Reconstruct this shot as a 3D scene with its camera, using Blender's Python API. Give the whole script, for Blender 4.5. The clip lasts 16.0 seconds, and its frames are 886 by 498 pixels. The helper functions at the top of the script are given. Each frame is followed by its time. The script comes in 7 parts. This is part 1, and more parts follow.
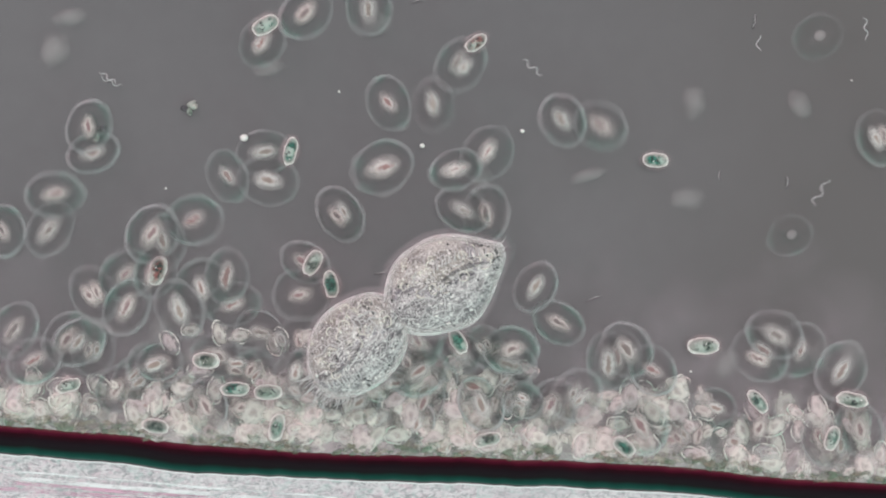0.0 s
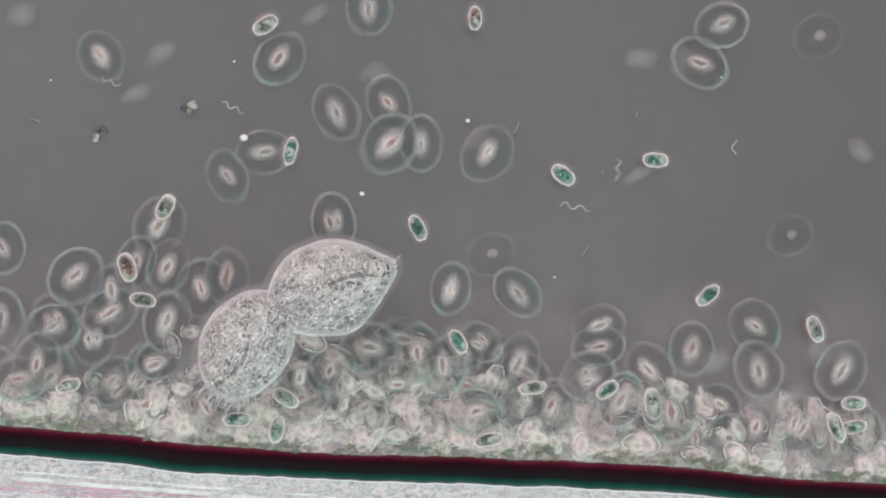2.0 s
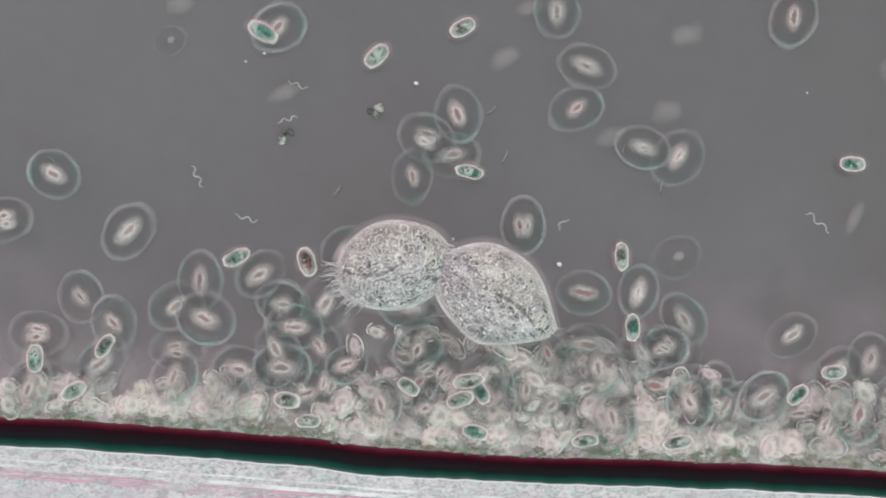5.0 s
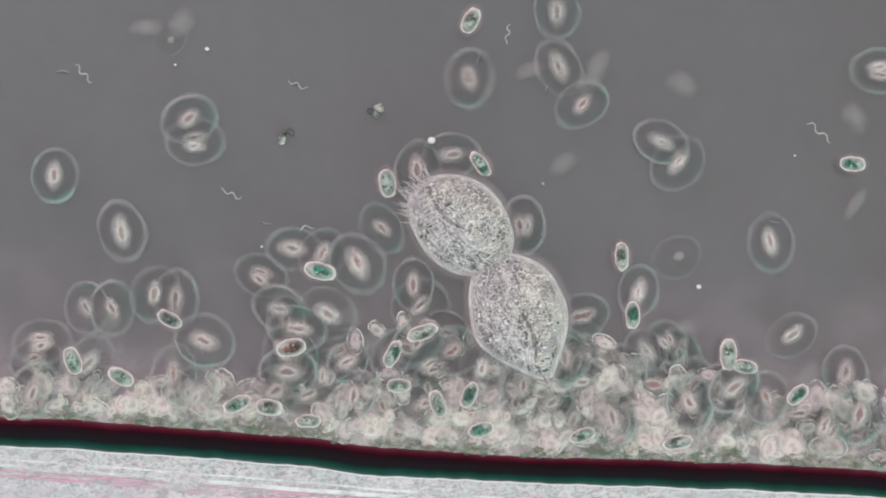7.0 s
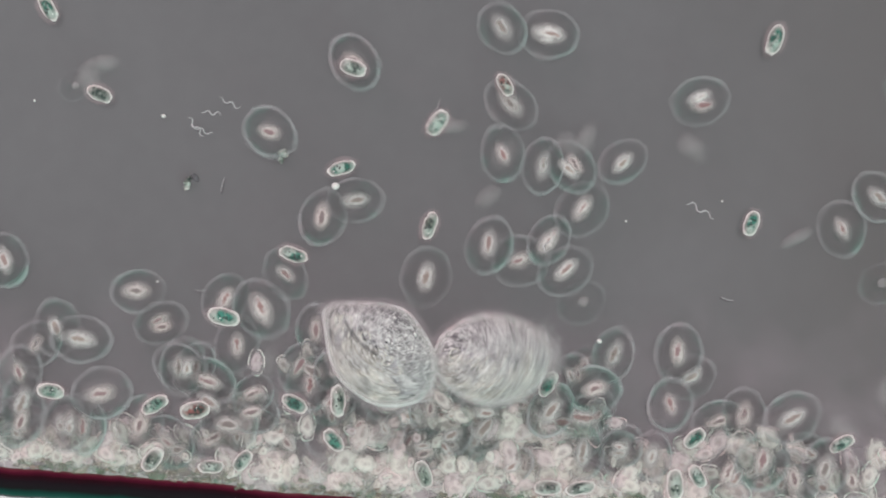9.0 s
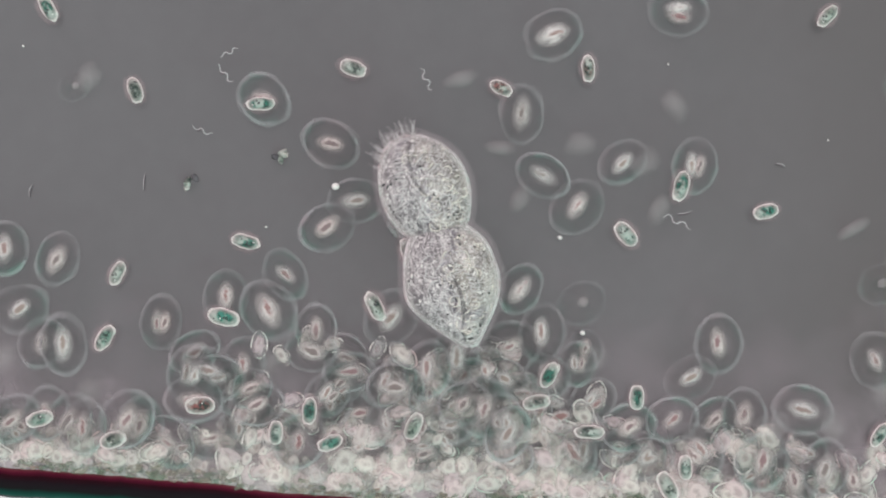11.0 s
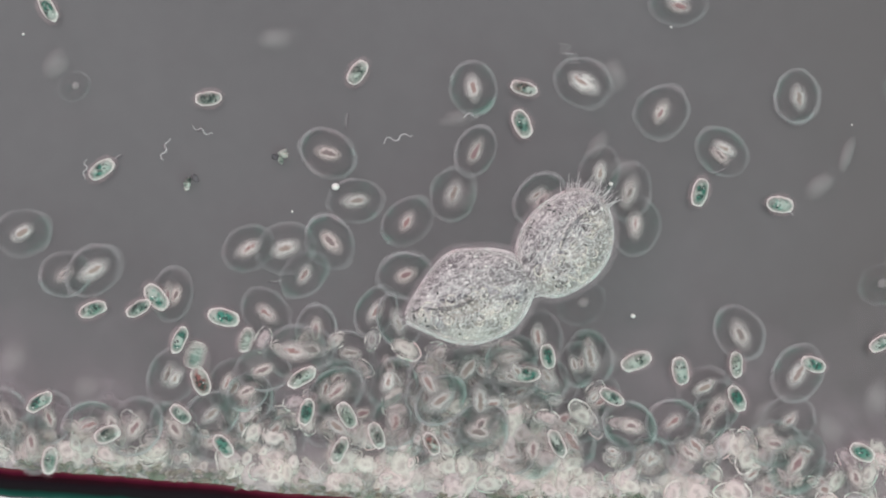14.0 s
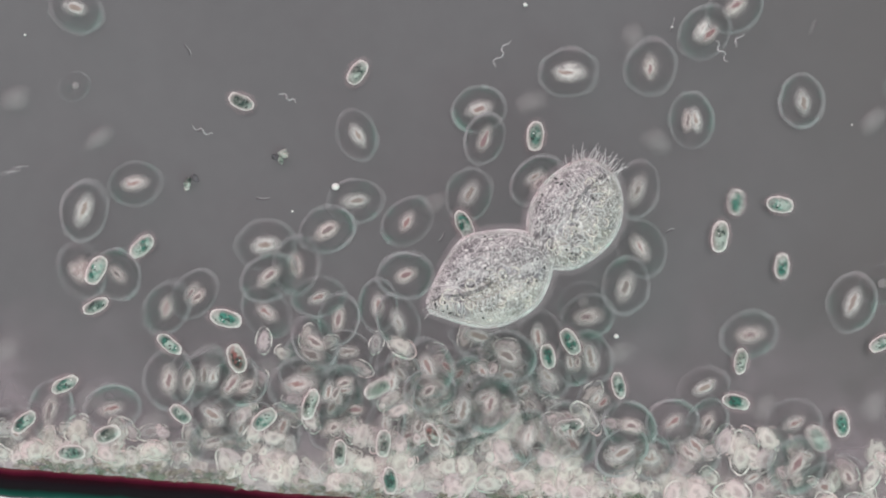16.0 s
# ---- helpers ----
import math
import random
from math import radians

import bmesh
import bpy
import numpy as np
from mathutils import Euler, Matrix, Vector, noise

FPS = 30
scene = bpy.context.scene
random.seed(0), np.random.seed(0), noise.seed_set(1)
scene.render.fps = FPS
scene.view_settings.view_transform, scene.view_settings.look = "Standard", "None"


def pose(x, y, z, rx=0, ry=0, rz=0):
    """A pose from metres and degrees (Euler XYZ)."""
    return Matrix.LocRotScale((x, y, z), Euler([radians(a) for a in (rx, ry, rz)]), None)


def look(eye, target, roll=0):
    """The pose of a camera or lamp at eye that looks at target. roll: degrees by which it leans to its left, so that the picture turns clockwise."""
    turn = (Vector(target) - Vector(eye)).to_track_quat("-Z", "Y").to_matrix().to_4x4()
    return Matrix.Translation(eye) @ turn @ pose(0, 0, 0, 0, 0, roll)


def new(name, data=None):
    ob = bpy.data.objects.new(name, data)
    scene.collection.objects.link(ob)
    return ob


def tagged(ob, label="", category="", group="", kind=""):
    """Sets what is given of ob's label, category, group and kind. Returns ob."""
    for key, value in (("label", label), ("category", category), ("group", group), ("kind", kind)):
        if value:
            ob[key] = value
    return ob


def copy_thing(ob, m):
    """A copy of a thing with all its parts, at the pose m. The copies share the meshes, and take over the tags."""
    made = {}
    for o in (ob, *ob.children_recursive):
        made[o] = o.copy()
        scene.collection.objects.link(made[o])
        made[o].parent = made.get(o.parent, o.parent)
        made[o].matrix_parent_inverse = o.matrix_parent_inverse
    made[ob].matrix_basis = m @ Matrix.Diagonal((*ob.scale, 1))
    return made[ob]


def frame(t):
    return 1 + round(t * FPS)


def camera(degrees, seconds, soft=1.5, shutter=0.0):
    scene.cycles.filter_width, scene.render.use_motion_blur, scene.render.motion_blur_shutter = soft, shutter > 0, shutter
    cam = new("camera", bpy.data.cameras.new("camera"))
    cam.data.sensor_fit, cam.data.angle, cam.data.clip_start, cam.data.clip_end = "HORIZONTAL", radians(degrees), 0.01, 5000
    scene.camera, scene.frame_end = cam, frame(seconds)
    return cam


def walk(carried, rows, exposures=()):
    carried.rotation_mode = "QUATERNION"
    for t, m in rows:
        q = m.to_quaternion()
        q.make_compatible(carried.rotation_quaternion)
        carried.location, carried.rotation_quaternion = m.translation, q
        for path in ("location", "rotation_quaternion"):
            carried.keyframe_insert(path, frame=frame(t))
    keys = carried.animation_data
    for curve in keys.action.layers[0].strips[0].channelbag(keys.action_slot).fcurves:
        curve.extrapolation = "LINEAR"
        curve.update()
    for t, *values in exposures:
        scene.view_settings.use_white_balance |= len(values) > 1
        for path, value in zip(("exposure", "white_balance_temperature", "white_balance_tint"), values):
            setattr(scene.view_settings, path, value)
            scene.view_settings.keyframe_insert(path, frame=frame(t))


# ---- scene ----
# A drop of pond water on a microscope slide, modelled at 10,000 : 1 (one metre stands for a tenth of a millimetre).
# x runs along the edge of the drop, y towards its middle, z up from the glass.
cam = camera(12.0, 16.0, soft=2.0, shutter=0.4)
EYE_Z = 37.797


def eye(t, x, y):
    return (t, pose(x, y, EYE_Z))


walk(cam, [eye(*r) for r in [(0, 1.755, -1.02), (3.3, 1.755, -1.02), (3.4, 1.69, -1.015), (3.5, 0.935, -1.005), (3.6, 0.33, -1.0), (3.7, 0.135, -0.995), (3.8, 0.085, -0.995), (8.1, 0.085, -0.995), (8.2, 0.095, -0.995), (8.3, 0.19, -0.995), (8.4, 0.915, -0.995), (8.5, 0.935, -0.995), (8.6, 0.935, -0.99), (8.7, 0.94, -0.775), (8.8, 0.94, -0.645), (8.9, 0.94, -0.59), (16, 0.94, -0.585)]])

# ---- light: the even field of the microscope's condenser, set above; added teal and rosy suns on two sides imitate the lens's colour fringes
world = bpy.data.worlds.new("world")
scene.world = world
world.use_nodes = True
wbg = world.node_tree.nodes["Background"]
wbg.inputs["Color"].default_value = (1.0, 0.975, 1.012, 1)
wbg.inputs["Strength"].default_value = 0.46
for lamp_name, place, energy, tint in (("condenser_lamp", (0.6, 1.0, 30), 1.68, (1.0, 0.99, 1.0)),
                                       ("added_teal_fringe_sun", (14, -20, 9), 0.85, (0.45, 1.0, 0.90)),
                                       ("added_rosy_fringe_sun", (-14, 20, 9), 0.90, (1.0, 0.62, 0.78))):
    lamp = bpy.data.lights.new(lamp_name, "SUN")
    lamp.energy, lamp.angle, lamp.color = energy, radians(14 if place[2] > 20 else 50), tint
    new(lamp_name, lamp).matrix_basis = look(place, (0, 0, 0))
scene.view_settings.exposure = 0.0
scene.cycles.transparent_max_bounces = 64


# ---- materials
class Mat:
    """Small helper round a node tree."""

    def __init__(self, name):
        self.m = bpy.data.materials.new(name)
        self.m.use_nodes = True
        self.t = self.m.node_tree
        self.t.nodes.clear()
        self.out = self.t.nodes.new("ShaderNodeOutputMaterial")

    def n(self, kind, **props):
        node = self.t.nodes.new("ShaderNode" + kind)
        for k, v in props.items():
            if k == "operation":
                node.operation = v
            elif k == "data_type":
                node.data_type = v
            elif k == "blend_type":
                node.blend_type = v
            elif k == "feature":
                node.feature = v
        return node

    def link(self, a, b):
        self.t.links.new(a, b)

    def put(self, sock, v):
        if isinstance(v, bpy.types.NodeSocket):
            self.link(v, sock)
        else:
            sock.default_value = v

    def math(self, op, a, b=0.0, c=0.0):
        node = self.n("Math", operation=op)
        for s, v in zip(node.inputs, (a, b, c)):
            self.put(s, v)
        return node.outputs[0]

    def coord(self, scale=(1, 1, 1), which="Object"):
        tc, mp = self.n("TexCoord"), self.n("Mapping")
        self.link(tc.outputs[which], mp.inputs["Vector"])
        mp.inputs["Scale"].default_value = scale
        return mp.outputs[0]

    def shifted(self, scale=(1, 1, 1)):
        """Object coordinates, moved by a chance amount for each object, so that no two grains are alike."""
        info = self.n("ObjectInfo")
        add = self.n("VectorMath", operation="ADD")
        self.link(self.coord(scale), add.inputs[0])
        mul = self.math("MULTIPLY", info.outputs["Random"], 37.0)
        self.link(mul, add.inputs[1])
        return add.outputs[0]

    def noise(self, vec, scale, detail=3.0, rough=0.55, dist=0.0):
        node = self.n("TexNoise")
        self.link(vec, node.inputs["Vector"])
        for k, v in (("Scale", scale), ("Detail", detail), ("Roughness", rough), ("Distortion", dist)):
            node.inputs[k].default_value = v
        return node.outputs["Fac"]

    def ramp(self, fac, stops):
        node = self.n("ValToRGB")
        self.put(node.inputs[0], fac)
        els = node.color_ramp.elements
        while len(els) < len(stops):
            els.new(0.5)
        for e, (p, c) in zip(els, stops):
            e.position = p
            e.color = (*c, 1) if len(c) == 3 else c
        return node.outputs[0]

    def grey(self, fac, stops):
        return self.ramp(fac, [(p, (v, v, v)) for p, v in stops])

    def mix(self, fac, a, b, kind="MIX"):
        node = self.n("Mix", data_type="RGBA", blend_type=kind)
        for s, v in ((node.inputs[0], fac), (node.inputs[6], a), (node.inputs[7], b)):
            self.put(s, (*v, 1) if isinstance(v, tuple) and len(v) == 3 else v)
        return node.outputs[2]

    def radius(self, a, b):
        """Distance from the long axis' middle, 1 on the outline of an ellipse a by b."""
        sep = self.n("SeparateXYZ")
        self.link(self.coord((1 / a, 1 / b, 1)), sep.inputs[0])
        return self.math("SQRT", self.math("ADD", self.math("MULTIPLY", sep.outputs[0], sep.outputs[0]),
                                           self.math("MULTIPLY", sep.outputs[1], sep.outputs[1])))

    def uv_radius(self):
        tc, sep = self.n("TexCoord"), self.n("SeparateXYZ")
        self.link(tc.outputs["UV"], sep.inputs[0])
        return self.math("SQRT", self.math("ADD", self.math("MULTIPLY", sep.outputs[0], sep.outputs[0]),
                                           self.math("MULTIPLY", sep.outputs[1], sep.outputs[1])))

    def bump(self, height, strength, distance):
        node = self.n("Bump")
        self.link(height, node.inputs["Height"])
        node.inputs["Strength"].default_value, node.inputs["Distance"].default_value = strength, distance
        return node.outputs[0]

    def surface(self, color, alpha=1.0, rough=0.5, normal=None, spec=0.2):
        b = self.n("BsdfPrincipled")
        self.put(b.inputs["Base Color"], (*color, 1) if isinstance(color, tuple) and len(color) == 3 else color)
        self.put(b.inputs["Roughness"], rough)
        self.put(b.inputs["Alpha"], alpha)
        b.inputs["Specular IOR Level"].default_value = spec
        if normal is not None:
            self.link(normal, b.inputs["Normal"])
        self.link(b.outputs[0], self.out.inputs["Surface"])
        return self.m


def mat_field():
    m = Mat("grey_wet_glass")
    v = m.coord()
    big = m.noise(v, 0.22, 2.0)
    fine = m.noise(v, 5.0, 3.0, 0.5)
    sep = m.n("SeparateXYZ")
    m.link(v, sep.inputs[0])
    c = m.ramp(big, [(0.3, (0.141, 0.139, 0.141)), (0.7, (0.159, 0.157, 0.159))])
    c = m.mix(0.05, c, m.grey(fine, [(0.3, 0.09), (0.7, 0.22)]))
    # browner and a little darker towards +x
    brown_side = m.math("MULTIPLY", m.math("ADD", sep.outputs[0], m.math("MULTIPLY", m.math("SUBTRACT", m.noise(v, 0.6, 3.0), 0.5), 2.5)), 0.1)
    c = m.mix(m.grey(brown_side, [(0.26, 0.0), (0.55, 0.9)]), c, (0.128, 0.123, 0.120))
    return m.surface(c, 1.0, 0.9, spec=0.0)


def mat_rim(name, color, alpha, lo=0.75, span=(0.3, 0.7), size=9.0, tinged=0.0):
    m = Mat(name)
    n = m.noise(m.shifted(), size, 3.0)
    a = m.math("MULTIPLY", m.grey(n, [(span[0], lo), (span[1], 1.0)]), alpha)
    # tinged: greenish and rosy spots imitate the lens's colour fringes
    if tinged:
        hue = m.noise(m.shifted(), 7.0, 2.0)
        color = m.mix(m.grey(hue, [(0.54, 0.0), (0.66, tinged)]), color, (0.38, 0.70, 0.52))
        color = m.mix(m.grey(hue, [(0.34, tinged), (0.45, 0.0)]), color, (0.84, 0.58, 0.57))
    return m.surface(color, a, 0.6, spec=0.05)


def mat_halo_shell(a, b, dense=1.0):
    """Shell imitating the phase-contrast halo, painted in: dark teal inside, a wide uneven pale ring."""
    m = Mat("painted_phase_halo")
    v = m.shifted()
    n = m.noise(v, 5.0, 3.0)
    soft = m.noise(v, 2.6, 2.0)
    info = m.n("ObjectInfo")
    chance = m.math("FRACT", m.math("MULTIPLY", info.outputs["Random"], 13.7))
    r = m.math("ADD", m.radius(a, b), m.math("MULTIPLY", m.math("SUBTRACT", n, 0.5), 0.16))
    skin = m.math("MULTIPLY", m.grey(r, [(0.66, 0.0), (0.85, 0.44), (0.92, 0.44), (1.0, 0.0)]), m.grey(soft, [(0.36, 0.30), (0.64, 1.1)]))
    skin = m.math("MULTIPLY", skin, m.grey(chance, [(0.0, 0.55), (1.0, 1.15)]))
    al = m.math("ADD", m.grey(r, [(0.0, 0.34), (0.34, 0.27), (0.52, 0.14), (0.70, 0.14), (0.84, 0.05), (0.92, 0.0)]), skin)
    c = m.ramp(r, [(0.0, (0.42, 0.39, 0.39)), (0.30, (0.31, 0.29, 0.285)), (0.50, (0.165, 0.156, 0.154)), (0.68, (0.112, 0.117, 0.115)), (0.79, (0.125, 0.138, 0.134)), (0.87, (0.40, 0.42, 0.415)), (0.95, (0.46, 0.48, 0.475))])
    # teal and rosy patches imitate the lens's colour fringes
    hue = m.noise(v, 3.2, 2.0)
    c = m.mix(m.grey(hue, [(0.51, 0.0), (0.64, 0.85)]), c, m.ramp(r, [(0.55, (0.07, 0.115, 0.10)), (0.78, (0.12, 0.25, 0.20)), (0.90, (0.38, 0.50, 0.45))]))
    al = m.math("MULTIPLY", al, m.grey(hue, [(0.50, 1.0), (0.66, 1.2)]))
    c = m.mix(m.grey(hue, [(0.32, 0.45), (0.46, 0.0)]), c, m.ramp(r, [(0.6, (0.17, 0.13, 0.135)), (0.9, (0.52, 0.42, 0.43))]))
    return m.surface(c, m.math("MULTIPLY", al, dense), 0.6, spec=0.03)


def mat_core(a, b):
    """Pale living body: a bright uneven wall round a darker rosy slit, fading into the halo."""
    m = Mat("pale_rosy_plasm")
    v = m.shifted()
    n = m.noise(v, 8.0, 3.0, 0.6, 0.8)
    g = m.noise(v, 26.0, 3.0, 0.6)
    wide = m.radius(a, b)
    r = m.math("ADD", wide, m.math("MULTIPLY", m.math("SUBTRACT", n, 0.5), 0.8))
    slit = m.math("ADD", m.radius(a * 0.54, b * 0.33), m.math("MULTIPLY", m.math("SUBTRACT", n, 0.45), 2.6))
    info = m.n("ObjectInfo")
    heart = m.ramp(info.outputs["Random"], [(0.0, (0.30, 0.13, 0.13)), (0.4, (0.30, 0.24, 0.20)), (0.7, (0.15, 0.12, 0.12)), (1.0, (0.28, 0.15, 0.16))])
    rest = m.ramp(info.outputs["Random"], [(0.0, (0.60, 0.54, 0.51)), (0.25, (0.72, 0.71, 0.67)), (0.5, (0.50, 0.51, 0.48)), (0.75, (0.66, 0.59, 0.55)), (1.0, (0.55, 0.53, 0.49))])
    c = m.mix(m.grey(g, [(0.50, 0.0), (0.70, 0.5)]), rest, (0.36, 0.31, 0.30))
    c = m.mix(m.grey(g, [(0.30, 0.5), (0.44, 0.0)]), c, (0.80, 0.79, 0.76))
    c = m.mix(m.grey(slit, [(0.5, 0.85), (1.15, 0.0)]), c, heart)
    al = m.grey(r, [(0.0, 0.72), (0.34, 0.76), (0.46, 0.50), (0.66, 0.20), (1.0, 0.0)])
    al = m.math("MULTIPLY", al, m.grey(m.math("FRACT", m.math("MULTIPLY", info.outputs["Random"], 7.3)), [(0.0, 0.65), (0.6, 1.05)]))
    al = m.math("MULTIPLY", al, m.grey(wide, [(0.8, 1.0), (1.0, 0.0)]))
    return m.surface(c, al, 0.6, spec=0.05)


def mat_green(a, b):
    """Body of a clear-walled cell: dark green plasm with pale and black grains."""
    m = Mat("green_plasm")
    v = m.shifted()
    n = m.noise(v, 22.0, 3.0, 0.65, 0.4)
    n2 = m.noise(v, 9.0, 2.0)
    r = m.math("ADD", m.radius(a, b), m.math("MULTIPLY", m.math("SUBTRACT", n2, 0.5), 0.35))
    info = m.n("ObjectInfo")
    tint = m.ramp(info.outputs["Random"], [(0.0, (0.05, 0.16, 0.12)), (0.25, (0.06, 0.24, 0.18)), (0.45, (0.24, 0.29, 0.24)), (0.60, (0.18, 0.20, 0.17)), (0.66, (0.26, 0.11, 0.10)), (0.72, (0.20, 0.20, 0.18)), (1.0, (0.06, 0.21, 0.16))])
    c = m.mix(m.grey(n, [(0.40, 0.0), (0.55, 1.0)]), (0.035, 0.055, 0.048), tint)
    c = m.mix(m.grey(n2, [(0.48, 0.0), (0.60, 0.75)]), c, (0.50, 0.58, 0.51))
    c = m.mix(m.grey(r, [(0.50, 0.0), (0.74, 0.65)]), c, (0.46, 0.47, 0.43))
    c = m.mix(m.grey(r, [(0.82, 0.0), (0.95, 1.0)]), c, (0.80, 0.83, 0.76))
    al = m.grey(r, [(0.0, 0.92), (1.05, 0.85), (1.2, 0.3)])
    return m.surface(c, al, 0.5, spec=0.1)


def mat_cream(a, b, joined=False):
    """Crowded resting cells: hazy creamy plasm, clearer in the middle; joined: many in one mesh, each with its own outline in the UV map."""
    m = Mat("creamy_plasm")
    v = m.shifted()
    n = m.noise(v, 9.0, 3.0, 0.65, 1.2)
    r = m.math("ADD", (m.uv_radius() if joined else m.radius(a, b)), m.math("MULTIPLY", m.math("SUBTRACT", n, 0.5), 1.05))
    line = m.math("ABSOLUTE", m.math("SUBTRACT", m.noise(v, 13.0, 2.0, 0.5, 1.5), 0.5))
    chance = m.n("NewGeometry").outputs["Random Per Island"] if joined else m.n("ObjectInfo").outputs["Random"]
    tone = m.ramp(chance, [(0.0, (0.83, 0.79, 0.70)), (0.2, (0.66, 0.58, 0.58)), (0.4, (0.84, 0.73, 0.70)), (0.6, (0.68, 0.72, 0.64)), (0.8, (0.96, 0.92, 0.83)), (1.0, (0.52, 0.53, 0.52))])
    c = m.mix(m.grey(r, [(0.12, 0.50), (0.42, 0.0)]), tone, (0.34, 0.26, 0.255))
    c = m.mix(m.grey(line, [(0.0, 0.5), (0.03, 0.0)]), c, (0.92, 0.90, 0.82))
    al = m.math("MULTIPLY", m.grey(r, [(0.0, 0.52), (0.40, 0.68), (0.65, 0.48), (0.85, 0.15), (1.0, 0.0)]), m.grey(chance, [(0.0, 0.75), (0.5, 1.1), (1.0, 0.6)]))
    return m.surface(c, al, 0.6, spec=0.05)


def mat_mat():
    """Film of packed cells: creamy squiggles of walls over a hazy ground, thinning out towards the open water."""
    m = Mat("creamy_film")
    uv = m.n("TexCoord")
    sep = m.n("SeparateXYZ")
    m.link(uv.outputs["UV"], sep.inputs[0])
    v = m.coord()
    big = m.noise(v, 2.2, 3.0, 0.6)
    cell = m.noise(v, 5.0, 2.0, 0.5, 1.8)
    line = m.math("ABSOLUTE", m.math("SUBTRACT", cell, 0.5))
    tint = m.noise(v, 1.3, 2.0)
    c = m.ramp(tint, [(0.30, (0.56, 0.46, 0.49)), (0.5, (0.60, 0.54, 0.53)), (0.70, (0.48, 0.52, 0.48))])
    c = m.mix(m.grey(line, [(0.0, 0.85), (0.03, 0.0)]), c, (0.92, 0.90, 0.80))
    c = m.mix(m.grey(cell, [(0.56, 0.0), (0.66, 0.7)]), c, (0.26, 0.21, 0.23))
    fade = m.math("ADD", sep.outputs[1], m.math("MULTIPLY", m.math("SUBTRACT", big, 0.5), 1.3))
    al = m.math("MULTIPLY", m.grey(fade, [(0.05, 0.48), (0.35, 0.22), (0.80, 0.0)]), m.grey(sep.outputs[1], [(0.0, 1.0), (0.6, 0.9), (1.0, 0.0)]))
    return m.surface(c, al, 0.7, m.bump(cell, 0.4, 0.04), spec=0.05)


def mat_body(flip=1.0):
    """Ciliate: a creamy flank with curled folds, a dark bluish middle, a paler streaked flank, grains all over."""
    m = Mat("grainy_grey_plasm")
    v = m.shifted()
    sep = m.n("SeparateXYZ")
    m.link(m.coord(), sep.inputs[0])
    fine = m.noise(v, 12.0, 3.0, 0.62, 2.0)
    curl = m.noise(v, 6.0, 2.0, 0.5, 3.0)
    curl_2 = m.noise(v, 3.6, 2.0, 0.5, 3.4)
    mid = m.noise(v, 3.2, 3.0, 0.6, 1.4)
    big = m.noise(v, 2.3, 2.0, 0.5, 0.6)
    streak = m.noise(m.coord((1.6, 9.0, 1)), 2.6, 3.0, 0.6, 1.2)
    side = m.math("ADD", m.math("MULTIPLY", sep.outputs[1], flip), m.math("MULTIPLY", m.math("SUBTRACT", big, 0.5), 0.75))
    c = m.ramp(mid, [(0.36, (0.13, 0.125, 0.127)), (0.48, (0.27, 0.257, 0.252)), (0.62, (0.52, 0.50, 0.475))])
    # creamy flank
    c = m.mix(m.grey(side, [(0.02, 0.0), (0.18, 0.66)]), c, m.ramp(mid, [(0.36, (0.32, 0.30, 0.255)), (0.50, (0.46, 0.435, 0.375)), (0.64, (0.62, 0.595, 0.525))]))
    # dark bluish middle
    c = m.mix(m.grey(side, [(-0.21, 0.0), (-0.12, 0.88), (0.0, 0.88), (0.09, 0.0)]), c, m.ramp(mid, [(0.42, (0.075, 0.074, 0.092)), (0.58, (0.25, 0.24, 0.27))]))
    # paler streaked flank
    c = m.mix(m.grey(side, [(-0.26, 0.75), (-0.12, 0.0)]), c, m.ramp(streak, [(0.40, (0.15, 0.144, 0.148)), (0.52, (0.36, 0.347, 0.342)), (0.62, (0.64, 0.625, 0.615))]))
    # dense dark pockets of the plasm
    c = m.mix(m.grey(m.noise(v, 1.9, 3.0, 0.6, 1.6), [(0.36, 0.62), (0.54, 0.0)]), c, (0.15, 0.143, 0.15))
    # grains
    c = m.mix(m.grey(fine, [(0.32, 0.34), (0.43, 0.0)]), c, (0.07, 0.068, 0.074))
    c = m.mix(m.grey(fine, [(0.56, 0.0), (0.70, 0.26)]), c, (0.86, 0.85, 0.82))
    # folds
    for n, w in ((curl, 0.034), (curl_2, 0.026)):
        line = m.math("ABSOLUTE", m.math("SUBTRACT", n, 0.49))
        c = m.mix(m.grey(line, [(0.0, 0.75), (w, 0.0)]), c, (0.90, 0.90, 0.86))
        c = m.mix(m.grey(line, [(w * 1.2, 0.0), (w * 1.8, 0.36), (w * 2.6, 0.0)]), c, (0.08, 0.076, 0.084))
    nrm = m.bump(fine, 0.45, 0.03)
    return m.surface(c, 0.95, 0.5, nrm, spec=0.15)


def mat_plain(name, color, alpha=1.0, rough=0.5, grain=0.25, scale=20.0, spec=0.1):
    m = Mat(name)
    n = m.noise(m.shifted(), scale, 3.0)
    c = m.mix(m.grey(n, [(0.3, 0.0), (0.7, grain)]), color, tuple(min(1, 0.25 + 0.6 * k) for k in color))
    return m.surface(c, alpha, rough, spec=spec)


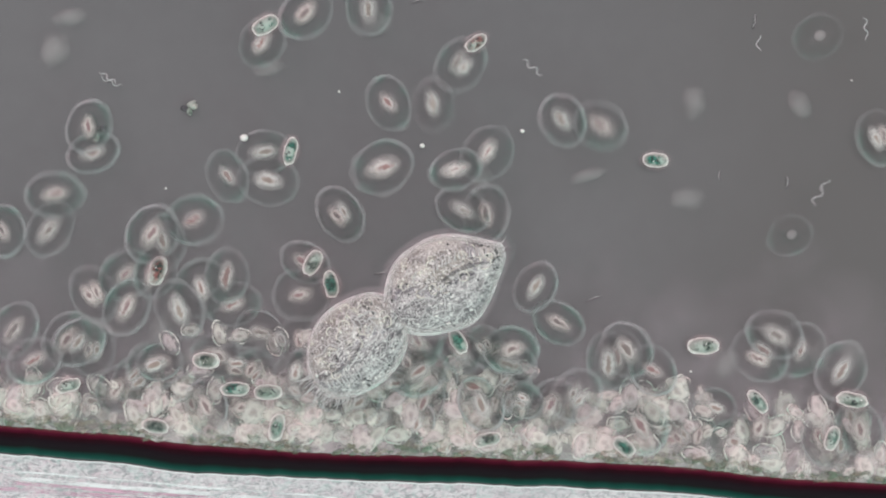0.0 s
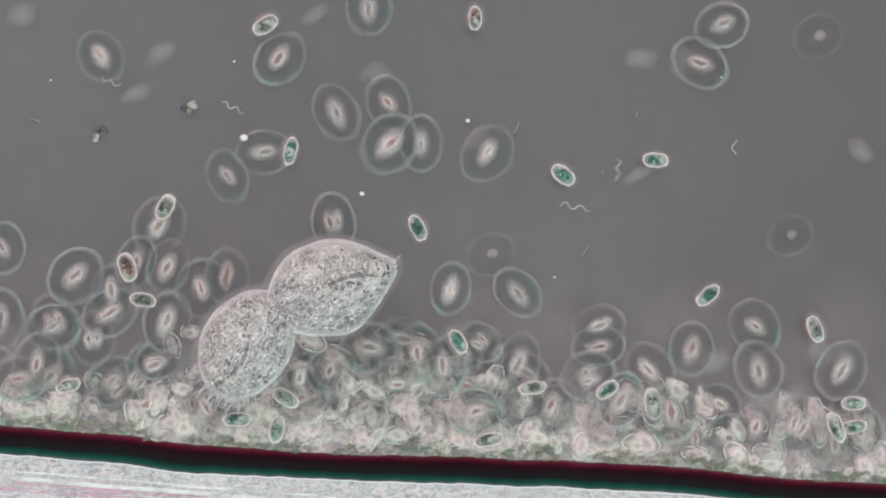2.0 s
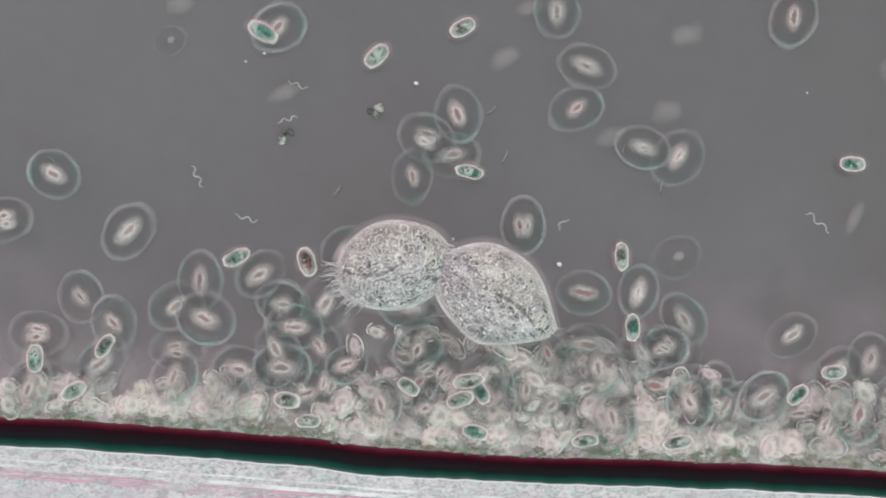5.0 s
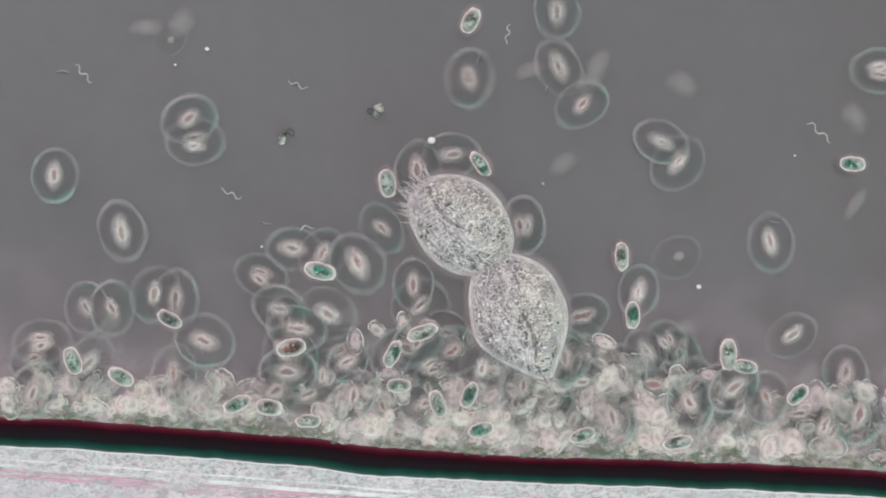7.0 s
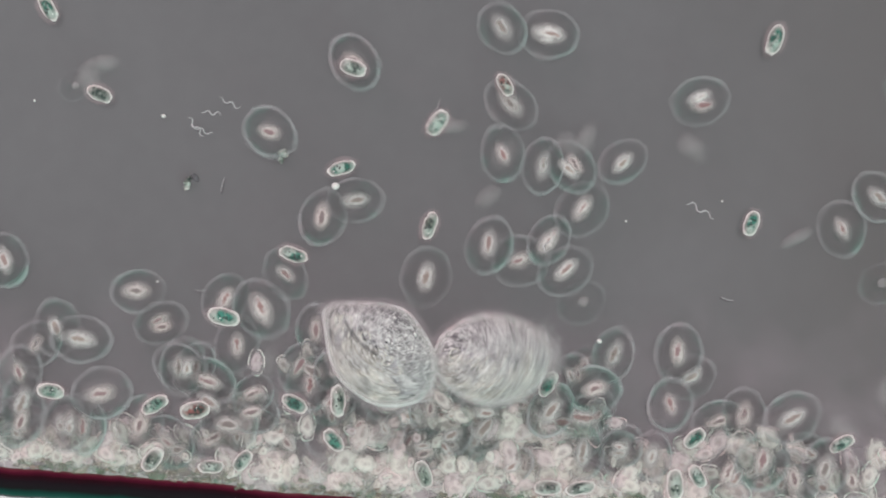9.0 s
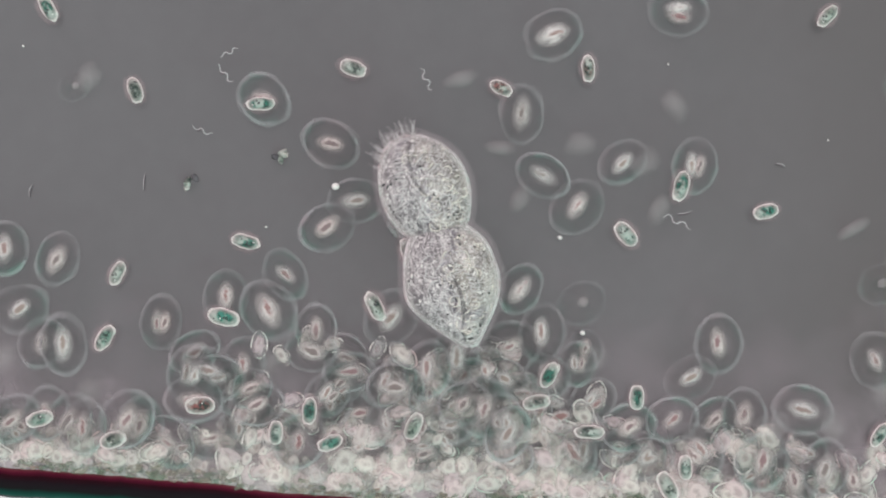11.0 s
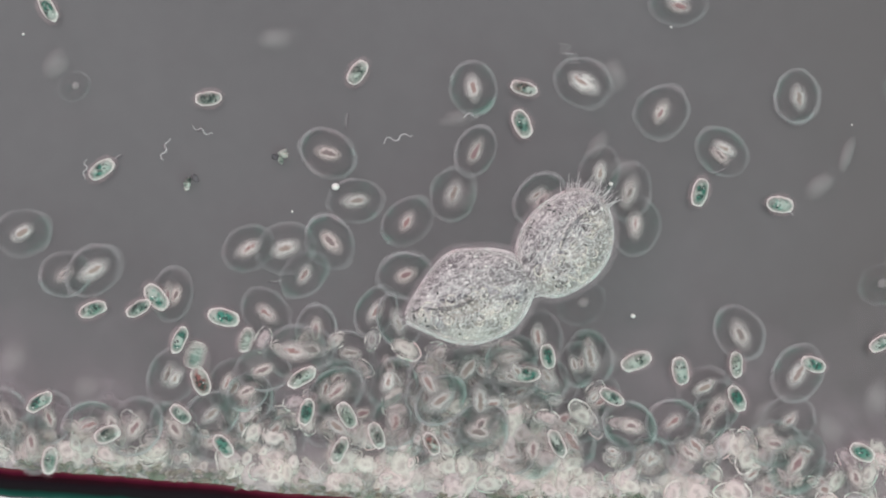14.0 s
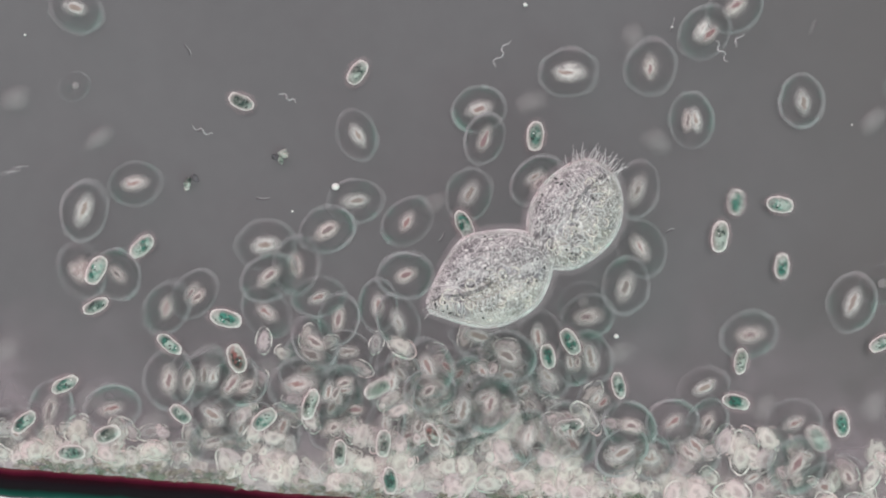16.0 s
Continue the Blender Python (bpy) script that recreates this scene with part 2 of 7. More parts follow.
def mat_edge():
    """The drop's edge bends all light away: painted black, with painted colour fringes, crimson to the water and dark
    teal to the dry side.
    """
    m = Mat("black_drop_edge")
    tc, sep = m.n("TexCoord"), m.n("SeparateXYZ")
    m.link(tc.outputs["UV"], sep.inputs[0])
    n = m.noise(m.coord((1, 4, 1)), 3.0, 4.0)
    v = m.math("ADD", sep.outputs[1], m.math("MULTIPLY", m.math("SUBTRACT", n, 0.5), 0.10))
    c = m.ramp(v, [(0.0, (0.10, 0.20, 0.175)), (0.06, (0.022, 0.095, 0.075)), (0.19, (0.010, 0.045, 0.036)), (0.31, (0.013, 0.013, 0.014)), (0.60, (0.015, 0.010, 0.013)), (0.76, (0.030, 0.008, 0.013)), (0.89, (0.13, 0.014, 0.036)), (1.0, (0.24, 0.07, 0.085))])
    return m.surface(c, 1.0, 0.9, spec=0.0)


def mat_outer():
    """Wet glass beyond the drop: a calm greyish strip, then a crumbly one, teal and rosy by turns."""
    m = Mat("crumbly_glass")
    v = m.coord((0.8, 1.2, 1))
    sep = m.n("SeparateXYZ")
    m.link(m.coord(), sep.inputs[0])
    s = m.noise(m.coord((0.35, 5.0, 1)), 2.2, 3.0, 0.5, 0.3)
    g = m.noise(v, 15.0, 3.0, 0.62, 1.6)
    curl = m.math("ABSOLUTE", m.math("SUBTRACT", m.noise(v, 7.0, 2.0, 0.5, 2.0), 0.5))
    patch = m.noise(m.coord((0.5, 2.0, 1)), 1.8, 2.0)
    c = m.ramp(s, [(0.30, (0.47, 0.435, 0.455)), (0.5, (0.53, 0.52, 0.525)), (0.7, (0.58, 0.60, 0.59))])
    # how far the slope-ward line lies below: 0 above it, 1 below
    low = m.math("ADD", m.math("ADD", m.math("MULTIPLY", sep.outputs[0], -0.08), -3.30), m.math("MULTIPLY", sep.outputs[1], -1.0))
    under = m.grey(low, [(0.0, 0.25), (0.03, 1.0)])
    c = m.mix(m.math("MULTIPLY", under, 0.45), c, (0.40, 0.385, 0.43))
    rough = m.math("MULTIPLY", m.grey(patch, [(0.34, 0.25), (0.54, 0.85)]), m.grey(low, [(0.0, 0.75), (0.05, 1.0)]))
    c = m.mix(rough, c, m.ramp(g, [(0.38, (0.20, 0.23, 0.23)), (0.47, (0.46, 0.45, 0.455)), (0.58, (0.70, 0.69, 0.68))]))
    c = m.mix(m.math("MULTIPLY", m.grey(curl, [(0.0, 0.55), (0.035, 0.0)]), rough), c, (0.80, 0.80, 0.79))
    hue = m.noise(v, 10.0, 3.0, 0.6, 1.0)
    c = m.mix(m.grey(hue, [(0.54, 0.0), (0.68, 0.40)]), c, (0.33, 0.50, 0.45))
    c = m.mix(m.grey(hue, [(0.32, 0.40), (0.45, 0.0)]), c, (0.58, 0.42, 0.47))
    return m.surface(c, 1.0, 0.8, m.bump(g, 0.2, 0.02), spec=0.05)


FIELD = mat_field()
HALO_SHELL = mat_halo_shell(0.27, 0.225)
HALO_RING = mat_rim("pale_halo_ring", (0.60, 0.62, 0.60), 0.08, 0.0, (0.40, 0.66), 3.5)
HALO_SHELL_FAINT = mat_halo_shell(0.27, 0.225, 0.42)
CORE = mat_core(0.165, 0.095)
GREEN = mat_green(0.14, 0.078)


def mat_haze():
    m = Mat("hazy_pale_blob")
    v = m.shifted()
    r = m.math("ADD", m.radius(0.2, 0.14), m.math("MULTIPLY", m.math("SUBTRACT", m.noise(v, 7.0, 3.0), 0.5), 0.9))
    return m.surface((0.42, 0.41, 0.40), m.grey(r, [(0.0, 0.40), (0.4, 0.28), (0.9, 0.0)]), 0.7, spec=0.0)


HAZE = mat_haze()
HAZE_SPOT = mat_plain("faint_plasm", (0.46, 0.43, 0.42), 0.28, grain=0.6)
WALL = mat_rim("white_cell_wall", (0.96, 0.98, 0.92), 0.97, 0.8, tinged=0.3)


# rosy halo of light round an oval cell, painted as a fading dome
def mat_halo_sheath():
    m = Mat("rosy_painted_halo")
    r = m.math("ADD", m.radius(0.19, 0.125), m.math("MULTIPLY", m.math("SUBTRACT", m.noise(m.shifted(), 8.0, 3.0), 0.5), 0.4))
    return m.surface((0.54, 0.42, 0.42), m.grey(r, [(0.55, 0.30), (0.75, 0.18), (0.98, 0.0)]), 0.7, spec=0.0)


HALO_SHEATH = mat_halo_sheath()
CREAM = mat_cream(0.125, 0.075)
CREAM_WALL = mat_rim("creamy_wall", (0.95, 0.94, 0.88), 0.70, 0.0, (0.42, 0.60), tinged=0.6)
FILM = mat_mat()


# purplish haze painted on a sheet, to lighten the ground round the crowd
def mat_haze_film():
    m = Mat("purplish_painted_haze")
    uv, sep = m.n("TexCoord"), m.n("SeparateXYZ")
    m.link(uv.outputs["UV"], sep.inputs[0])
    n = m.noise(m.coord(), 1.6, 3.0, 0.6)
    fade = m.math("ADD", sep.outputs[1], m.math("MULTIPLY", m.math("SUBTRACT", n, 0.5), 1.05))
    al = m.math("MULTIPLY", m.grey(fade, [(0.05, 0.66), (0.38, 0.25), (0.80, 0.0)]), m.grey(sep.outputs[1], [(0.7, 1.0), (1.0, 0.0)]))
    return m.surface((0.41, 0.368, 0.386), al, 0.8, spec=0.0)


HAZE_FILM = mat_haze_film()
CREAM_STUFF = mat_cream(1, 1, True)
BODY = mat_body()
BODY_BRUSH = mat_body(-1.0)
PELLICLE = mat_rim("bright_pellicle", (0.95, 0.96, 0.93), 0.86, 0.45, (0.38, 0.62), 5.0, tinged=0.5)
VACUOLE = mat_rim("pale_vacuole_wall", (0.86, 0.84, 0.75), 0.62, 0.0, (0.42, 0.60), 16.0)
PAINTED_RIM = mat_plain("painted_rim_light", (0.82, 0.81, 0.77), 0.19, grain=0.5, scale=6.0, spec=0.05)
HALO_COAT = mat_plain("rosy_halo_coat", (0.66, 0.58, 0.59), 0.085)
FURROW = mat_plain("dark_furrow", (0.09, 0.09, 0.10), 0.42, grain=0.6)
GRAIN = mat_plain("dark_grain", (0.05, 0.055, 0.055), 0.9)
PALE_GRAIN = mat_plain("pale_grain", (0.85, 0.85, 0.80), 0.9)
HAIR = mat_plain("pale_hair", (0.74, 0.74, 0.72), 0.62)
THIN_HAIR = mat_plain("faint_hair", (0.62, 0.62, 0.61), 0.6)
DARK_HAIR = mat_plain("dark_hair", (0.10, 0.08, 0.09), 0.9)
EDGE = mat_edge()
OUTER = mat_outer()


def mat_streak(name, color, alpha):
    m = Mat(name)
    n = m.noise(m.coord((0.8, 3.0, 1)), 3.0, 4.0, 0.65)
    return m.surface(color, m.math("MULTIPLY", m.grey(n, [(0.36, 0.0), (0.60, 1.0)]), alpha), 0.6, spec=0.05)


STREAK = mat_streak("white_streak", (0.84, 0.89, 0.87), 0.8)
BRIGHT_LINE = mat_plain("white_line", (0.90, 0.93, 0.92), 0.85, grain=0.4, scale=3.0)


def mat_crumbs():
    """Green, brown and creamy crumbs where the water thins out."""
    m = Mat("mossy_crumbs")
    chance = m.n("NewGeometry").outputs["Random Per Island"]
    n = m.noise(m.coord(), 14.0, 3.0)
    c = m.ramp(chance, [(0.0, (0.085, 0.12, 0.085)), (0.2, (0.10, 0.28, 0.19)), (0.34, (0.22, 0.16, 0.13)), (0.5, (0.13, 0.18, 0.14)), (0.62, (0.10, 0.20, 0.13)), (0.70, (0.42, 0.25, 0.20)), (0.78, (0.28, 0.30, 0.22)), (1.0, (0.62, 0.58, 0.50))])
    c = m.mix(m.grey(n, [(0.4, 0.0), (0.7, 0.5)]), c, (0.38, 0.37, 0.28))
    return m.surface(c, m.grey(n, [(0.40, 0.0), (0.64, 0.42)]), 0.6, spec=0.05)


CRUMBS = mat_crumbs()
STREAK_PINK = mat_streak("pinkish_streak", (0.64, 0.40, 0.49), 0.85)


# ---- mesh helpers
def finish(name, bm, material, smooth=True):
    me = bpy.data.meshes.new(name)
    bm.normal_update()
    bm.to_mesh(me)
    bm.free()
    me.materials.append(material)
    if smooth:
        for p in me.polygons:
            p.use_smooth = True
    return me


def part(name, bm, material, parent, label=""):
    """One mesh object under a thing or under a part."""
    data = bm if isinstance(bm, bpy.types.Mesh) else finish(name, bm, material)
    ob = new(name, data)
    ob.parent = parent
    if label:
        ob["label"] = label
    return ob


def squared(v, blunt):
    return math.copysign(abs(v) ** blunt, v)


def egg(bm, a, b, c, nu=28, nv=10, point=0.0, hook=0.0, wobble=0.0, seed=0.0, dome=False, centre=(0, 0, 0), turn=0.0, outline=None, blunt=1.0):
    """A flattened egg: half-axes a, b, c; point narrows the +x end, hook bends it sideways; dome keeps only the upper half; blunt below 1 squares the outline.
    outline: a UV layer that takes the place within the unit outline."""
    rows = []
    lo = 0.0 if dome else -math.pi / 2
    ca, sa = math.cos(turn), math.sin(turn)
    flat = {}

    def spot(u, v):
        x, y, z = math.cos(v) * squared(math.cos(u), blunt), math.cos(v) * squared(math.sin(u), blunt), math.sin(v)
        k = 1.0 - point * max(0.0, x) ** 1.6
        px, py = a * x, b * y * k + hook * max(0.0, x) ** 3
        w = 1.0 + wobble * noise.noise((x * 1.7 + seed, y * 1.7, z * 1.7 + seed))
        px, py, pz = px * w, py * w, c * z * w
        vert = bm.verts.new((centre[0] + px * ca - py * sa, centre[1] + px * sa + py * ca, centre[2] + pz))
        if outline is not None:
            flat[vert] = (x, y)
        return vert

    def face(*verts):
        f = bm.faces.new(verts)
        if outline is not None:
            for lp in f.loops:
                lp[outline].uv = flat[lp.vert]

    for j in range(1 if not dome else 0, nv):
        v = lo + (math.pi / 2 - lo) * j / nv
        rows.append([spot(2 * math.pi * i / nu, v) for i in range(nu)])
    top = spot(0, math.pi / 2)
    for r0, r1 in zip(rows, rows[1:]):
        for i in range(nu):
            face(r0[i], r0[(i + 1) % nu], r1[(i + 1) % nu], r1[i])
    for i in range(nu):
        face(rows[-1][i], rows[-1][(i + 1) % nu], top)
    if not dome:
        low = spot(0, -math.pi / 2)
        for i in range(nu):
            face(rows[0][(i + 1) % nu], rows[0][i], low)
    return bm


def tube(bm, pts, radii, sides=6, closed=False):
    """A round bar along pts; radii: one number, or one for each point."""
    pts = [Vector(p) for p in pts]
    if not isinstance(radii, (list, tuple)):
        radii = [radii] * len(pts)
    rings = []
    n = len(pts)
    for i, p in enumerate(pts):
        if closed:
            d = pts[(i + 1) % n] - pts[i - 1]
        else:
            d = pts[min(i + 1, n - 1)] - pts[max(i - 1, 0)]
        d.normalize()
        up = Vector((0, 0, 1)) if abs(d.z) < 0.95 else Vector((1, 0, 0))
        s = d.cross(up).normalized()
        q = s.cross(d)
        rings.append([bm.verts.new(p + (s * math.cos(2 * math.pi * k / sides) + q * math.sin(2 * math.pi * k / sides)) * radii[i]) for k in range(sides)])
    pairs = list(zip(rings, rings[1:])) + ([(rings[-1], rings[0])] if closed else [])
    for r0, r1 in pairs:
        for k in range(sides):
            bm.faces.new((r0[k], r0[(k + 1) % sides], r1[(k + 1) % sides], r1[k]))
    if not closed:
        bm.faces.new(list(reversed(rings[0])))
        bm.faces.new(rings[-1])
    return bm


def loop(a, b, z, n=36, point=0.0, hook=0.0, wobble=0.0, seed=0.0, centre=(0, 0), turn=0.0, blunt=1.0):
    pts = []
    ca, sa = math.cos(turn), math.sin(turn)
    for i in range(n):
        u = 2 * math.pi * i / n
        x, y = squared(math.cos(u), blunt), squared(math.sin(u), blunt)
        k = 1.0 - point * max(0.0, x) ** 1.6
        w = 1.0 + wobble * noise.noise((x * 1.7 + seed, y * 1.7, seed))
        px, py = a * x * w, (b * y * k + hook * max(0.0, x) ** 3) * w
        pts.append((centre[0] + px * ca - py * sa, centre[1] + px * sa + py * ca, z))
    return pts


# ---- the setting: slide, edge of the drop, wet glass beyond it
EDGE_X = [-7.0, -5.5, -3.835, -2.98, -2.165, -1.165, -0.48, 0.75, 1.75, 2.8, 3.85, 4.835, 5.675, 7.5]
EDGE_Y = [-2.415, -2.445, -2.505, -2.545, -2.61, -2.685, -2.775, -2.86, -2.88, -2.92, -2.975, -3.08, -3.125, -3.18]


def edge_y(x):
    """The line on which the drop ends."""
    return float(np.interp(x, EDGE_X, EDGE_Y)) + 0.012 * noise.noise((x * 2.3, 0.0, 5.0)) + 0.009 * noise.noise((x * 8.0, 3.0, 5.0))


def edge_width(x):
    return float(np.interp(x, (-4.0, -2.0, 1.0, 5.0), (0.250, 0.246, 0.226, 0.222))) + 0.018 * noise.noise((x * 0.7, 9.0, 1.0))


def ribbon(bm, x0, x1, steps, low, high, z_low, z_high, arch=0.0, rows=6):
    """A band between two lines low(x) and high(x), arched upwards by arch."""
    grid = []
    for i in range(steps + 1):
        x = x0 + (x1 - x0) * i / steps
        a, b = low(x), high(x)
        grid.append([bm.verts.new((x, a + (b - a) * j / rows, z_low + (z_high - z_low) * j / rows + arch * math.sin(math.pi * j / rows))) for j in range(rows + 1)])
    uv = bm.loops.layers.uv.new("across")
    for i, (g0, g1) in enumerate(zip(grid, grid[1:])):
        for j in range(rows):
            f = bm.faces.new((g0[j], g1[j], g1[j + 1], g0[j + 1]))
            for lp, (di, dj) in zip(f.loops, ((0, 0), (1, 0), (1, 1), (0, 1))):
                lp[uv].uv = ((i + di) / steps, (j + dj) / rows)
    return bm


def setting():
    bm = bmesh.new()
    bmesh.ops.create_cube(bm, size=1.0, matrix=Matrix.LocRotScale((0, 0, -0.5), None, (160, 90, 1.0)))
    slide = new("ground", finish("ground", bm, FIELD, False))
    tagged(slide, "grey evenly lit wet glass slide under the water", "slide", kind="structure")

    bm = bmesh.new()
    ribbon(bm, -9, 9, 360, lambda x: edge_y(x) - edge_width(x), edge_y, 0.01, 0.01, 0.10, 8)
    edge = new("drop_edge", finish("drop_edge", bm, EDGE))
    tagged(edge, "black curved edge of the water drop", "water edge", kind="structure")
    # the line of light along the edge is built as a pale strip
    bm = bmesh.new()
    ribbon(bm, -9, 9, 360, lambda x: edge_y(x) - edge_width(x) - 0.022, lambda x: edge_y(x) - edge_width(x) - 0.008, 0.05, 0.06, 0.012, 3)
    part("bright_line", bm, BRIGHT_LINE, edge, "thin white line of light")

    bm = bmesh.new()
    ribbon(bm, -9, 9, 240, lambda x: -9.0, lambda x: edge_y(x) - edge_width(x) - 0.012, 0.03, 0.03, 0.0, 10)
    outer = new("outer_glass", finish("outer_glass", bm, OUTER))
    tagged(outer, "pale streaked glass beyond the drop, crumbly film on it", "glass", kind="structure")
    # drawn-out pale and pink streaks, slanting away from the edge
    for off, wid, mat, z in ((0.10, 0.035, STREAK, 0.045), (0.045, 0.055, STREAK, 0.047), (0.0, 0.045, STREAK_PINK, 0.049), (-0.05, 0.05, STREAK_PINK, 0.051), (-0.30, 0.05, STREAK, 0.050)):
        def mid(x, off=off):
            return -3.268 - 0.080 * x + off + 0.014 * noise.noise((x * 0.9, off * 20, 2)) + 0.006 * noise.noise((x * 4.0, off * 20, 3))

        bm = bmesh.new()
        ribbon(bm, -9, 9, 200, lambda x, m=mid, w=wid: m(x) - w * (0.6 + 0.5 * noise.noise((x * 2.5, w * 90, 4))) - 0.004, mid, z, z, 0.006, 3)
        part("streak", bm, mat, outer)
    # mossy crumbs where the water thins out
    rnd = random.Random(5)
    bm = bmesh.new()
    for k in range(1700):
        x = rnd.uniform(-6.5, 7.5)
        d = 0.12 * rnd.random() ** 1.4
        if noise.noise((x * 2.2, 7.0, 1.0)) < d * 5 - 0.45:
            continue
        r = rnd.uniform(0.012, 0.028)
        egg(bm, r * rnd.uniform(1.2, 3.4), r, r * 0.7, 8, 4, wobble=0.4, seed=k * 0.7, centre=(x, edge_y(x) + 0.026 + d, 0.07 + 0.33 * rnd.random()), turn=rnd.uniform(-0.5, 0.5))
    crumbs = new("slime_seam", finish("slime_seam", bm, CRUMBS))
    tagged(crumbs, "greenish and brown crumbs of slime along the drop's edge", "slime", kind="stuff")


# ---- the living things
def ringed_cell(seed=2.0, wob=0.06, bodies=((0, 0, 0, 1.0),)):
    """A cell with one or two pale bodies in the middle of a wide shell that imitates its halo of light."""
    cell = new("ringed_cell")
    part("capsule", egg(bmesh.new(), 0.27, 0.225, 0.09, 40, 7, dome=True, wobble=wob, seed=seed), HALO_SHELL, cell)
    # this tube stands in for the halo's bright outer ring
    part("skin", tube(bmesh.new(), loop(0.256, 0.212, 0.0, 44, wobble=wob, seed=seed), 0.015, 8, True), HALO_RING, cell, "pale tube imitating the bright ring of the halo")
    for x, y, turn, s in bodies:
        ob = part("body", egg(bmesh.new(), 0.165, 0.095, 0.05, 26, 8, wobble=0.12, seed=seed), CORE, cell, "pale rosy body")
        ob.matrix_basis = pose(x, y, 0.06, 0, 0, turn) @ Matrix.Diagonal((s, s, 1, 1))
    return tagged(cell, "round cell with a pale rosy body inside a modelled halo of light, floating in water", "cell", "ringed cells")


def bright_cell(seed=4.0, wob=0.10, b=0.074, bend=0.0):
    """A small oval or bean-shaped cell with a bright wall and dark green insides."""
    cell = new("oval_cell")
    part("sheath", egg(bmesh.new(), 0.19, 0.125, 0.02, 28, 6, dome=True), HALO_SHEATH, cell, "faint rosy dome imitating the halo glow")
    body = part("body", egg(bmesh.new(), 0.128, b, 0.06, 36, 10, 0.10, bend, wob, seed, blunt=0.80), GREEN, cell, "dark green grainy body")
    part("wall", tube(bmesh.new(), loop(0.131, b + 0.003, 0.0, 44, 0.10, bend, wob, seed, blunt=0.80), 0.0088, 6, True), WALL, cell, "bright white cell wall")
    rnd = random.Random(int(seed))
    for k in range(6):
        x, y = rnd.uniform(-0.075, 0.075), rnd.uniform(-0.03, 0.03)
        part("granule", egg(bmesh.new(), 0.012 + 0.007 * rnd.random(), 0.010, 0.009, 8, 5, wobble=0.3, seed=k, centre=(x, y, 0.053 - 2.5 * (x * x + 2 * y * y)), turn=rnd.uniform(0, 3)), PALE_GRAIN if k == 2 else GRAIN, body)
    return tagged(cell, "small oval cell with a bright wall and dark green body", "cell", "oval cells")


def cream_cell(seed=7.0, wob=0.3):
    """A creamy cell of the crowd along the edge."""
    cell = new("crowded_cell")
    part("body", egg(bmesh.new(), 0.125, 0.075, 0.045, 18, 6, dome=True, wobble=wob, seed=seed), CREAM, cell)
    part("wall", tube(bmesh.new(), loop(0.122, 0.072, 0.0, 24, wobble=wob, seed=seed), 0.0075, 5, True), CREAM_WALL, cell, "pale cell wall")
    return tagged(cell, "creamy oval cell crowded along the drop's edge", "cell", "crowded cells")


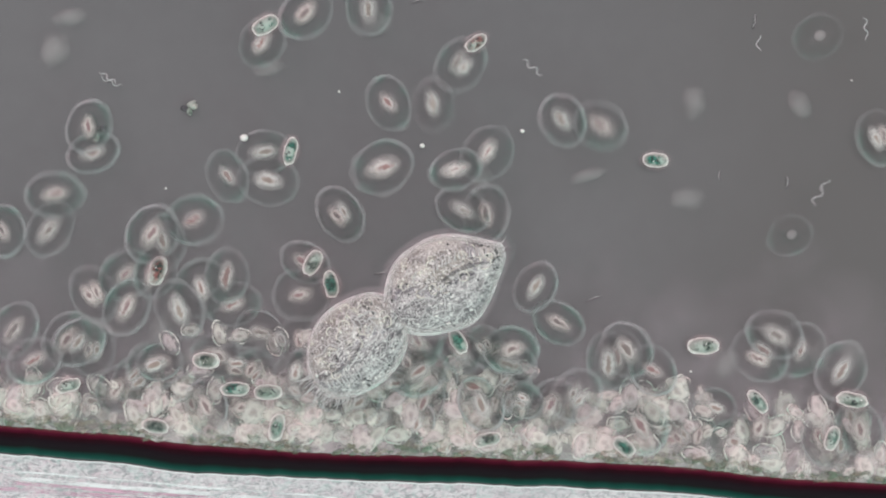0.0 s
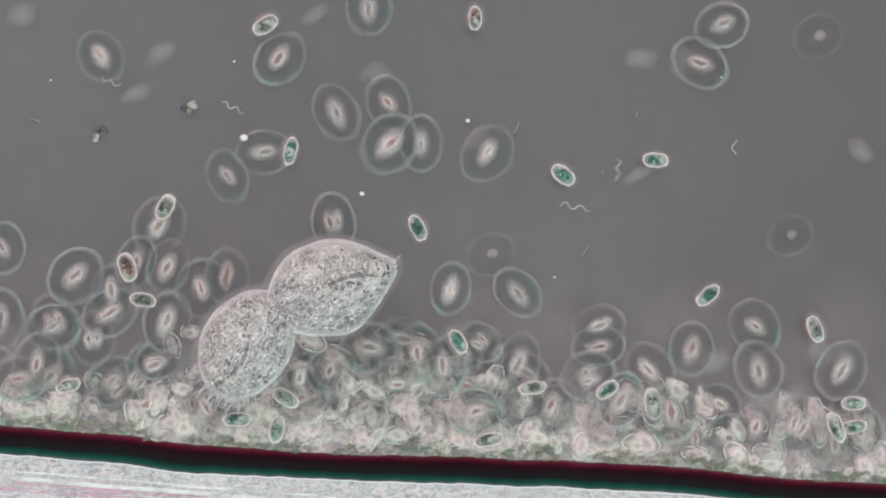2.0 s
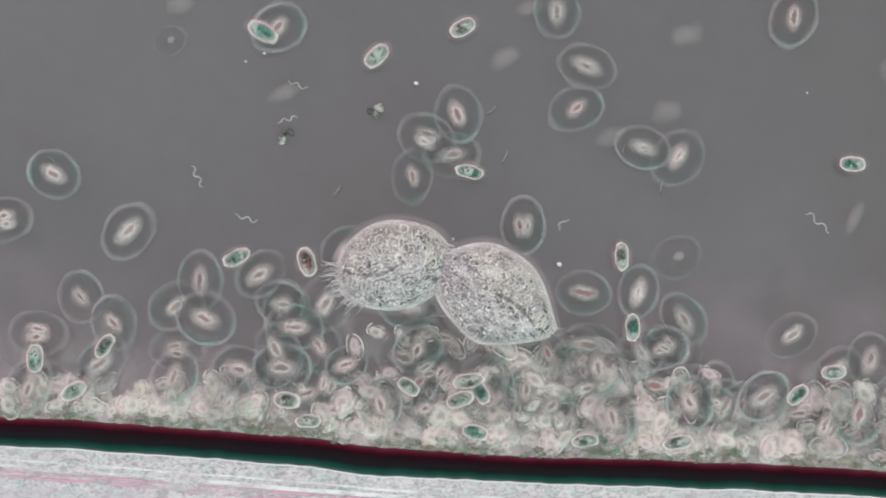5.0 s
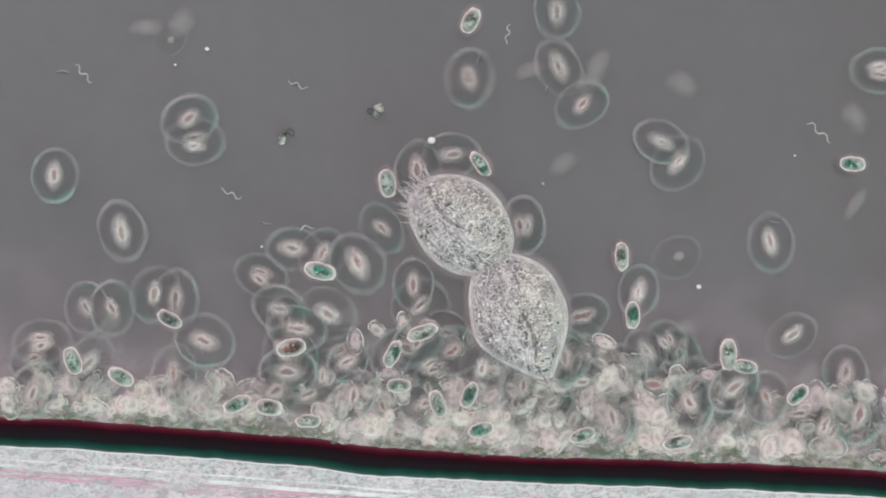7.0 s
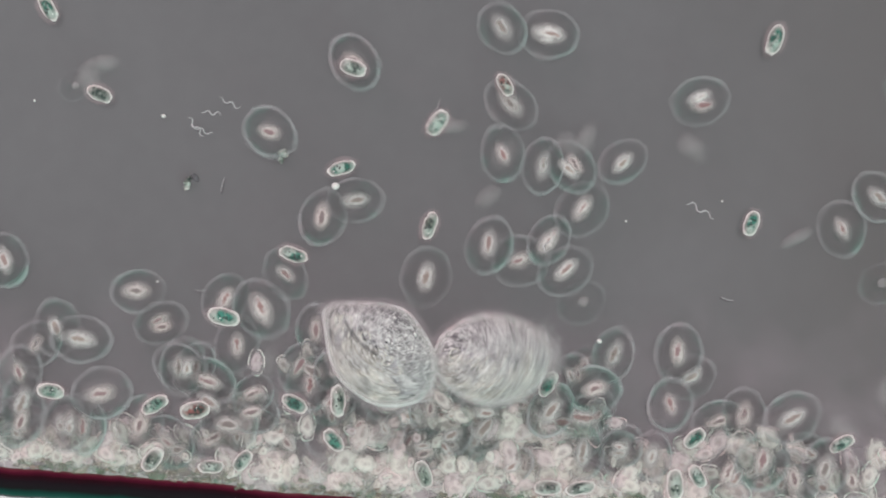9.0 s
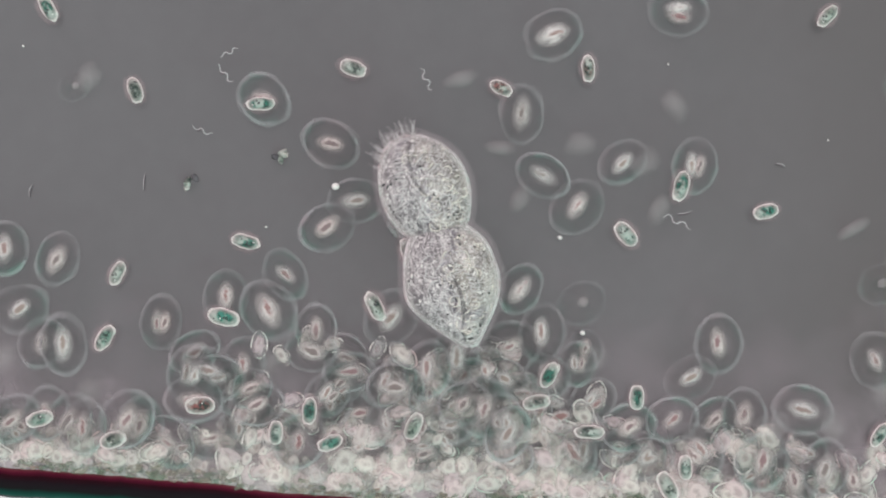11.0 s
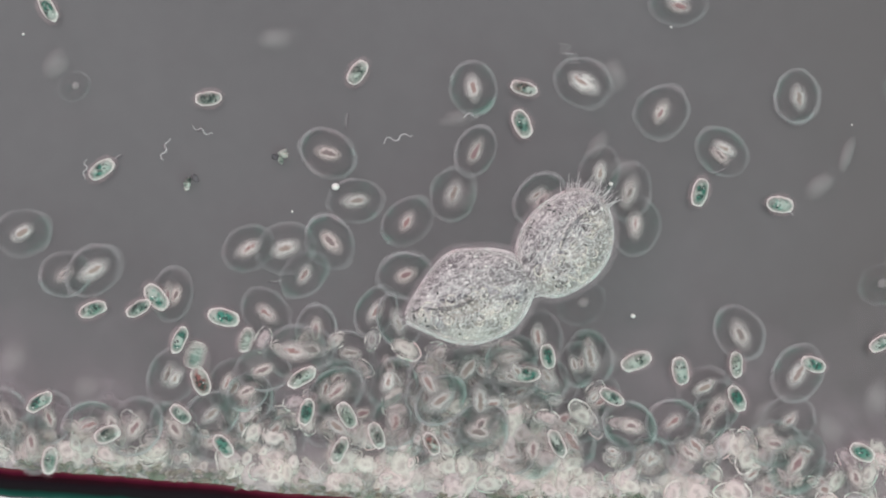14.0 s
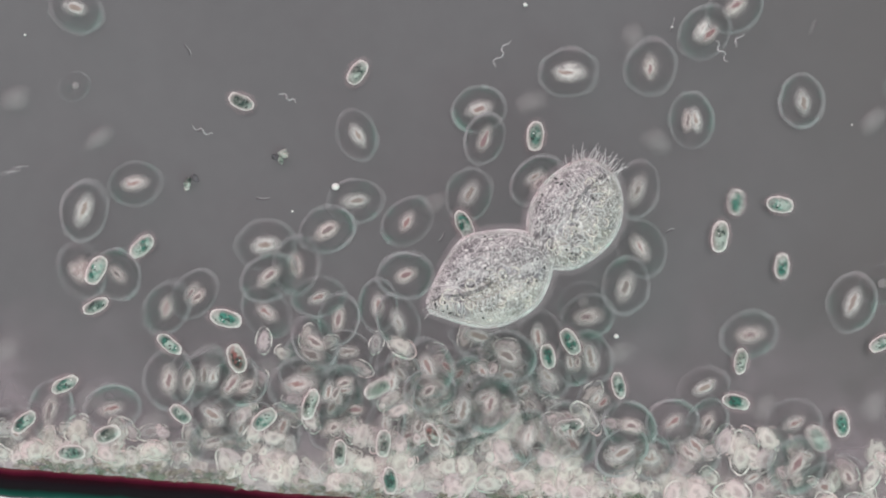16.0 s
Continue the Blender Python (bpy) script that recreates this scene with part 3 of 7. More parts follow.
def ciliate(long, wide, point, hook, brush, seed):
    """A big grainy ciliate; +x is its free end, -x the end by which the two hold together."""
    rnd = random.Random(seed)
    thing = new("ciliate")
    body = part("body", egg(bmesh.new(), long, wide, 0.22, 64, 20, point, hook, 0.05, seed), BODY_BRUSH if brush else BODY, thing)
    part("pellicle", tube(bmesh.new(), loop(long * 1.0, wide * 1.0, 0.0, 72, point, hook, 0.05, seed), 0.021, 8, True), PELLICLE, thing, "bright outer skin")
    # pale tubes imitate the bright rim of light inside the outline
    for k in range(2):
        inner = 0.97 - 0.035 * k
        part("ectoplasm", tube(bmesh.new(), loop(long * inner, wide * inner, 0.05 + 0.022 * k, 72, point, hook, 0.05, seed), 0.026, 8, True), PAINTED_RIM, thing, "pale tube imitating the bright rim of light")
    # faint domes imitate the rosy glow of light beyond the outline
    for k in range(3):
        out = 0.016 + 0.022 * k
        part("slime_coat", egg(bmesh.new(), long * 1.04 + out, wide * 1.04 + out, 0.06 - 0.012 * k, 56, 5, point, hook, 0.05, seed, dome=True), HALO_COAT, thing, "thin rosy dome imitating the halo glow")

    def top(x, y):
        k = 1.0 - point * max(0.0, x / long) ** 1.6
        q = (x / long) ** 2 + ((y - hook * max(0.0, x / long) ** 3) / (wide * k)) ** 2
        return 0.22 * math.sqrt(max(0.0, 1 - q)) if q < 0.86 else None

    # food vacuoles: pale rings on the back
    made = 0
    while made < 34:
        x, y = rnd.uniform(-0.75, 0.6) * long, rnd.uniform(-0.15, 0.8) * wide * (-1 if brush else 1)
        z = top(x, y)
        if z is None:
            continue
        made += 1
        r = rnd.uniform(0.022, 0.056)
        part("vacuole", tube(bmesh.new(), loop(r, r * rnd.uniform(0.7, 1.0), z + 0.004, 14, centre=(x, y), turn=rnd.uniform(0, 3)), 0.0075, 5, True), VACUOLE, body)
    # the narrow end: clear bubbles among dark crystals
    if not brush:
        for x, y, r in ((0.66, -0.02, 0.055), (0.56, 0.10, 0.040), (0.76, 0.06, 0.036)):
            z = top(x * long, y * wide) or 0.08
            part("vacuole", tube(bmesh.new(), loop(r, r * 0.92, z + 0.006, 18, centre=(x * long, y * wide)), 0.0085, 5, True), VACUOLE, body, "large clear bubble")
        for k in range(26):
            x, y = rnd.uniform(0.72, 0.94) * long, rnd.uniform(-0.28, 0.28) * wide + hook * 0.6
            z = top(x, y)
            if z is not None:
                part("crystal", egg(bmesh.new(), rnd.uniform(0.012, 0.024), 0.008, 0.007, 7, 4, centre=(x, y, z), turn=rnd.uniform(0, 3.1)), GRAIN, body)
    # grains all over, too many to count
    for tone, mat in (("dark", GRAIN), ("pale", PALE_GRAIN)):
        bm = bmesh.new()
        for _ in range(45 if tone == "dark" else 60):
            x, y = rnd.uniform(-0.95, 0.95) * long, rnd.uniform(-0.95, 0.95) * wide
            z = top(x, y)
            if z is None:
                continue
            r = rnd.uniform(0.005, 0.011)
            egg(bm, r * rnd.uniform(1, 2.6), r, r, 6, 4, centre=(x, y, z), turn=rnd.uniform(0, 3.1))
        tagged(part("granule_mass", bm, mat, body, tone + " grains and crystals"), kind="stuff")
    # bright folds under the skin
    for k in range(34):
        x, y, turn = rnd.uniform(-0.6, 0.5) * long, rnd.uniform(-0.6, 0.6) * wide, rnd.uniform(0, 6.28)
        line, bow = [], rnd.uniform(-9, 9)
        for i in range(7):
            z = top(x, y)
            if z is None:
                break
            line.append((x, y, z + 0.003))
            x, y, turn = x + 0.022 * math.cos(turn), y + 0.022 * math.sin(turn), turn + bow * 0.022 + rnd.uniform(-0.3, 0.3)
        if len(line) > 3:
            part("fold", tube(bmesh.new(), line, [0.003 + 0.004 * math.sin(math.pi * i / (len(line) - 1)) for i in range(len(line))], 5), HAIR, body)
    # mouth furrow with its row of membranelles
    pts = []
    for i in range(14):
        u = i / 13
        x, y = (0.80 - 0.95 * u) * long, (-0.10 + 0.22 * math.sin(u * 2.6)) * wide
        pts.append((x, y, (top(x, y) or 0.02) + 0.004))
    part("mouth_furrow", tube(bmesh.new(), pts, [0.004 + 0.012 * math.sin(math.pi * i / 13) * (0.6 + 0.8 * rnd.random()) for i in range(14)], 6), FURROW, body, "dark mouth furrow")
    for i in range(13):
        u = (i + 0.5) / 13
        x, y = (0.84 - 0.98 * u) * long, (0.04 + 0.30 * math.sin(u * 2.2)) * wide
        line = []
        for k in range(4):
            px, py = x + (0.010 + 0.006 * math.sin(i * 2.1)) * k, y + 0.030 * k * (0.6 + 0.5 * math.sin(math.pi * u))
            z = top(px, py)
            if z is not None:
                line.append((px, py, z + 0.006))
        if len(line) > 2:
            part("membranelle", tube(bmesh.new(), line, [0.0085, 0.008, 0.006, 0.003][:len(line)], 5), HAIR, body)
    # cirri at the free end
    n = 56 if brush else 9
    for i in range(n):
        f = (i + 0.5) / n * 2 - 1
        u = 0.22 + f * 0.66 if brush else f * 0.35
        k = 1.0 - point * max(0.0, math.cos(u)) ** 1.6
        base = Vector((long * math.cos(u) * 0.97, wide * math.sin(u) * k * 0.97 + hook * max(0.0, math.cos(u)) ** 3, rnd.uniform(-0.02, 0.05)))
        aim = Vector((math.cos(u * 0.7 + rnd.uniform(-0.25, 0.25)), math.sin(u * 0.7 + rnd.uniform(-0.25, 0.25)), 0))
        ln = rnd.uniform(0.08, 0.17) if brush else rnd.uniform(0.06, 0.13)
        bend = Vector((-aim.y, aim.x, 0)) * rnd.uniform(-0.07, 0.07)
        part("cirrus", tube(bmesh.new(), [base, base + aim * ln * 0.55 + bend * 0.4, base + aim * ln + bend], [0.0048, 0.0036, 0.0012], 5), DARK_HAIR if (i % 5 == 2) or not brush and i % 2 else HAIR, thing)
    # cilia by the seam
    for i in range(10):
        f = i / 9 * 2 - 1
        u = math.pi + f * 0.75
        base = Vector((long * math.cos(u), wide * math.sin(u), 0.06))
        aim = Vector((-0.5 + 0.3 * abs(f), f * 0.9, 0)).normalized()
        part("cilium", tube(bmesh.new(), [base, base + aim * 0.06, base + aim * 0.10 + Vector((rnd.uniform(-0.02, 0.02), 0, 0))], [0.008, 0.006, 0.002], 5), HAIR, thing)
    if brush:
        lab = "large grey grainy ciliate with a brush of bristles"
    else:
        lab = "large grey grainy ciliate with a pointed end"
    return tagged(thing, lab, "ciliate", "joined ciliates")


# soft blobs serve as blurred cells and as painted haze
def hazy_cell(a, b):
    ob = new("hazy_cell", finish("hazy_cell", egg(bmesh.new(), a, b, 0.05, 28, 6, dome=True, wobble=0.15, seed=a * 40), HAZE))
    return tagged(ob, "soft pale blob in the water, for blurred cells and painted haze", "cell", "hazy cells")


def spirillum(turns, size, seed):
    """A thin bacterium, bent unevenly; a darker stretch lies along one side of it."""
    rnd = random.Random(seed)
    n = turns * 9
    pts, turn, x, y = [], 0.0, 0.0, 0.0
    for i in range(n + 1):
        pts.append((x, y, 0.012 * math.cos(i * 0.7)))
        turn = 1.05 * math.sin(i / 9 * 2 * math.pi + seed) * (0.55 + 0.6 * rnd.random()) + 0.35 * noise.noise((i * 0.2, seed, 0))
        x, y = x + size / n * math.cos(turn), y + size / n * math.sin(turn)
    pts = [(p[0] - x / 2, p[1] - y / 2, p[2]) for p in pts]
    ob = new("spirillum", finish("spirillum", tube(bmesh.new(), pts, [0.003 + 0.004 * math.sin(math.pi * i / n) for i in range(n + 1)], 5), THIN_HAIR))
    cut = pts[n // 4: n // 4 + 6]
    part("flank", tube(bmesh.new(), [(a + 0.009, b - 0.007, c) for a, b, c in cut], [0.002, 0.0045, 0.005, 0.005, 0.0045, 0.002], 5), DARK_HAIR, ob, "dark flank")
    return tagged(ob, "thin pale corkscrew bacterium in the water", "bacterium", "spirilla")


def rod(length, seed):
    """A tiny dark rod-shaped bacterium."""
    rnd = random.Random(seed)
    bow = rnd.uniform(-0.02, 0.02)
    pts = [((i / 5 - 0.5) * length, bow * math.sin(math.pi * i / 5), 0.0) for i in range(6)]
    ob = new("rod_bacterium", finish("rod_bacterium", tube(bmesh.new(), pts, [0.002, 0.004, 0.0045, 0.0045, 0.004, 0.002], 5), DARK_HAIR))
    part("sheath", tube(bmesh.new(), [(a + 0.006, b + 0.008, c) for a, b, c in pts], [0.001, 0.003, 0.0035, 0.0035, 0.003, 0.001], 5), THIN_HAIR, ob, "pale sheath")
    return tagged(ob, "tiny dark rod bacterium drifting in the water", "bacterium", "rod bacteria")


def speck(r):
    ob = new("speck", finish("speck", egg(bmesh.new(), r, r * 0.85, r * 0.8, 10, 6, wobble=0.3, seed=r * 90), PALE_GRAIN))
    return tagged(ob, "tiny bright speck floating in the water", "speck", "specks")


def crowd_height(x):
    """How far the crowd reaches from the edge into the water."""
    xs = (-7.0, -3.6, -2.2, -1.6, -0.6, 0.3, 1.4, 2.0, 2.4, 2.8, 3.4, 4.6, 5.8, 7.0)
    hs = (0.30, 0.30, 0.30, 0.40, 0.50, 0.64, 0.86, 0.74, 0.46, 0.42, 0.62, 0.64, 0.62, 0.5)
    return float(np.interp(x, xs, hs))


def crowd():
    """The creamy mass along the edge: cells that can be told apart, ringed ones among them, and the film between them."""
    rnd = random.Random(11)
    firsts = [cream_cell(s, w) for s, w in ((7.0, 0.08), (12.3, 0.20), (19.1, 0.26), (27.7, 0.14))]
    made = []
    for count in range(225):
        x = rnd.uniform(-5.6, 7.2)
        h = crowd_height(x)
        d = h * rnd.random() ** 1.35
        z = 0.07 + 0.20 * rnd.random() * (1 - 0.5 * d / h)
        spot = (x, edge_y(x) + 0.12 + d, z, rnd.uniform(-20, 20), rnd.uniform(-20, 20), rnd.uniform(0, 180))
        ob = firsts[count] if count < 4 else copy_thing(firsts[count % 4], Matrix())
        ob.matrix_basis = pose(*spot)
        s = rnd.uniform(0.7, 1.25)
        ob.scale = (s, s * rnd.uniform(0.85, 1.15), s)
        made.append((ob, spot, d / h))
    for count in range(64):
        x = rnd.uniform(-5.6, 7.2) if count % 4 else rnd.gauss(1.0, 0.7)
        d = crowd_height(x) * rnd.uniform(0.15, 0.85)
        spot = (x, edge_y(x) + 0.15 + d, rnd.uniform(0.05, 0.18), 0, 0, rnd.uniform(0, 180))
        ob = copy_thing(ringed[count % 5], pose(*spot))
        s = rnd.uniform(0.75, 1.0)
        ob.scale = (s, s, s)
        made.append((ob, spot, 0.8))
    for z, scale in ((0.05, 1.0), (0.14, 0.85)):
        bm = bmesh.new()
        ribbon(bm, -8, 8, 240, lambda x: edge_y(x) + 0.01, lambda x, s=scale: edge_y(x) + crowd_height(x) * s * 1.1 * (1 + 0.25 * noise.noise((x * 1.7, s * 9, 0))), z, z, 0.03, 10)
        film = new("cell_film", finish("cell_film", bm, FILM))
        tagged(film, "hazy creamy film of packed cells by the drop's edge", "cell film", kind="stuff")
    bm = bmesh.new()
    ribbon(bm, -8, 8, 200, lambda x: edge_y(x) + 0.02, lambda x: edge_y(x) + crowd_height(x) + 1.75 + 0.4 * noise.noise((x * 1.1, 4, 0)), 0.02, 0.02, 0.0, 12)
    slime = new("slime_haze", finish("slime_haze", bm, HAZE_FILM))
    tagged(slime, "thin purplish sheet on the glass, painted haze round the crowd", "slime", kind="stuff")
    for count in range(126):
        x = rnd.gauss(1.1, 0.62)
        d = rnd.uniform(0.15, 0.92)
        spot = (x, edge_y(x) + 0.12 + d, rnd.uniform(0.08, 0.26), rnd.uniform(-15, 15), rnd.uniform(-15, 15), rnd.uniform(0, 180))
        ob = copy_thing(firsts[count % 4] if count % 3 else ringed[count % 5], pose(*spot))
        s = rnd.uniform(0.75, 1.25) if count % 3 else rnd.uniform(0.75, 0.95)
        ob.scale = (s, s, s)
        made.append((ob, spot, min(1.0, 0.2 + d)))
    bm, walls = bmesh.new(), bmesh.new()
    uv = bm.loops.layers.uv.new("outline")
    for k in range(620):
        x = rnd.uniform(-6.5, 7.5) if k % 3 else rnd.gauss(1.1, 0.8)
        d = crowd_height(x) * 0.85 * rnd.random() ** (1.9 if k % 3 else 1.4)
        r, q, turn = 0.055 + 0.115 * rnd.random() ** 1.3, rnd.uniform(0.5, 0.85), rnd.uniform(0, 3.1)
        if noise.noise((x * 1.6, d * 2.6, 4.0)) < -0.16 and d > 0.08:
            continue
        at = (x, edge_y(x) + 0.02 + r + d, rnd.uniform(0.06, 0.26))
        egg(bm, r, r * q, 0.04, 14, 4, wobble=0.35, seed=k * 1.7, centre=at, turn=turn, outline=uv, dome=True)
        if k % 4 == 0:
            tube(walls, loop(r * 0.95, r * q * 0.95, at[2], 16, wobble=0.2, seed=k * 1.7, centre=at[:2], turn=turn), 0.006, 4, True)
    mass = new("cell_mass", finish("cell_mass", bm, CREAM_STUFF))
    tagged(mass, "creamy cells packed deep along the drop's edge", "cell mass", kind="stuff")
    tagged(part("wall_mass", walls, CREAM_WALL, mass, "pale walls of the packed cells"), kind="stuff")
    return made


setting()
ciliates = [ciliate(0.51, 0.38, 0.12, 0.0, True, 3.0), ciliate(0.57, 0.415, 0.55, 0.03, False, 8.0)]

rnd_cells = random.Random(21)
ringed = [ringed_cell(), ringed_cell(5.0, 0.10, ((0.01, 0.01, 12, 0.95),)), ringed_cell(9.0, 0.14, ((-0.01, 0.0, -10, 1.1),)),
          ringed_cell(14.0, 0.08, ((0.0, 0.035, 8, 0.85), (0.0, -0.04, -6, 0.8))), ringed_cell(21.0, 0.12, ((0.0, 0.0, 25, 0.85),))]
while len(ringed) < 71:
    ringed.append(copy_thing(ringed[(0, 1, 2, 0, 4, 1, 2, 3, 4)[len(ringed) % 9]], Matrix()))
for ob in ringed:
    s = rnd_cells.uniform(0.95, 1.09)
    ob.scale = (s, s * rnd_cells.uniform(0.86, 1.03), s)
ringed[6].scale = (1.12, 1.14, 1.0)
bright = [bright_cell(4.0, 0.10, 0.064), bright_cell(7.0, 0.16, 0.060, 0.010), bright_cell(11.0, 0.12, 0.070, -0.008), bright_cell(16.0, 0.2, 0.058, 0.014)]
while len(bright) < 39:
    bright.append(copy_thing(bright[len(bright) % 4], Matrix()))
for ob in bright:
    s = rnd_cells.uniform(0.82, 1.0)
    ob.scale = (s * rnd_cells.uniform(0.92, 1.1), s, s)

# cells that keep their place all the time
def still_cells():
    dotted = copy_thing(ringed[0], pose(0.16, -0.155, 0.20, 0, 0, 5))
    dotted.scale = (1.02, 0.95, 1)
    tagged(dotted, "cell in a modelled halo of light, with a bright bead on its ring")
    part("bead", egg(bmesh.new(), 0.036, 0.034, 0.03, 14, 8, centre=(-0.162, 0.148, 0.08)), PALE_GRAIN, dotted, "bright round bead")
    for x, y, s in ((5.11, 0.88, 0.95), (4.86, -0.90, 0.85), (2.18, -1.07, 0.9), (-2.36, 0.87, 0.62)):
        faint = new("faint_cell")
        part("capsule", egg(bmesh.new(), 0.27, 0.225, 0.03, 36, 6, dome=True, wobble=0.06, seed=x), HALO_SHELL_FAINT, faint)
        part("body", egg(bmesh.new(), 0.06, 0.05, 0.03, 14, 6, centre=(0.02, 0.0, 0.03)), HAZE_SPOT, faint)
        faint.matrix_basis = pose(x, y, 0.05, 0, 0, 30)
        faint.scale = (s, s, s)
        tagged(faint, "faint empty cell in a modelled halo of light, lying on the glass", "cell", "faint cells")
    for x, y, n in ((-0.51, 0.24, 5), (-1.32, 0.02, 4)):
        crumb = new("debris")
        rnd = random.Random(n)
        for k in range(n):
            part("flake", egg(bmesh.new(), 0.045, 0.026, 0.02, 9, 5, wobble=0.4, seed=k * 3.1, centre=(rnd.uniform(-0.05, 0.05), rnd.uniform(-0.05, 0.05), 0.02), turn=rnd.uniform(0, 3)), (GREEN, VACUOLE, FURROW, GREEN)[k % 4], crumb)
        crumb.matrix_basis = pose(x, y, 0.02)
        tagged(crumb, "greenish crumb of debris on the glass", "debris")


still_cells()
spirals = [spirillum(2, 0.34, 1), spirillum(2, 0.28, 2), spirillum(2, 0.25, 3), spirillum(2, 0.22, 6), spirillum(1, 0.16, 7)]
rods = [rod(0.09 + 0.012 * k, k) for k in range(6)]
specks = [speck(r) for r in (0.024, 0.020, 0.011, 0.010, 0.009, 0.012)]
still_spiral = spirillum(2, 0.24, 4)
still_spiral.matrix_basis = pose(-1.21, 0.48, 0.05, 0, 0, -25)
crowded = crowd()
hazy = [hazy_cell(*ab) for ab in ((0.20, 0.14), (0.20, 0.08), (0.16, 0.12), (0.22, 0.10), (0.18, 0.07), (0.20, 0.13), (0.15, 0.09), (0.2, 0.06), (0.18, 0.12), (0.14, 0.1))]
# extra blobs, added as painted haze that brightens the ground above the crowd
deep = [hazy_cell(*ab) for ab in ((0.26, 0.2), (0.22, 0.2), (0.28, 0.18), (0.24, 0.16)) * 9]


# ---- what moves
def swim(thing, z, rows):
    walk(thing, [(t, pose(x, y, z, 0, 0, a)) for t, x, y, a in rows])


def jostle(thing, spot, reach, rnd):
    """A crowded cell is pushed about; those of the middle mound rise as it grows."""
    x, y, z, rx, ry, rz = spot
    rows, turn = [], rz
    for t in range(0, 17, 2):
        lift = 0.36 * reach * (0.5 + (rz % 60) / 60) * min(1.0, max(0.0, (t - 6) / 5)) if -1.1 < x < 2.4 else 0.0
        turn += rnd.uniform(-20, 20)
        rows.append((t, pose(x + rnd.uniform(-0.04, 0.04), y + lift + rnd.uniform(-0.03, 0.03), z, rx, ry, turn)))
    walk(thing, rows)


def motions():
    rnd = random.Random(77)
    swim(hazy[0], 0.03, [(0, 3.94, -0.56, 0), (3.5, 3.02, 1.08, 0), (8, 1.23, 0.35, 50), (12.5, 3.27, 0.18, 10), (13, -1.51, 1.01, 0), (13.5, 1.66, 1.39, 5), (14.5, -2.77, 1.14, 0), (16, 1.73, 0.74, 20)])
    swim(hazy[1], 0.03, [(0, -1.58, 1.06, 10), (3.5, -0.81, 0.16, 30), (8, -2.82, 1.11, 0), (12, 1.83, 0.89, 20), (13.5, -2.41, 0.79, 0), (14.5, 4.58, 0.43, 35), (16, -2.14, 0.41, 40)])
    swim(hazy[3], 0.03, [(0, -1.76, 0.76, 80), (3.5, -0.05, 0.72, 20), (8, 1.86, 0.58, 70), (12.5, 3.32, -0.48, 60), (13, 3.43, -0.35, 60), (13.5, 3.6, -0.83, 65), (14, 4.31, -0.02, 40), (16, 4.79, 0.56, 50)])
    for k, thing in enumerate(hazy):
        if k in (0, 1, 3):
            continue
        x, y, turn, rows = -3.6 + 0.95 * k, rnd.uniform(-0.6, 1.1), rnd.uniform(0, 180), []
        for t in range(0, 17, 2):
            rows.append((t, pose(x, y, 0.03, 0, 0, turn)))
            x, y, turn = x + rnd.uniform(-0.6, 0.6), min(1.3, max(-0.9, y + rnd.uniform(-0.5, 0.5))), turn + rnd.uniform(-40, 40)
        walk(thing, rows)
    for k, thing in enumerate(deep):
        x = -4.4 + 0.28 * k
        y, turn, rows = edge_y(x) + crowd_height(x) + rnd.uniform(-0.1, 0.55), rnd.uniform(0, 180), []
        for t in range(0, 17, 2):
            y = max(y, edge_y(x) + 0.34)
            rows.append((t, pose(x, y, 0.04 + 0.0015 * k, 0, 0, turn)))
            x, y, turn = x + rnd.uniform(-0.12, 0.12), y + rnd.uniform(-0.1, 0.1), turn + rnd.uniform(-25, 25)
        walk(thing, rows)
    for thing, spot, reach in crowded:
        if reach > 0.30:
            jostle(thing, spot, reach, rnd)
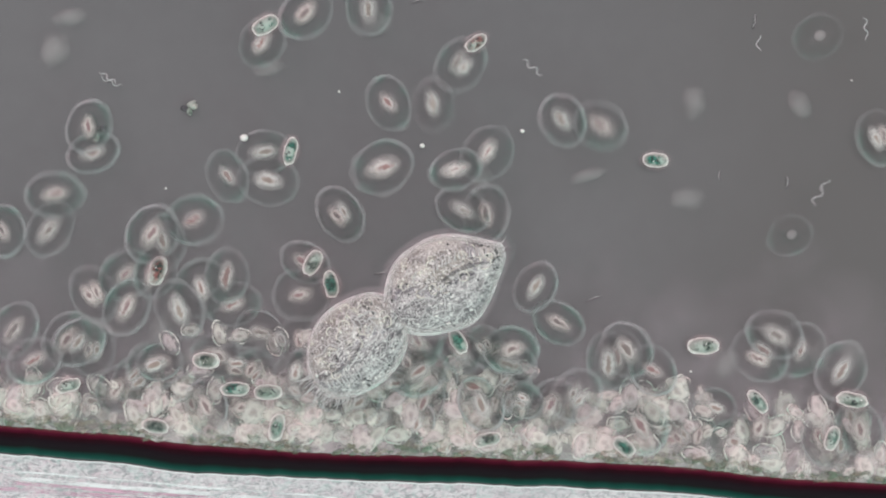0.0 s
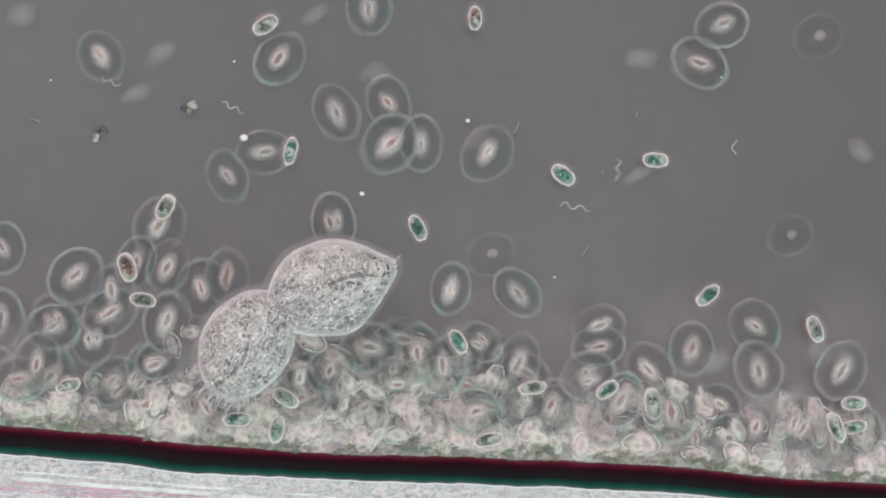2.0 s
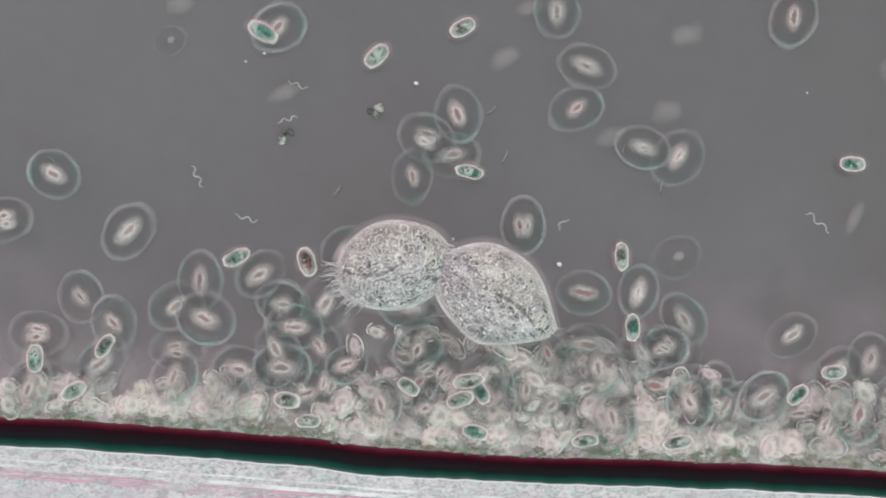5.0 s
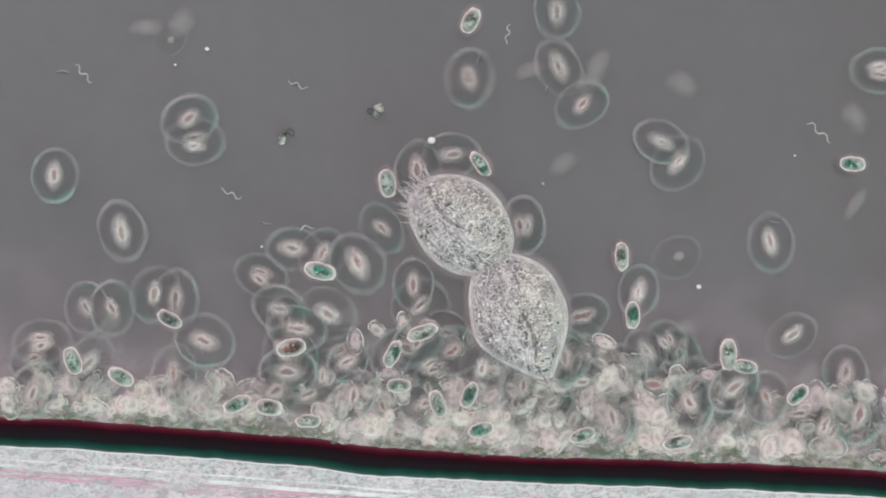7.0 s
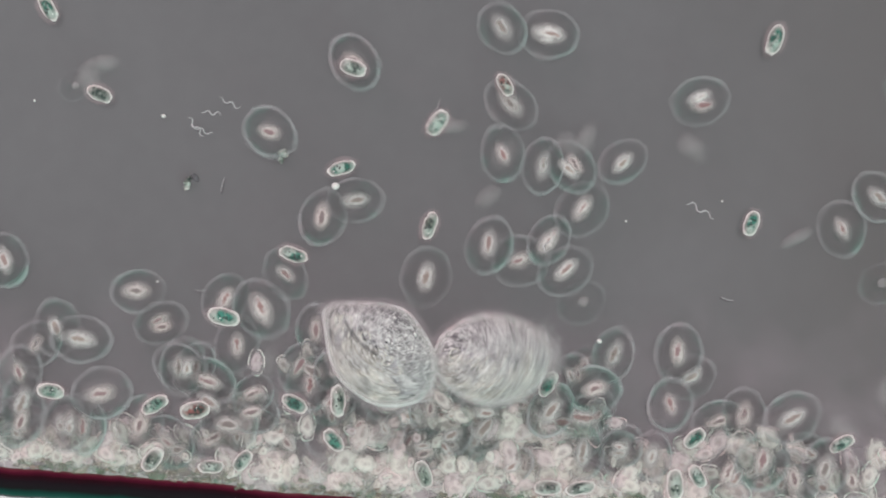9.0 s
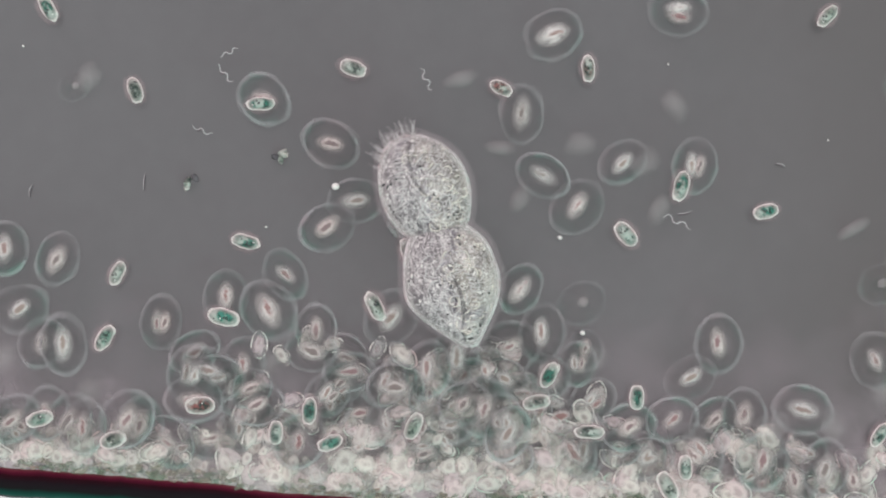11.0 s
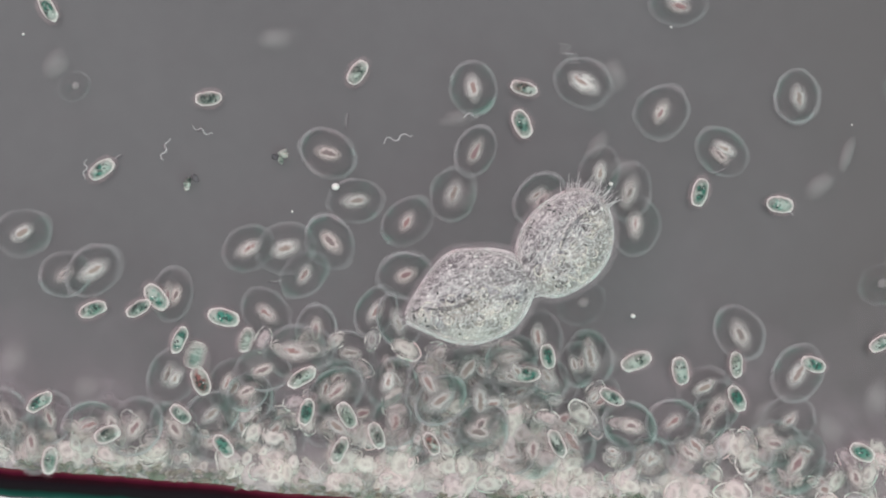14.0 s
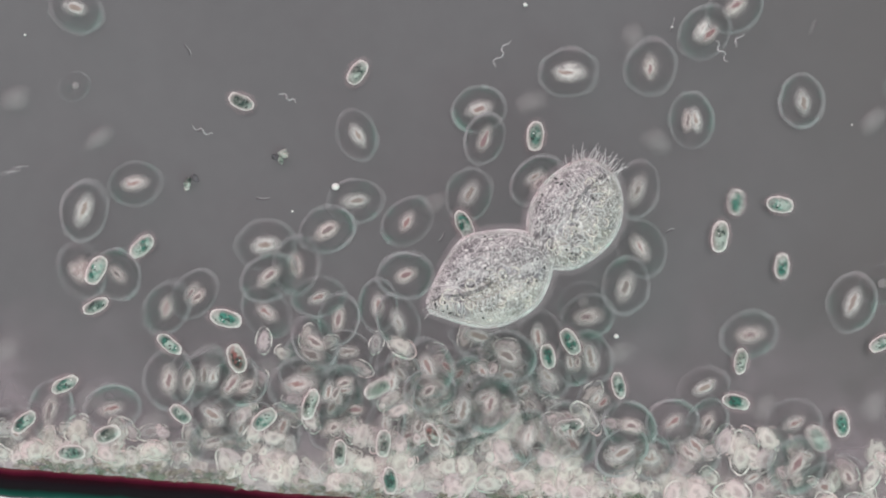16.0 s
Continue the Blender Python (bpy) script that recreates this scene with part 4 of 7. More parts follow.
    swim(ciliates[0], 0.55, [(0, 0.996, -1.874, -132), (0.9, 0.986, -1.864, -132), (1, 0.976, -1.864, -132), (1.1, 1.036, -1.295, -150), (1.2, 1.106, -1.075, -155), (1.5, 1.111, -1.115, -155), (1.6, 0.337, -1.454, -130), (1.7, 0.137, -1.714, -125), (1.8, -0.043, -1.804, -122), (1.9, 0.007, -1.854, -120), (2, 0.017, -1.874, -120), (2.1, -0.632, -1.994, -122), (2.2, -0.342, -1.704, -135), (2.3, -0.442, -1.589, -143), (2.5, -0.437, -1.594, -143), (3, -0.487, -1.664, -147), (3.3, -0.462, -1.614, -150), (3.4, -0.467, -1.599, -150), (3.5, -0.443, -1.579, -150), (3.6, -0.049, -1.295, -158), (3.7, -0.065, -1.265, -160), (3.8, -0.145, -1.315, -160), (4, -0.275, -1.32, -160), (4.2, -0.334, -1.29, -163), (6.3, -0.364, -1.05, -168), (6.5, -0.309, -1.07, -172), (6.6, -0.055, -0.95, -195), (7, 0.24, -0.78, -222), (7.5, 0.724, -0.501, -250), (8, 1.064, -0.331, -264), (8.3, 1.059, -0.331, -264), (8.4, 1.055, -0.321, -263), (8.5, 1.055, -0.316, -262), (8.6, 1.015, -0.286, -262), (8.7, 1.01, -0.321, -265), (8.8, 1.27, -0.72, -290), (8.9, 1.359, -1.464, -335), (8.967, 1.40, -1.44, -343), (9, 1.379, -1.564, -360), (9.033, 1.26, -1.70, -385), (9.1, 0.86, -1.853, -410), (9.2, 0.081, -1.593, -468), (10.2, 0.271, -0.644, -544), (11.3, 1.02, 0.036, -620), (11.5, 1.18, -0.094, -622), (12, 1.394, 0.091, -623), (12.5, 1.639, -0.553, -660), (13, 1.739, -0.712, -666), (13.5, 1.699, -0.687, -666), (14, 2.019, -0.531, -665), (14.5, 2.118, -0.401, -664), (15, 2.108, -0.386, -664), (15.5, 2.118, -0.361, -664), (16, 2.108, -0.28, -660)])
    swim(ciliates[1], 0.58, [(0, 1.785, -1.314, 28), (0.9, 1.77, -1.314, 28), (1, 1.76, -1.324, 28), (1.1, 1.935, -1.135, 2), (1.2, 2.024, -1.185, -25), (1.5, 2.059, -1.215, -27), (1.6, 1.261, -1.145, 3), (1.7, 0.957, -1.215, 14), (1.8, 0.767, -1.274, 16), (1.9, 0.787, -1.334, 16), (2, 0.787, -1.354, 16), (2.1, 0.218, -1.444, 12), (2.2, 0.558, -1.384, 2), (2.3, 0.548, -1.394, -5), (2.5, 0.573, -1.414, -6), (3, 0.523, -1.444, -5), (3.3, 0.528, -1.414, -4), (3.4, 0.503, -1.439, -2), (3.5, 0.526, -1.449, -2), (3.6, 0.889, -1.454, -20), (3.7, 0.843, -1.439, -24), (3.8, 0.744, -1.464, -24), (4, 0.714, -1.449, -25), (4.2, 0.604, -1.459, -28), (6.3, 0.544, -1.359, -36), (6.5, 0.589, -1.399, -40), (6.6, 0.664, -1.489, -52), (7, 0.764, -1.599, -68), (7.5, 0.843, -1.514, -88), (8, 0.913, -1.289, -104), (8.3, 0.908, -1.289, -105), (8.4, 0.905, -1.289, -106), (8.5, 0.915, -1.289, -107), (8.6, 0.875, -1.274, -107), (8.7, 0.8, -1.429, -110), (8.8, 0.78, -1.428, -142), (8.9, 0.481, -1.533, -206), (8.967, 0.40, -1.51, -212), (9, 0.361, -1.483, -222), (9.033, 0.33, -1.42, -235), (9.1, 0.281, -1.273, -254), (9.2, 0.471, -0.854, -310), (10.2, 1.209, -0.908, -385), (11.3, 0.98, -0.883, -460), (11.5, 0.995, -1.042, -474), (12, 1.07, -0.832, -484), (12.5, 0.885, -1.106, -520), (13, 0.84, -1.141, -526), (13.5, 0.86, -1.131, -526), (14, 1.17, -1.01, -524), (14.5, 1.304, -0.89, -521), (15, 1.284, -0.88, -520), (15.5, 1.299, -0.875, -519), (16, 1.339, -0.859, -518)])
    swim(spirals[0], 0.90, [(0, 5.07, -0.52, 60), (1.5, 2.82, -0.67, -10), (3.5, 3.39, -0.6, -10), (6.5, 3.35, -0.94, -70), (7, 3.38, 0.02, -40), (8.5, 2.72, -1.14, -60), (9, 3.2, -0.26, -30), (12, 2.5, -0.39, -20), (12.5, 0.55, 0.18, 40), (14.5, 0.55, 0.45, 10), (16, 1.46, 1.13, 60)])
    swim(spirals[1], 0.90, [(0, 2.53, 0.57, 140), (1.5, 0.33, 0.43, 165), (3.5, -0.87, -0.43, 100), (6.5, -3, 0.15, 135), (7.5, -3.08, 0.79, 120), (8, -0.77, 0.54, 90), (8.5, -1.21, 0.86, 110), (9, -1.23, 0.48, 130), (11.5, 1.02, 0.95, 115), (13, 0.87, 0.73, 160), (13.5, -0.39, 1.12, 100), (14.5, 4.46, 1.13, 150), (16, 3.37, 1.15, 120)])
    swim(spirals[2], 0.90, [(0, 5.44, 0.91, 100), (2, 3.27, -0.32, 90), (4, -1.32, -0.72, 10), (7, -1.76, -0.5, -20), (8.5, -0.91, 0.49, -20), (11.5, -0.96, 1.01, -60), (12, -1.26, 1.07, -80), (12.5, -2.47, 0.13, -100), (15.5, -0.49, 0.43, -110), (16, -2.81, 0.09, -150)])
    swim(spirals[3], 0.9, [(0, -1.18, 0.47, -35), (3.5, -2.52, -0.36, -30), (7, 0.66, 0.89, 80), (8, -1.12, 0.47, -10), (12, -0.89, 1.25, 60), (13, -2.49, 0.01, 100), (16, -0.42, 0.73, -30)])
    swim(spirals[4], 0.9, [(0, 4.53, 0.79, 90), (3.5, 3.39, -0.58, 80), (7, -1.1, -0.82, 10), (8, 2.02, -0.54, 70), (13, 0.48, -0.68, -20), (14.5, 1.81, 1.1, 20), (16, 3.54, 1.25, 60)])
    swim(rods[0], 0.12, [(0, 4.24, -0.37, 88), (4, 2.19, -0.28, 80), (8, 0.92, 0.55, 70), (12, 4.51, -0.03, -30), (16, 2.97, -0.43, 20)])
    swim(rods[1], 0.12, [(0, 4.83, -0.43, 85), (4, 1.68, 0.47, 60), (8, -1.85, -0.99, -20), (12, 2.08, -0.68, 90), (16, 0.92, -0.48, 60)])
    swim(rods[2], 0.12, [(0, 1.53, 1.18, 10), (4, -3.45, -0.38, -40), (8, -3.22, 0.75, 20), (12, -2.51, -0.23, 85), (16, -1.35, 1.19, -60)])
    swim(rods[3], 0.12, [(0, 1.2, -1.23, 15), (4, -1.75, -0.43, 70), (8, 3.93, -0.91, -20), (12, 0.21, -1.21, 5), (16, -0.67, -0.13, 0)])
    swim(rods[4], 0.12, [(0, 4.54, 1.01, 80), (4, 0.97, -0.38, 60), (8, 0.39, 0.9, 80), (12, 3.6, -0.48, 0), (16, 2.99, 1.42, 70)])
    swim(rods[5], 0.12, [(0, 3.1, -1.47, 20), (4, 2.59, -0.64, 75), (8, -0.39, -0.06, 75), (12, -1.81, 0.07, 88), (16, 4.25, 1.39, 70)])
    swim(specks[0], 0.30, [(0, 1.57, -0.1, 0), (4, 0.79, -0.94, 0), (7, 2.36, -1.33, 0), (8, 2.5, -1.23, 0), (9, 2.33, -1.41, 0), (11.5, 2.18, -1.26, 0), (12, 2.83, -0.73, 0), (13, 2.53, -1.24, 0), (14, 2.63, -1.18, 0), (14.5, 2.53, -1.39, 0), (16, 2.48, -1.36, 0)])
    swim(specks[1], 0.30, [(0, 2.46, 0.03, 0), (4, 0.82, 0.32, 0), (8, -2.35, 0.84, 0), (12, 2.78, -0.73, 0), (16, 1.67, 1.59, 0)])
    swim(specks[2], 0.30, [(0, 3.96, -2.11, 0), (4, 1.17, -0.89, 0), (8, -1.82, -0.99, 0), (12, -0.41, -0.27, 0), (16, -0.4, -0.25, 0)])
    swim(specks[3], 0.30, [(0, -0.71, -0.48, 0), (4, -2.2, 0.92, 0), (8, 2.03, -0.66, 0), (12, 2.96, 1.38, 0), (16, 2.98, 1.39, 0)])
    swim(specks[4], 0.30, [(0, 5.39, 0.48, 0), (4, 3.48, 0.52, 0), (8, 3.21, -0.29, 0), (12, 4.58, 0.51, 0), (16, 4.58, 0.52, 0)])
    swim(specks[5], 0.30, [(0, 0.83, 0.38, 0), (4, -1.04, 0.77, 0), (8, -2.55, 0.62, 0), (12, -2.8, 1.33, 0), (16, -2.78, 1.32, 0)])
    swim(ringed[0], 0.10, [(0, 0.14, 0.83, 60), (0.5, -0.77, 0.93, 70), (1, -2.03, 0.69, 0), (1.5, -2.66, 0.65, 0), (2, -1.3, 0.7, -60), (2.5, -0.79, -0.69, -30), (3, -0.69, -0.71, -60), (3.5, -0.7, -1.01, -110), (4, -0.69, -1.01, -110), (6.5, -1, -1.04, -150), (7, -1, -1.04, -120), (8, -1, -1.04, -120), (8.5, -1.01, -1.04, -120), (9, -1.01, -1.04, -120), (11.5, -1, -1.01, -90), (13.5, -1, -1.01, -90), (14, -0.8, -0.58, -150), (14.5, -0.67, -0.13, -100), (15, -1.83, -0.2, -80), (15.5, -2.46, 0.2, -70), (16, -1.81, 0, 10)])
    swim(ringed[1], 0.25, [(0, 0.53, 1.07, 35), (0.5, 0.1, 1.7, 35), (1.5, 0.1, 1.7, 35), (2, 0.3, 0.67, 45), (2.5, 0.63, 0.57, 60), (3, 0.68, 0.75, 60), (3.5, 0.97, 0.38, 60), (4, 0.76, 0.47, 110), (6.5, -0.14, -0.29, 80), (7.5, -0.14, -0.29, 80), (8, -0.12, -0.35, 65), (8.5, -0.13, -0.35, 65), (9, -0.13, -0.31, 70), (11.5, -0.09, -0.41, 20), (12.5, -0.09, -0.41, 20), (13, -0.09, -0.38, -40), (13.5, -0.07, -0.52, -60), (14, -0.07, -0.52, -60), (14.5, -0.05, -0.46, -152), (15, -0.05, -0.46, -152), (15.5, -0.09, -0.41, -160), (16, -0.09, -0.41, -160)])
    swim(ringed[2], 0.16, [(0, 1.09, 1.13, 100), (3, 1.09, 1.13, 100), (3.5, 1.1, 1.13, 100), (7, 1.1, 1.13, 100), (7.5, 0.7, 0.88, 50), (8, 0.82, 1.18, 0), (8.5, 0.31, 0.82, 40), (9, 1.47, 1.38, -48), (11.5, 1.52, 2.19, -48), (12, 1.47, 0.75, -60), (12.5, 1.16, -0.03, -95), (13, 1.16, -0.03, -95), (13.5, 0.9, -0.1, -160), (14, 1.03, -0.1, -102), (14.5, 1.03, -0.1, -102), (15, 1.12, -0.15, -130), (15.5, 1.03, -0.03, -120), (16, 1.17, -0.1, -110)])
    swim(ringed[3], 0.30, [(0, 1.91, 0.62, 50), (0.5, 1.52, 1.62, 50), (3, 1.52, 1.62, 50), (3.5, 0.86, 1.14, 80), (4, 0.43, 0.19, -8), (6.5, -1.54, -0.06, -30), (7, -2.12, -0.04, 0), (7.5, -2.09, 0.11, 80), (8, -2.3, -0.81, 60), (8.5, -1.94, -1.18, 130), (9, -1.37, -1.64, 80), (11.5, -1.3, -1.69, 70), (12, -1.3, -1.69, 70), (12.5, -1.44, -1.69, 90), (13, -1.47, -1.71, 60), (14, -1.47, -1.71, 60), (14.5, -1.32, -1.74, 80), (15, -1.19, -1.69, 80), (15.5, -1.14, -1.71, 80), (16, -1.14, -1.71, 80)])
    swim(ringed[4], 0.21, [(0, 1.27, 0.28, 110), (2, 1.27, 0.28, 110), (2.5, 1.33, 0.3, 120), (3, 1.27, 0.32, 120), (3.5, 1.24, 0.18, 50), (4, 1.27, 0.29, 0), (6.5, 1.27, 0.19, 60), (7, 1.32, 0.29, 30), (7.5, 1.35, 0.24, 110), (8, 1.37, 0.14, 80), (8.5, 1.57, 0.19, -8), (9, 1.47, 0.26, -85), (11.5, 0.62, -0.34, -140), (16, 0.62, -0.34, -140)])
    swim(ringed[5], 0.12, [(0, 1.67, 0.27, 85), (0.5, 2.95, -1.27, 150), (1, 3.17, -1.56, 100), (1.5, 3.17, -1.7, 40), (2, 3.15, -1.71, 15), (3, 3.15, -1.71, 15), (3.5, 3.16, -1.71, 15), (4, 3.2, -1.77, 30), (8, 3.2, -1.77, 30), (8.5, 3.19, -1.77, 30), (9, 3.15, -1.74, 25), (12, 3.15, -1.74, 25), (12.5, 3.19, -1.77, 10), (13, 3.27, -1.83, 20), (16, 3.27, -1.83, 20)])
    swim(ringed[6], 0.27, [(0, 1.22, -0.29, 30), (0.5, 1.24, -0.29, 60), (1, 1.28, -0.35, 30), (1.5, 1.26, -0.13, 110), (2, 1.28, -0.08, 60), (2.5, 1.31, -0.03, 130), (3, 1.36, -0.11, 120), (3.5, 1.72, -0.09, 190), (4, -0.21, -0.71, 160), (6.5, -0.24, -1.69, 185), (7, -0.68, -1.12, 130), (9, -0.68, -1.12, 130), (11.5, -0.61, -1.13, 130), (12.5, -0.61, -1.13, 130), (13, -0.56, -0.93, 130), (13.5, -0.59, -1.59, 210), (14, -0.38, -1.5, 185), (14.5, -0.38, -1.5, 185), (15, -0.49, -1.74, 210), (15.5, -0.56, -1.69, 240), (16, -0.34, -1.79, 200)])
    swim(ringed[7], 0.18, [(0, 0.84, -0.71, 125), (0.5, 0.8, -0.8, 92), (1, 0.8, -0.8, 92), (1.5, 0.78, -0.78, 100), (3, 0.78, -0.78, 100), (3.5, 0.79, -0.79, 90), (4, 0.8, -0.79, 90), (7, 0.8, -0.79, 90), (7.5, 1.43, -1.37, 170), (8, 0.96, -1.9, 190), (8.5, 0.95, -1.9, 190), (9, 0.77, -2.38, 190), (12.5, 0.77, -2.38, 190), (13, 1.32, 0.83, 240), (13.5, 1.88, -0.1, 240), (14, 1.8, -0.13, 225), (14.5, 1.8, -0.13, 225), (15, 1.85, -0.1, 235), (15.5, 1.85, -0.1, 235), (16, 1.78, 0.03, 220)])
    swim(ringed[8], 0.33, [(0, -0.16, -0.37, 110), (3.5, -0.16, -0.37, 110), (4, -0.15, -0.34, 100), (6.5, -0.39, -0.44, 80), (7, -0.46, -0.81, 120), (13.5, -0.46, -0.81, 120), (14, -0.29, -0.81, 40), (14.5, -0.13, -1.06, 90), (15, -0.16, -1.01, 5), (16, -0.16, -1.01, 5)])
    swim(ringed[9], 0.23, [(0, 0.2, -0.41, 170), (0.5, 0.43, -0.57, 180), (1, -0.71, -0.01, 180), (1.5, -0.33, -0.97, 180), (2, -0.77, -0.81, 240), (2.5, -0.43, -0.79, 190), (3, -0.68, -1.14, 260), (3.5, -0.92, -1.15, 250), (4, -0.99, -1.24, 240), (6.5, -0.89, -1.67, 260), (7, -0.94, -1.57, 330), (7.5, -0.67, -0.56, 300), (8, 0.42, -1.18, 220), (8.5, 0.41, -1.18, 220), (9, 0.79, -0.84, 260), (11.5, 0.44, -1.24, 230), (12, 0.44, -1.24, 230), (12.5, -0.09, -1.64, 220), (13, -0.06, -0.53, 210), (13.5, -0.39, -0.56, 190), (14, -0.46, -0.58, 200), (14.5, -0.56, -0.82, 111), (15, -0.56, -0.82, 111), (15.5, -0.74, -0.58, 110), (16, -0.64, -0.55, 190)])
    swim(ringed[10], 0.14, [(0, 2.15, -0.17, 50), (3, 2.15, -0.17, 50), (3.5, 2.18, -0.2, 20), (4, 2.18, -0.16, 50), (6.5, 2.18, -0.23, 45), (8.5, 2.18, -0.23, 45), (9, 2.18, -0.24, 45), (11.5, 2.13, -0.21, 45), (12, 2.13, -0.21, 45), (12.5, 2.18, -0.23, 40), (13, 2.23, 0.18, 60), (13.5, 2.98, -0.57, 60), (14, 2.66, -0.38, 80), (14.5, 2.76, -0.23, 60), (15, 3.72, -1.69, 140), (15.5, 2.74, -0.58, 70), (16, 2.71, -0.58, 110)])
    swim(ringed[11], 0.29, [(0, 1.87, -0.31, 20), (0.5, 2.09, -0.44, 70), (1, 1.89, -0.69, -10), (1.5, 1.86, -0.54, -10), (2, 1.82, -1.37, 80), (7.5, 1.82, -1.37, 80), (8, 1.8, -1.35, 88), (8.5, 1.8, -1.35, 88), (9, 1.88, -0.51, 60), (11.5, 1.6, -0.99, 60), (12, 1.7, -0.93, 90), (12.5, 1.55, -1.54, 15), (14, 1.55, -1.54, 15), (14.5, 1.6, -1.56, 60), (15, 1.72, -1.94, 60), (15.5, 1.72, -1.79, 60), (16, 1.7, -2.24, 80)])
    swim(ringed[12], 0.20, [(0, 1.93, -0.67, 150), (0.5, 1.76, -0.79, 160), (1, 1.58, -0.54, 180), (1.5, 1.27, -0.46, 170), (2, 1.56, -0.08, 90), (2.5, 1.66, -0.07, 160), (3, 1.79, -0.05, 185), (3.5, 2.17, 0.01, 200), (4, 1.78, -0.12, 185), (6.5, 2.03, -0.04, 155), (7, 2.03, -0.04, 155), (7.5, 1.88, 0.08, 100), (8, 2.08, 0, 180), (8.5, 2.04, 0.08, 190), (9, 1.83, 0.15, 260), (11.5, 1.83, 0.06, 330), (12, 1.85, 0.07, 300), (12.5, 1.73, -0.03, 380), (13, 1.75, -0.08, 370), (13.5, 1.75, -0.08, 420), (14, 0.54, -1.23, 470), (16, 0.54, -1.23, 470)])
    swim(ringed[13], 0.11, [(0, 2.14, -0.71, 80), (0.5, 2.49, -1.32, 40), (1, 3.54, -0.7, 100), (1.5, 2.67, 0.45, 90), (2, 4.05, 0.64, 140), (2.5, 3.63, 0.3, 80), (3, 3.46, 0.13, 70), (3.5, 3.39, 0.19, 90), (4, 3.3, 0.65, 90), (6.5, 2.84, 1.18, 10), (7, 0.32, 0.53, 80), (7.5, -0.64, 1.16, -8), (8, -1.15, 1.06, 15), (8.5, -0.4, 0.69, -30), (9, 0.15, 1.08, -60), (11.5, -0.09, 0.27, -30), (12, -0.07, 0.28, -60), (12.5, -0.09, 0.27, -35), (14.5, -0.09, 0.27, -35), (15, -0.13, 0.27, 20), (15.5, 0.24, 0.2, 40), (16, -0.37, -0.73, 80)])
    swim(ringed[14], 0.26, [(0, 2.82, 0.13, 120), (0.5, 3.57, 1.1, 80), (1, 4.02, 1.12, 130), (1.5, 3.42, 0.76, 50), (2, 4.24, 0.97, 20), (2.5, 3.75, 0.78, 45), (3, 3.85, 0.71, 20), (3.5, 3.98, 0.41, 20), (4, 4.48, 0.12, 20), (8, 4.48, 0.12, 20), (8.5, 4.79, -1.12, -30), (9, 4.8, -0.13, -50), (11.5, 5.34, -0.03, -50), (12, 4.09, 0.87, -100), (12.5, 4.09, 0.77, -90), (14.5, 4.09, 0.77, -90), (15, 4.13, 0.73, -70), (15.5, 4.13, 0.73, -70), (16, 4.13, 0.73, -90)])
    swim(ringed[15], 0.16, [(0, 3.16, 0.08, 160), (0.5, 3.45, -1.85, 240), (1, 4.01, -1.52, 170), (1.5, 3.97, -1.91, 85), (3, 3.97, -1.91, 85), (3.5, 4, -1.92, 85), (4, 4.01, -1.92, 85), (6.5, 3.67, -2.1, 95), (7.5, 3.67, -2.1, 95), (8, 3.39, -2.13, 20), (8.5, 3.62, -2.07, 90), (11.5, 3.62, -2.07, 90), (12, 3.69, -2.1, 100), (12.5, 3.32, -1.54, 180), (13, 3.49, -2.1, 240), (13.5, 3.49, -2.1, 240), (14, 3.39, -1.99, 240), (14.5, 2.26, -1.21, 280), (15.5, 2.26, -1.21, 280), (16, 2.23, -1.19, 200)])
    swim(ringed[16], 0.31, [(0, 5.63, -0.03, 110), (0.5, 6.15, 0.09, 110), (2.5, 6.15, 0.09, 110), (3, 5.55, 0.92, 22), (3.5, 5.33, 0.66, 22), (4, 4.48, 0.67, 22), (6.5, 4.48, 0.67, 22), (7, 3.96, 0.59, 0), (7.5, 2.15, -0.01, 60), (8, 2.99, -0.15, 70), (8.5, 2.74, -0.11, 110), (9, 2.08, 0.14, 130), (11.5, 3.48, 0.16, 75), (12, 3.62, 0.28, 160), (12.5, 3.16, -0.31, 240), (13, 3.06, 0.06, 325), (13.5, 3.56, 0.14, 285), (14, 3.42, 0.28, 325), (14.5, 3.37, 0.4, 330), (15, 2.97, 0.56, 365), (15.5, 3.15, 0.56, 275), (16, 3.15, 0.56, 275)])
    swim(ringed[17], 0.22, [(0, -1.4, 0.07, 70), (0.5, -1.5, 0.05, 25), (1, -1.5, 0.05, 25), (1.5, -2.65, 0.09, 30), (3, -2.65, 0.09, 30), (3.5, -2.79, -1.91, 60), (4, -2.81, -1.8, 110), (6.5, -2.91, -1.57, 90), (7, -2.86, -1.52, 90), (7.5, -2.68, -1.7, 150), (8, -2.96, -1.72, 180), (8.5, -2.61, -1.77, 240), (9, -2.83, -1.69, 260), (11.5, -2.56, -2.09, 260), (15.5, -2.56, -2.09, 260), (16, -1.52, -1.11, 240)])
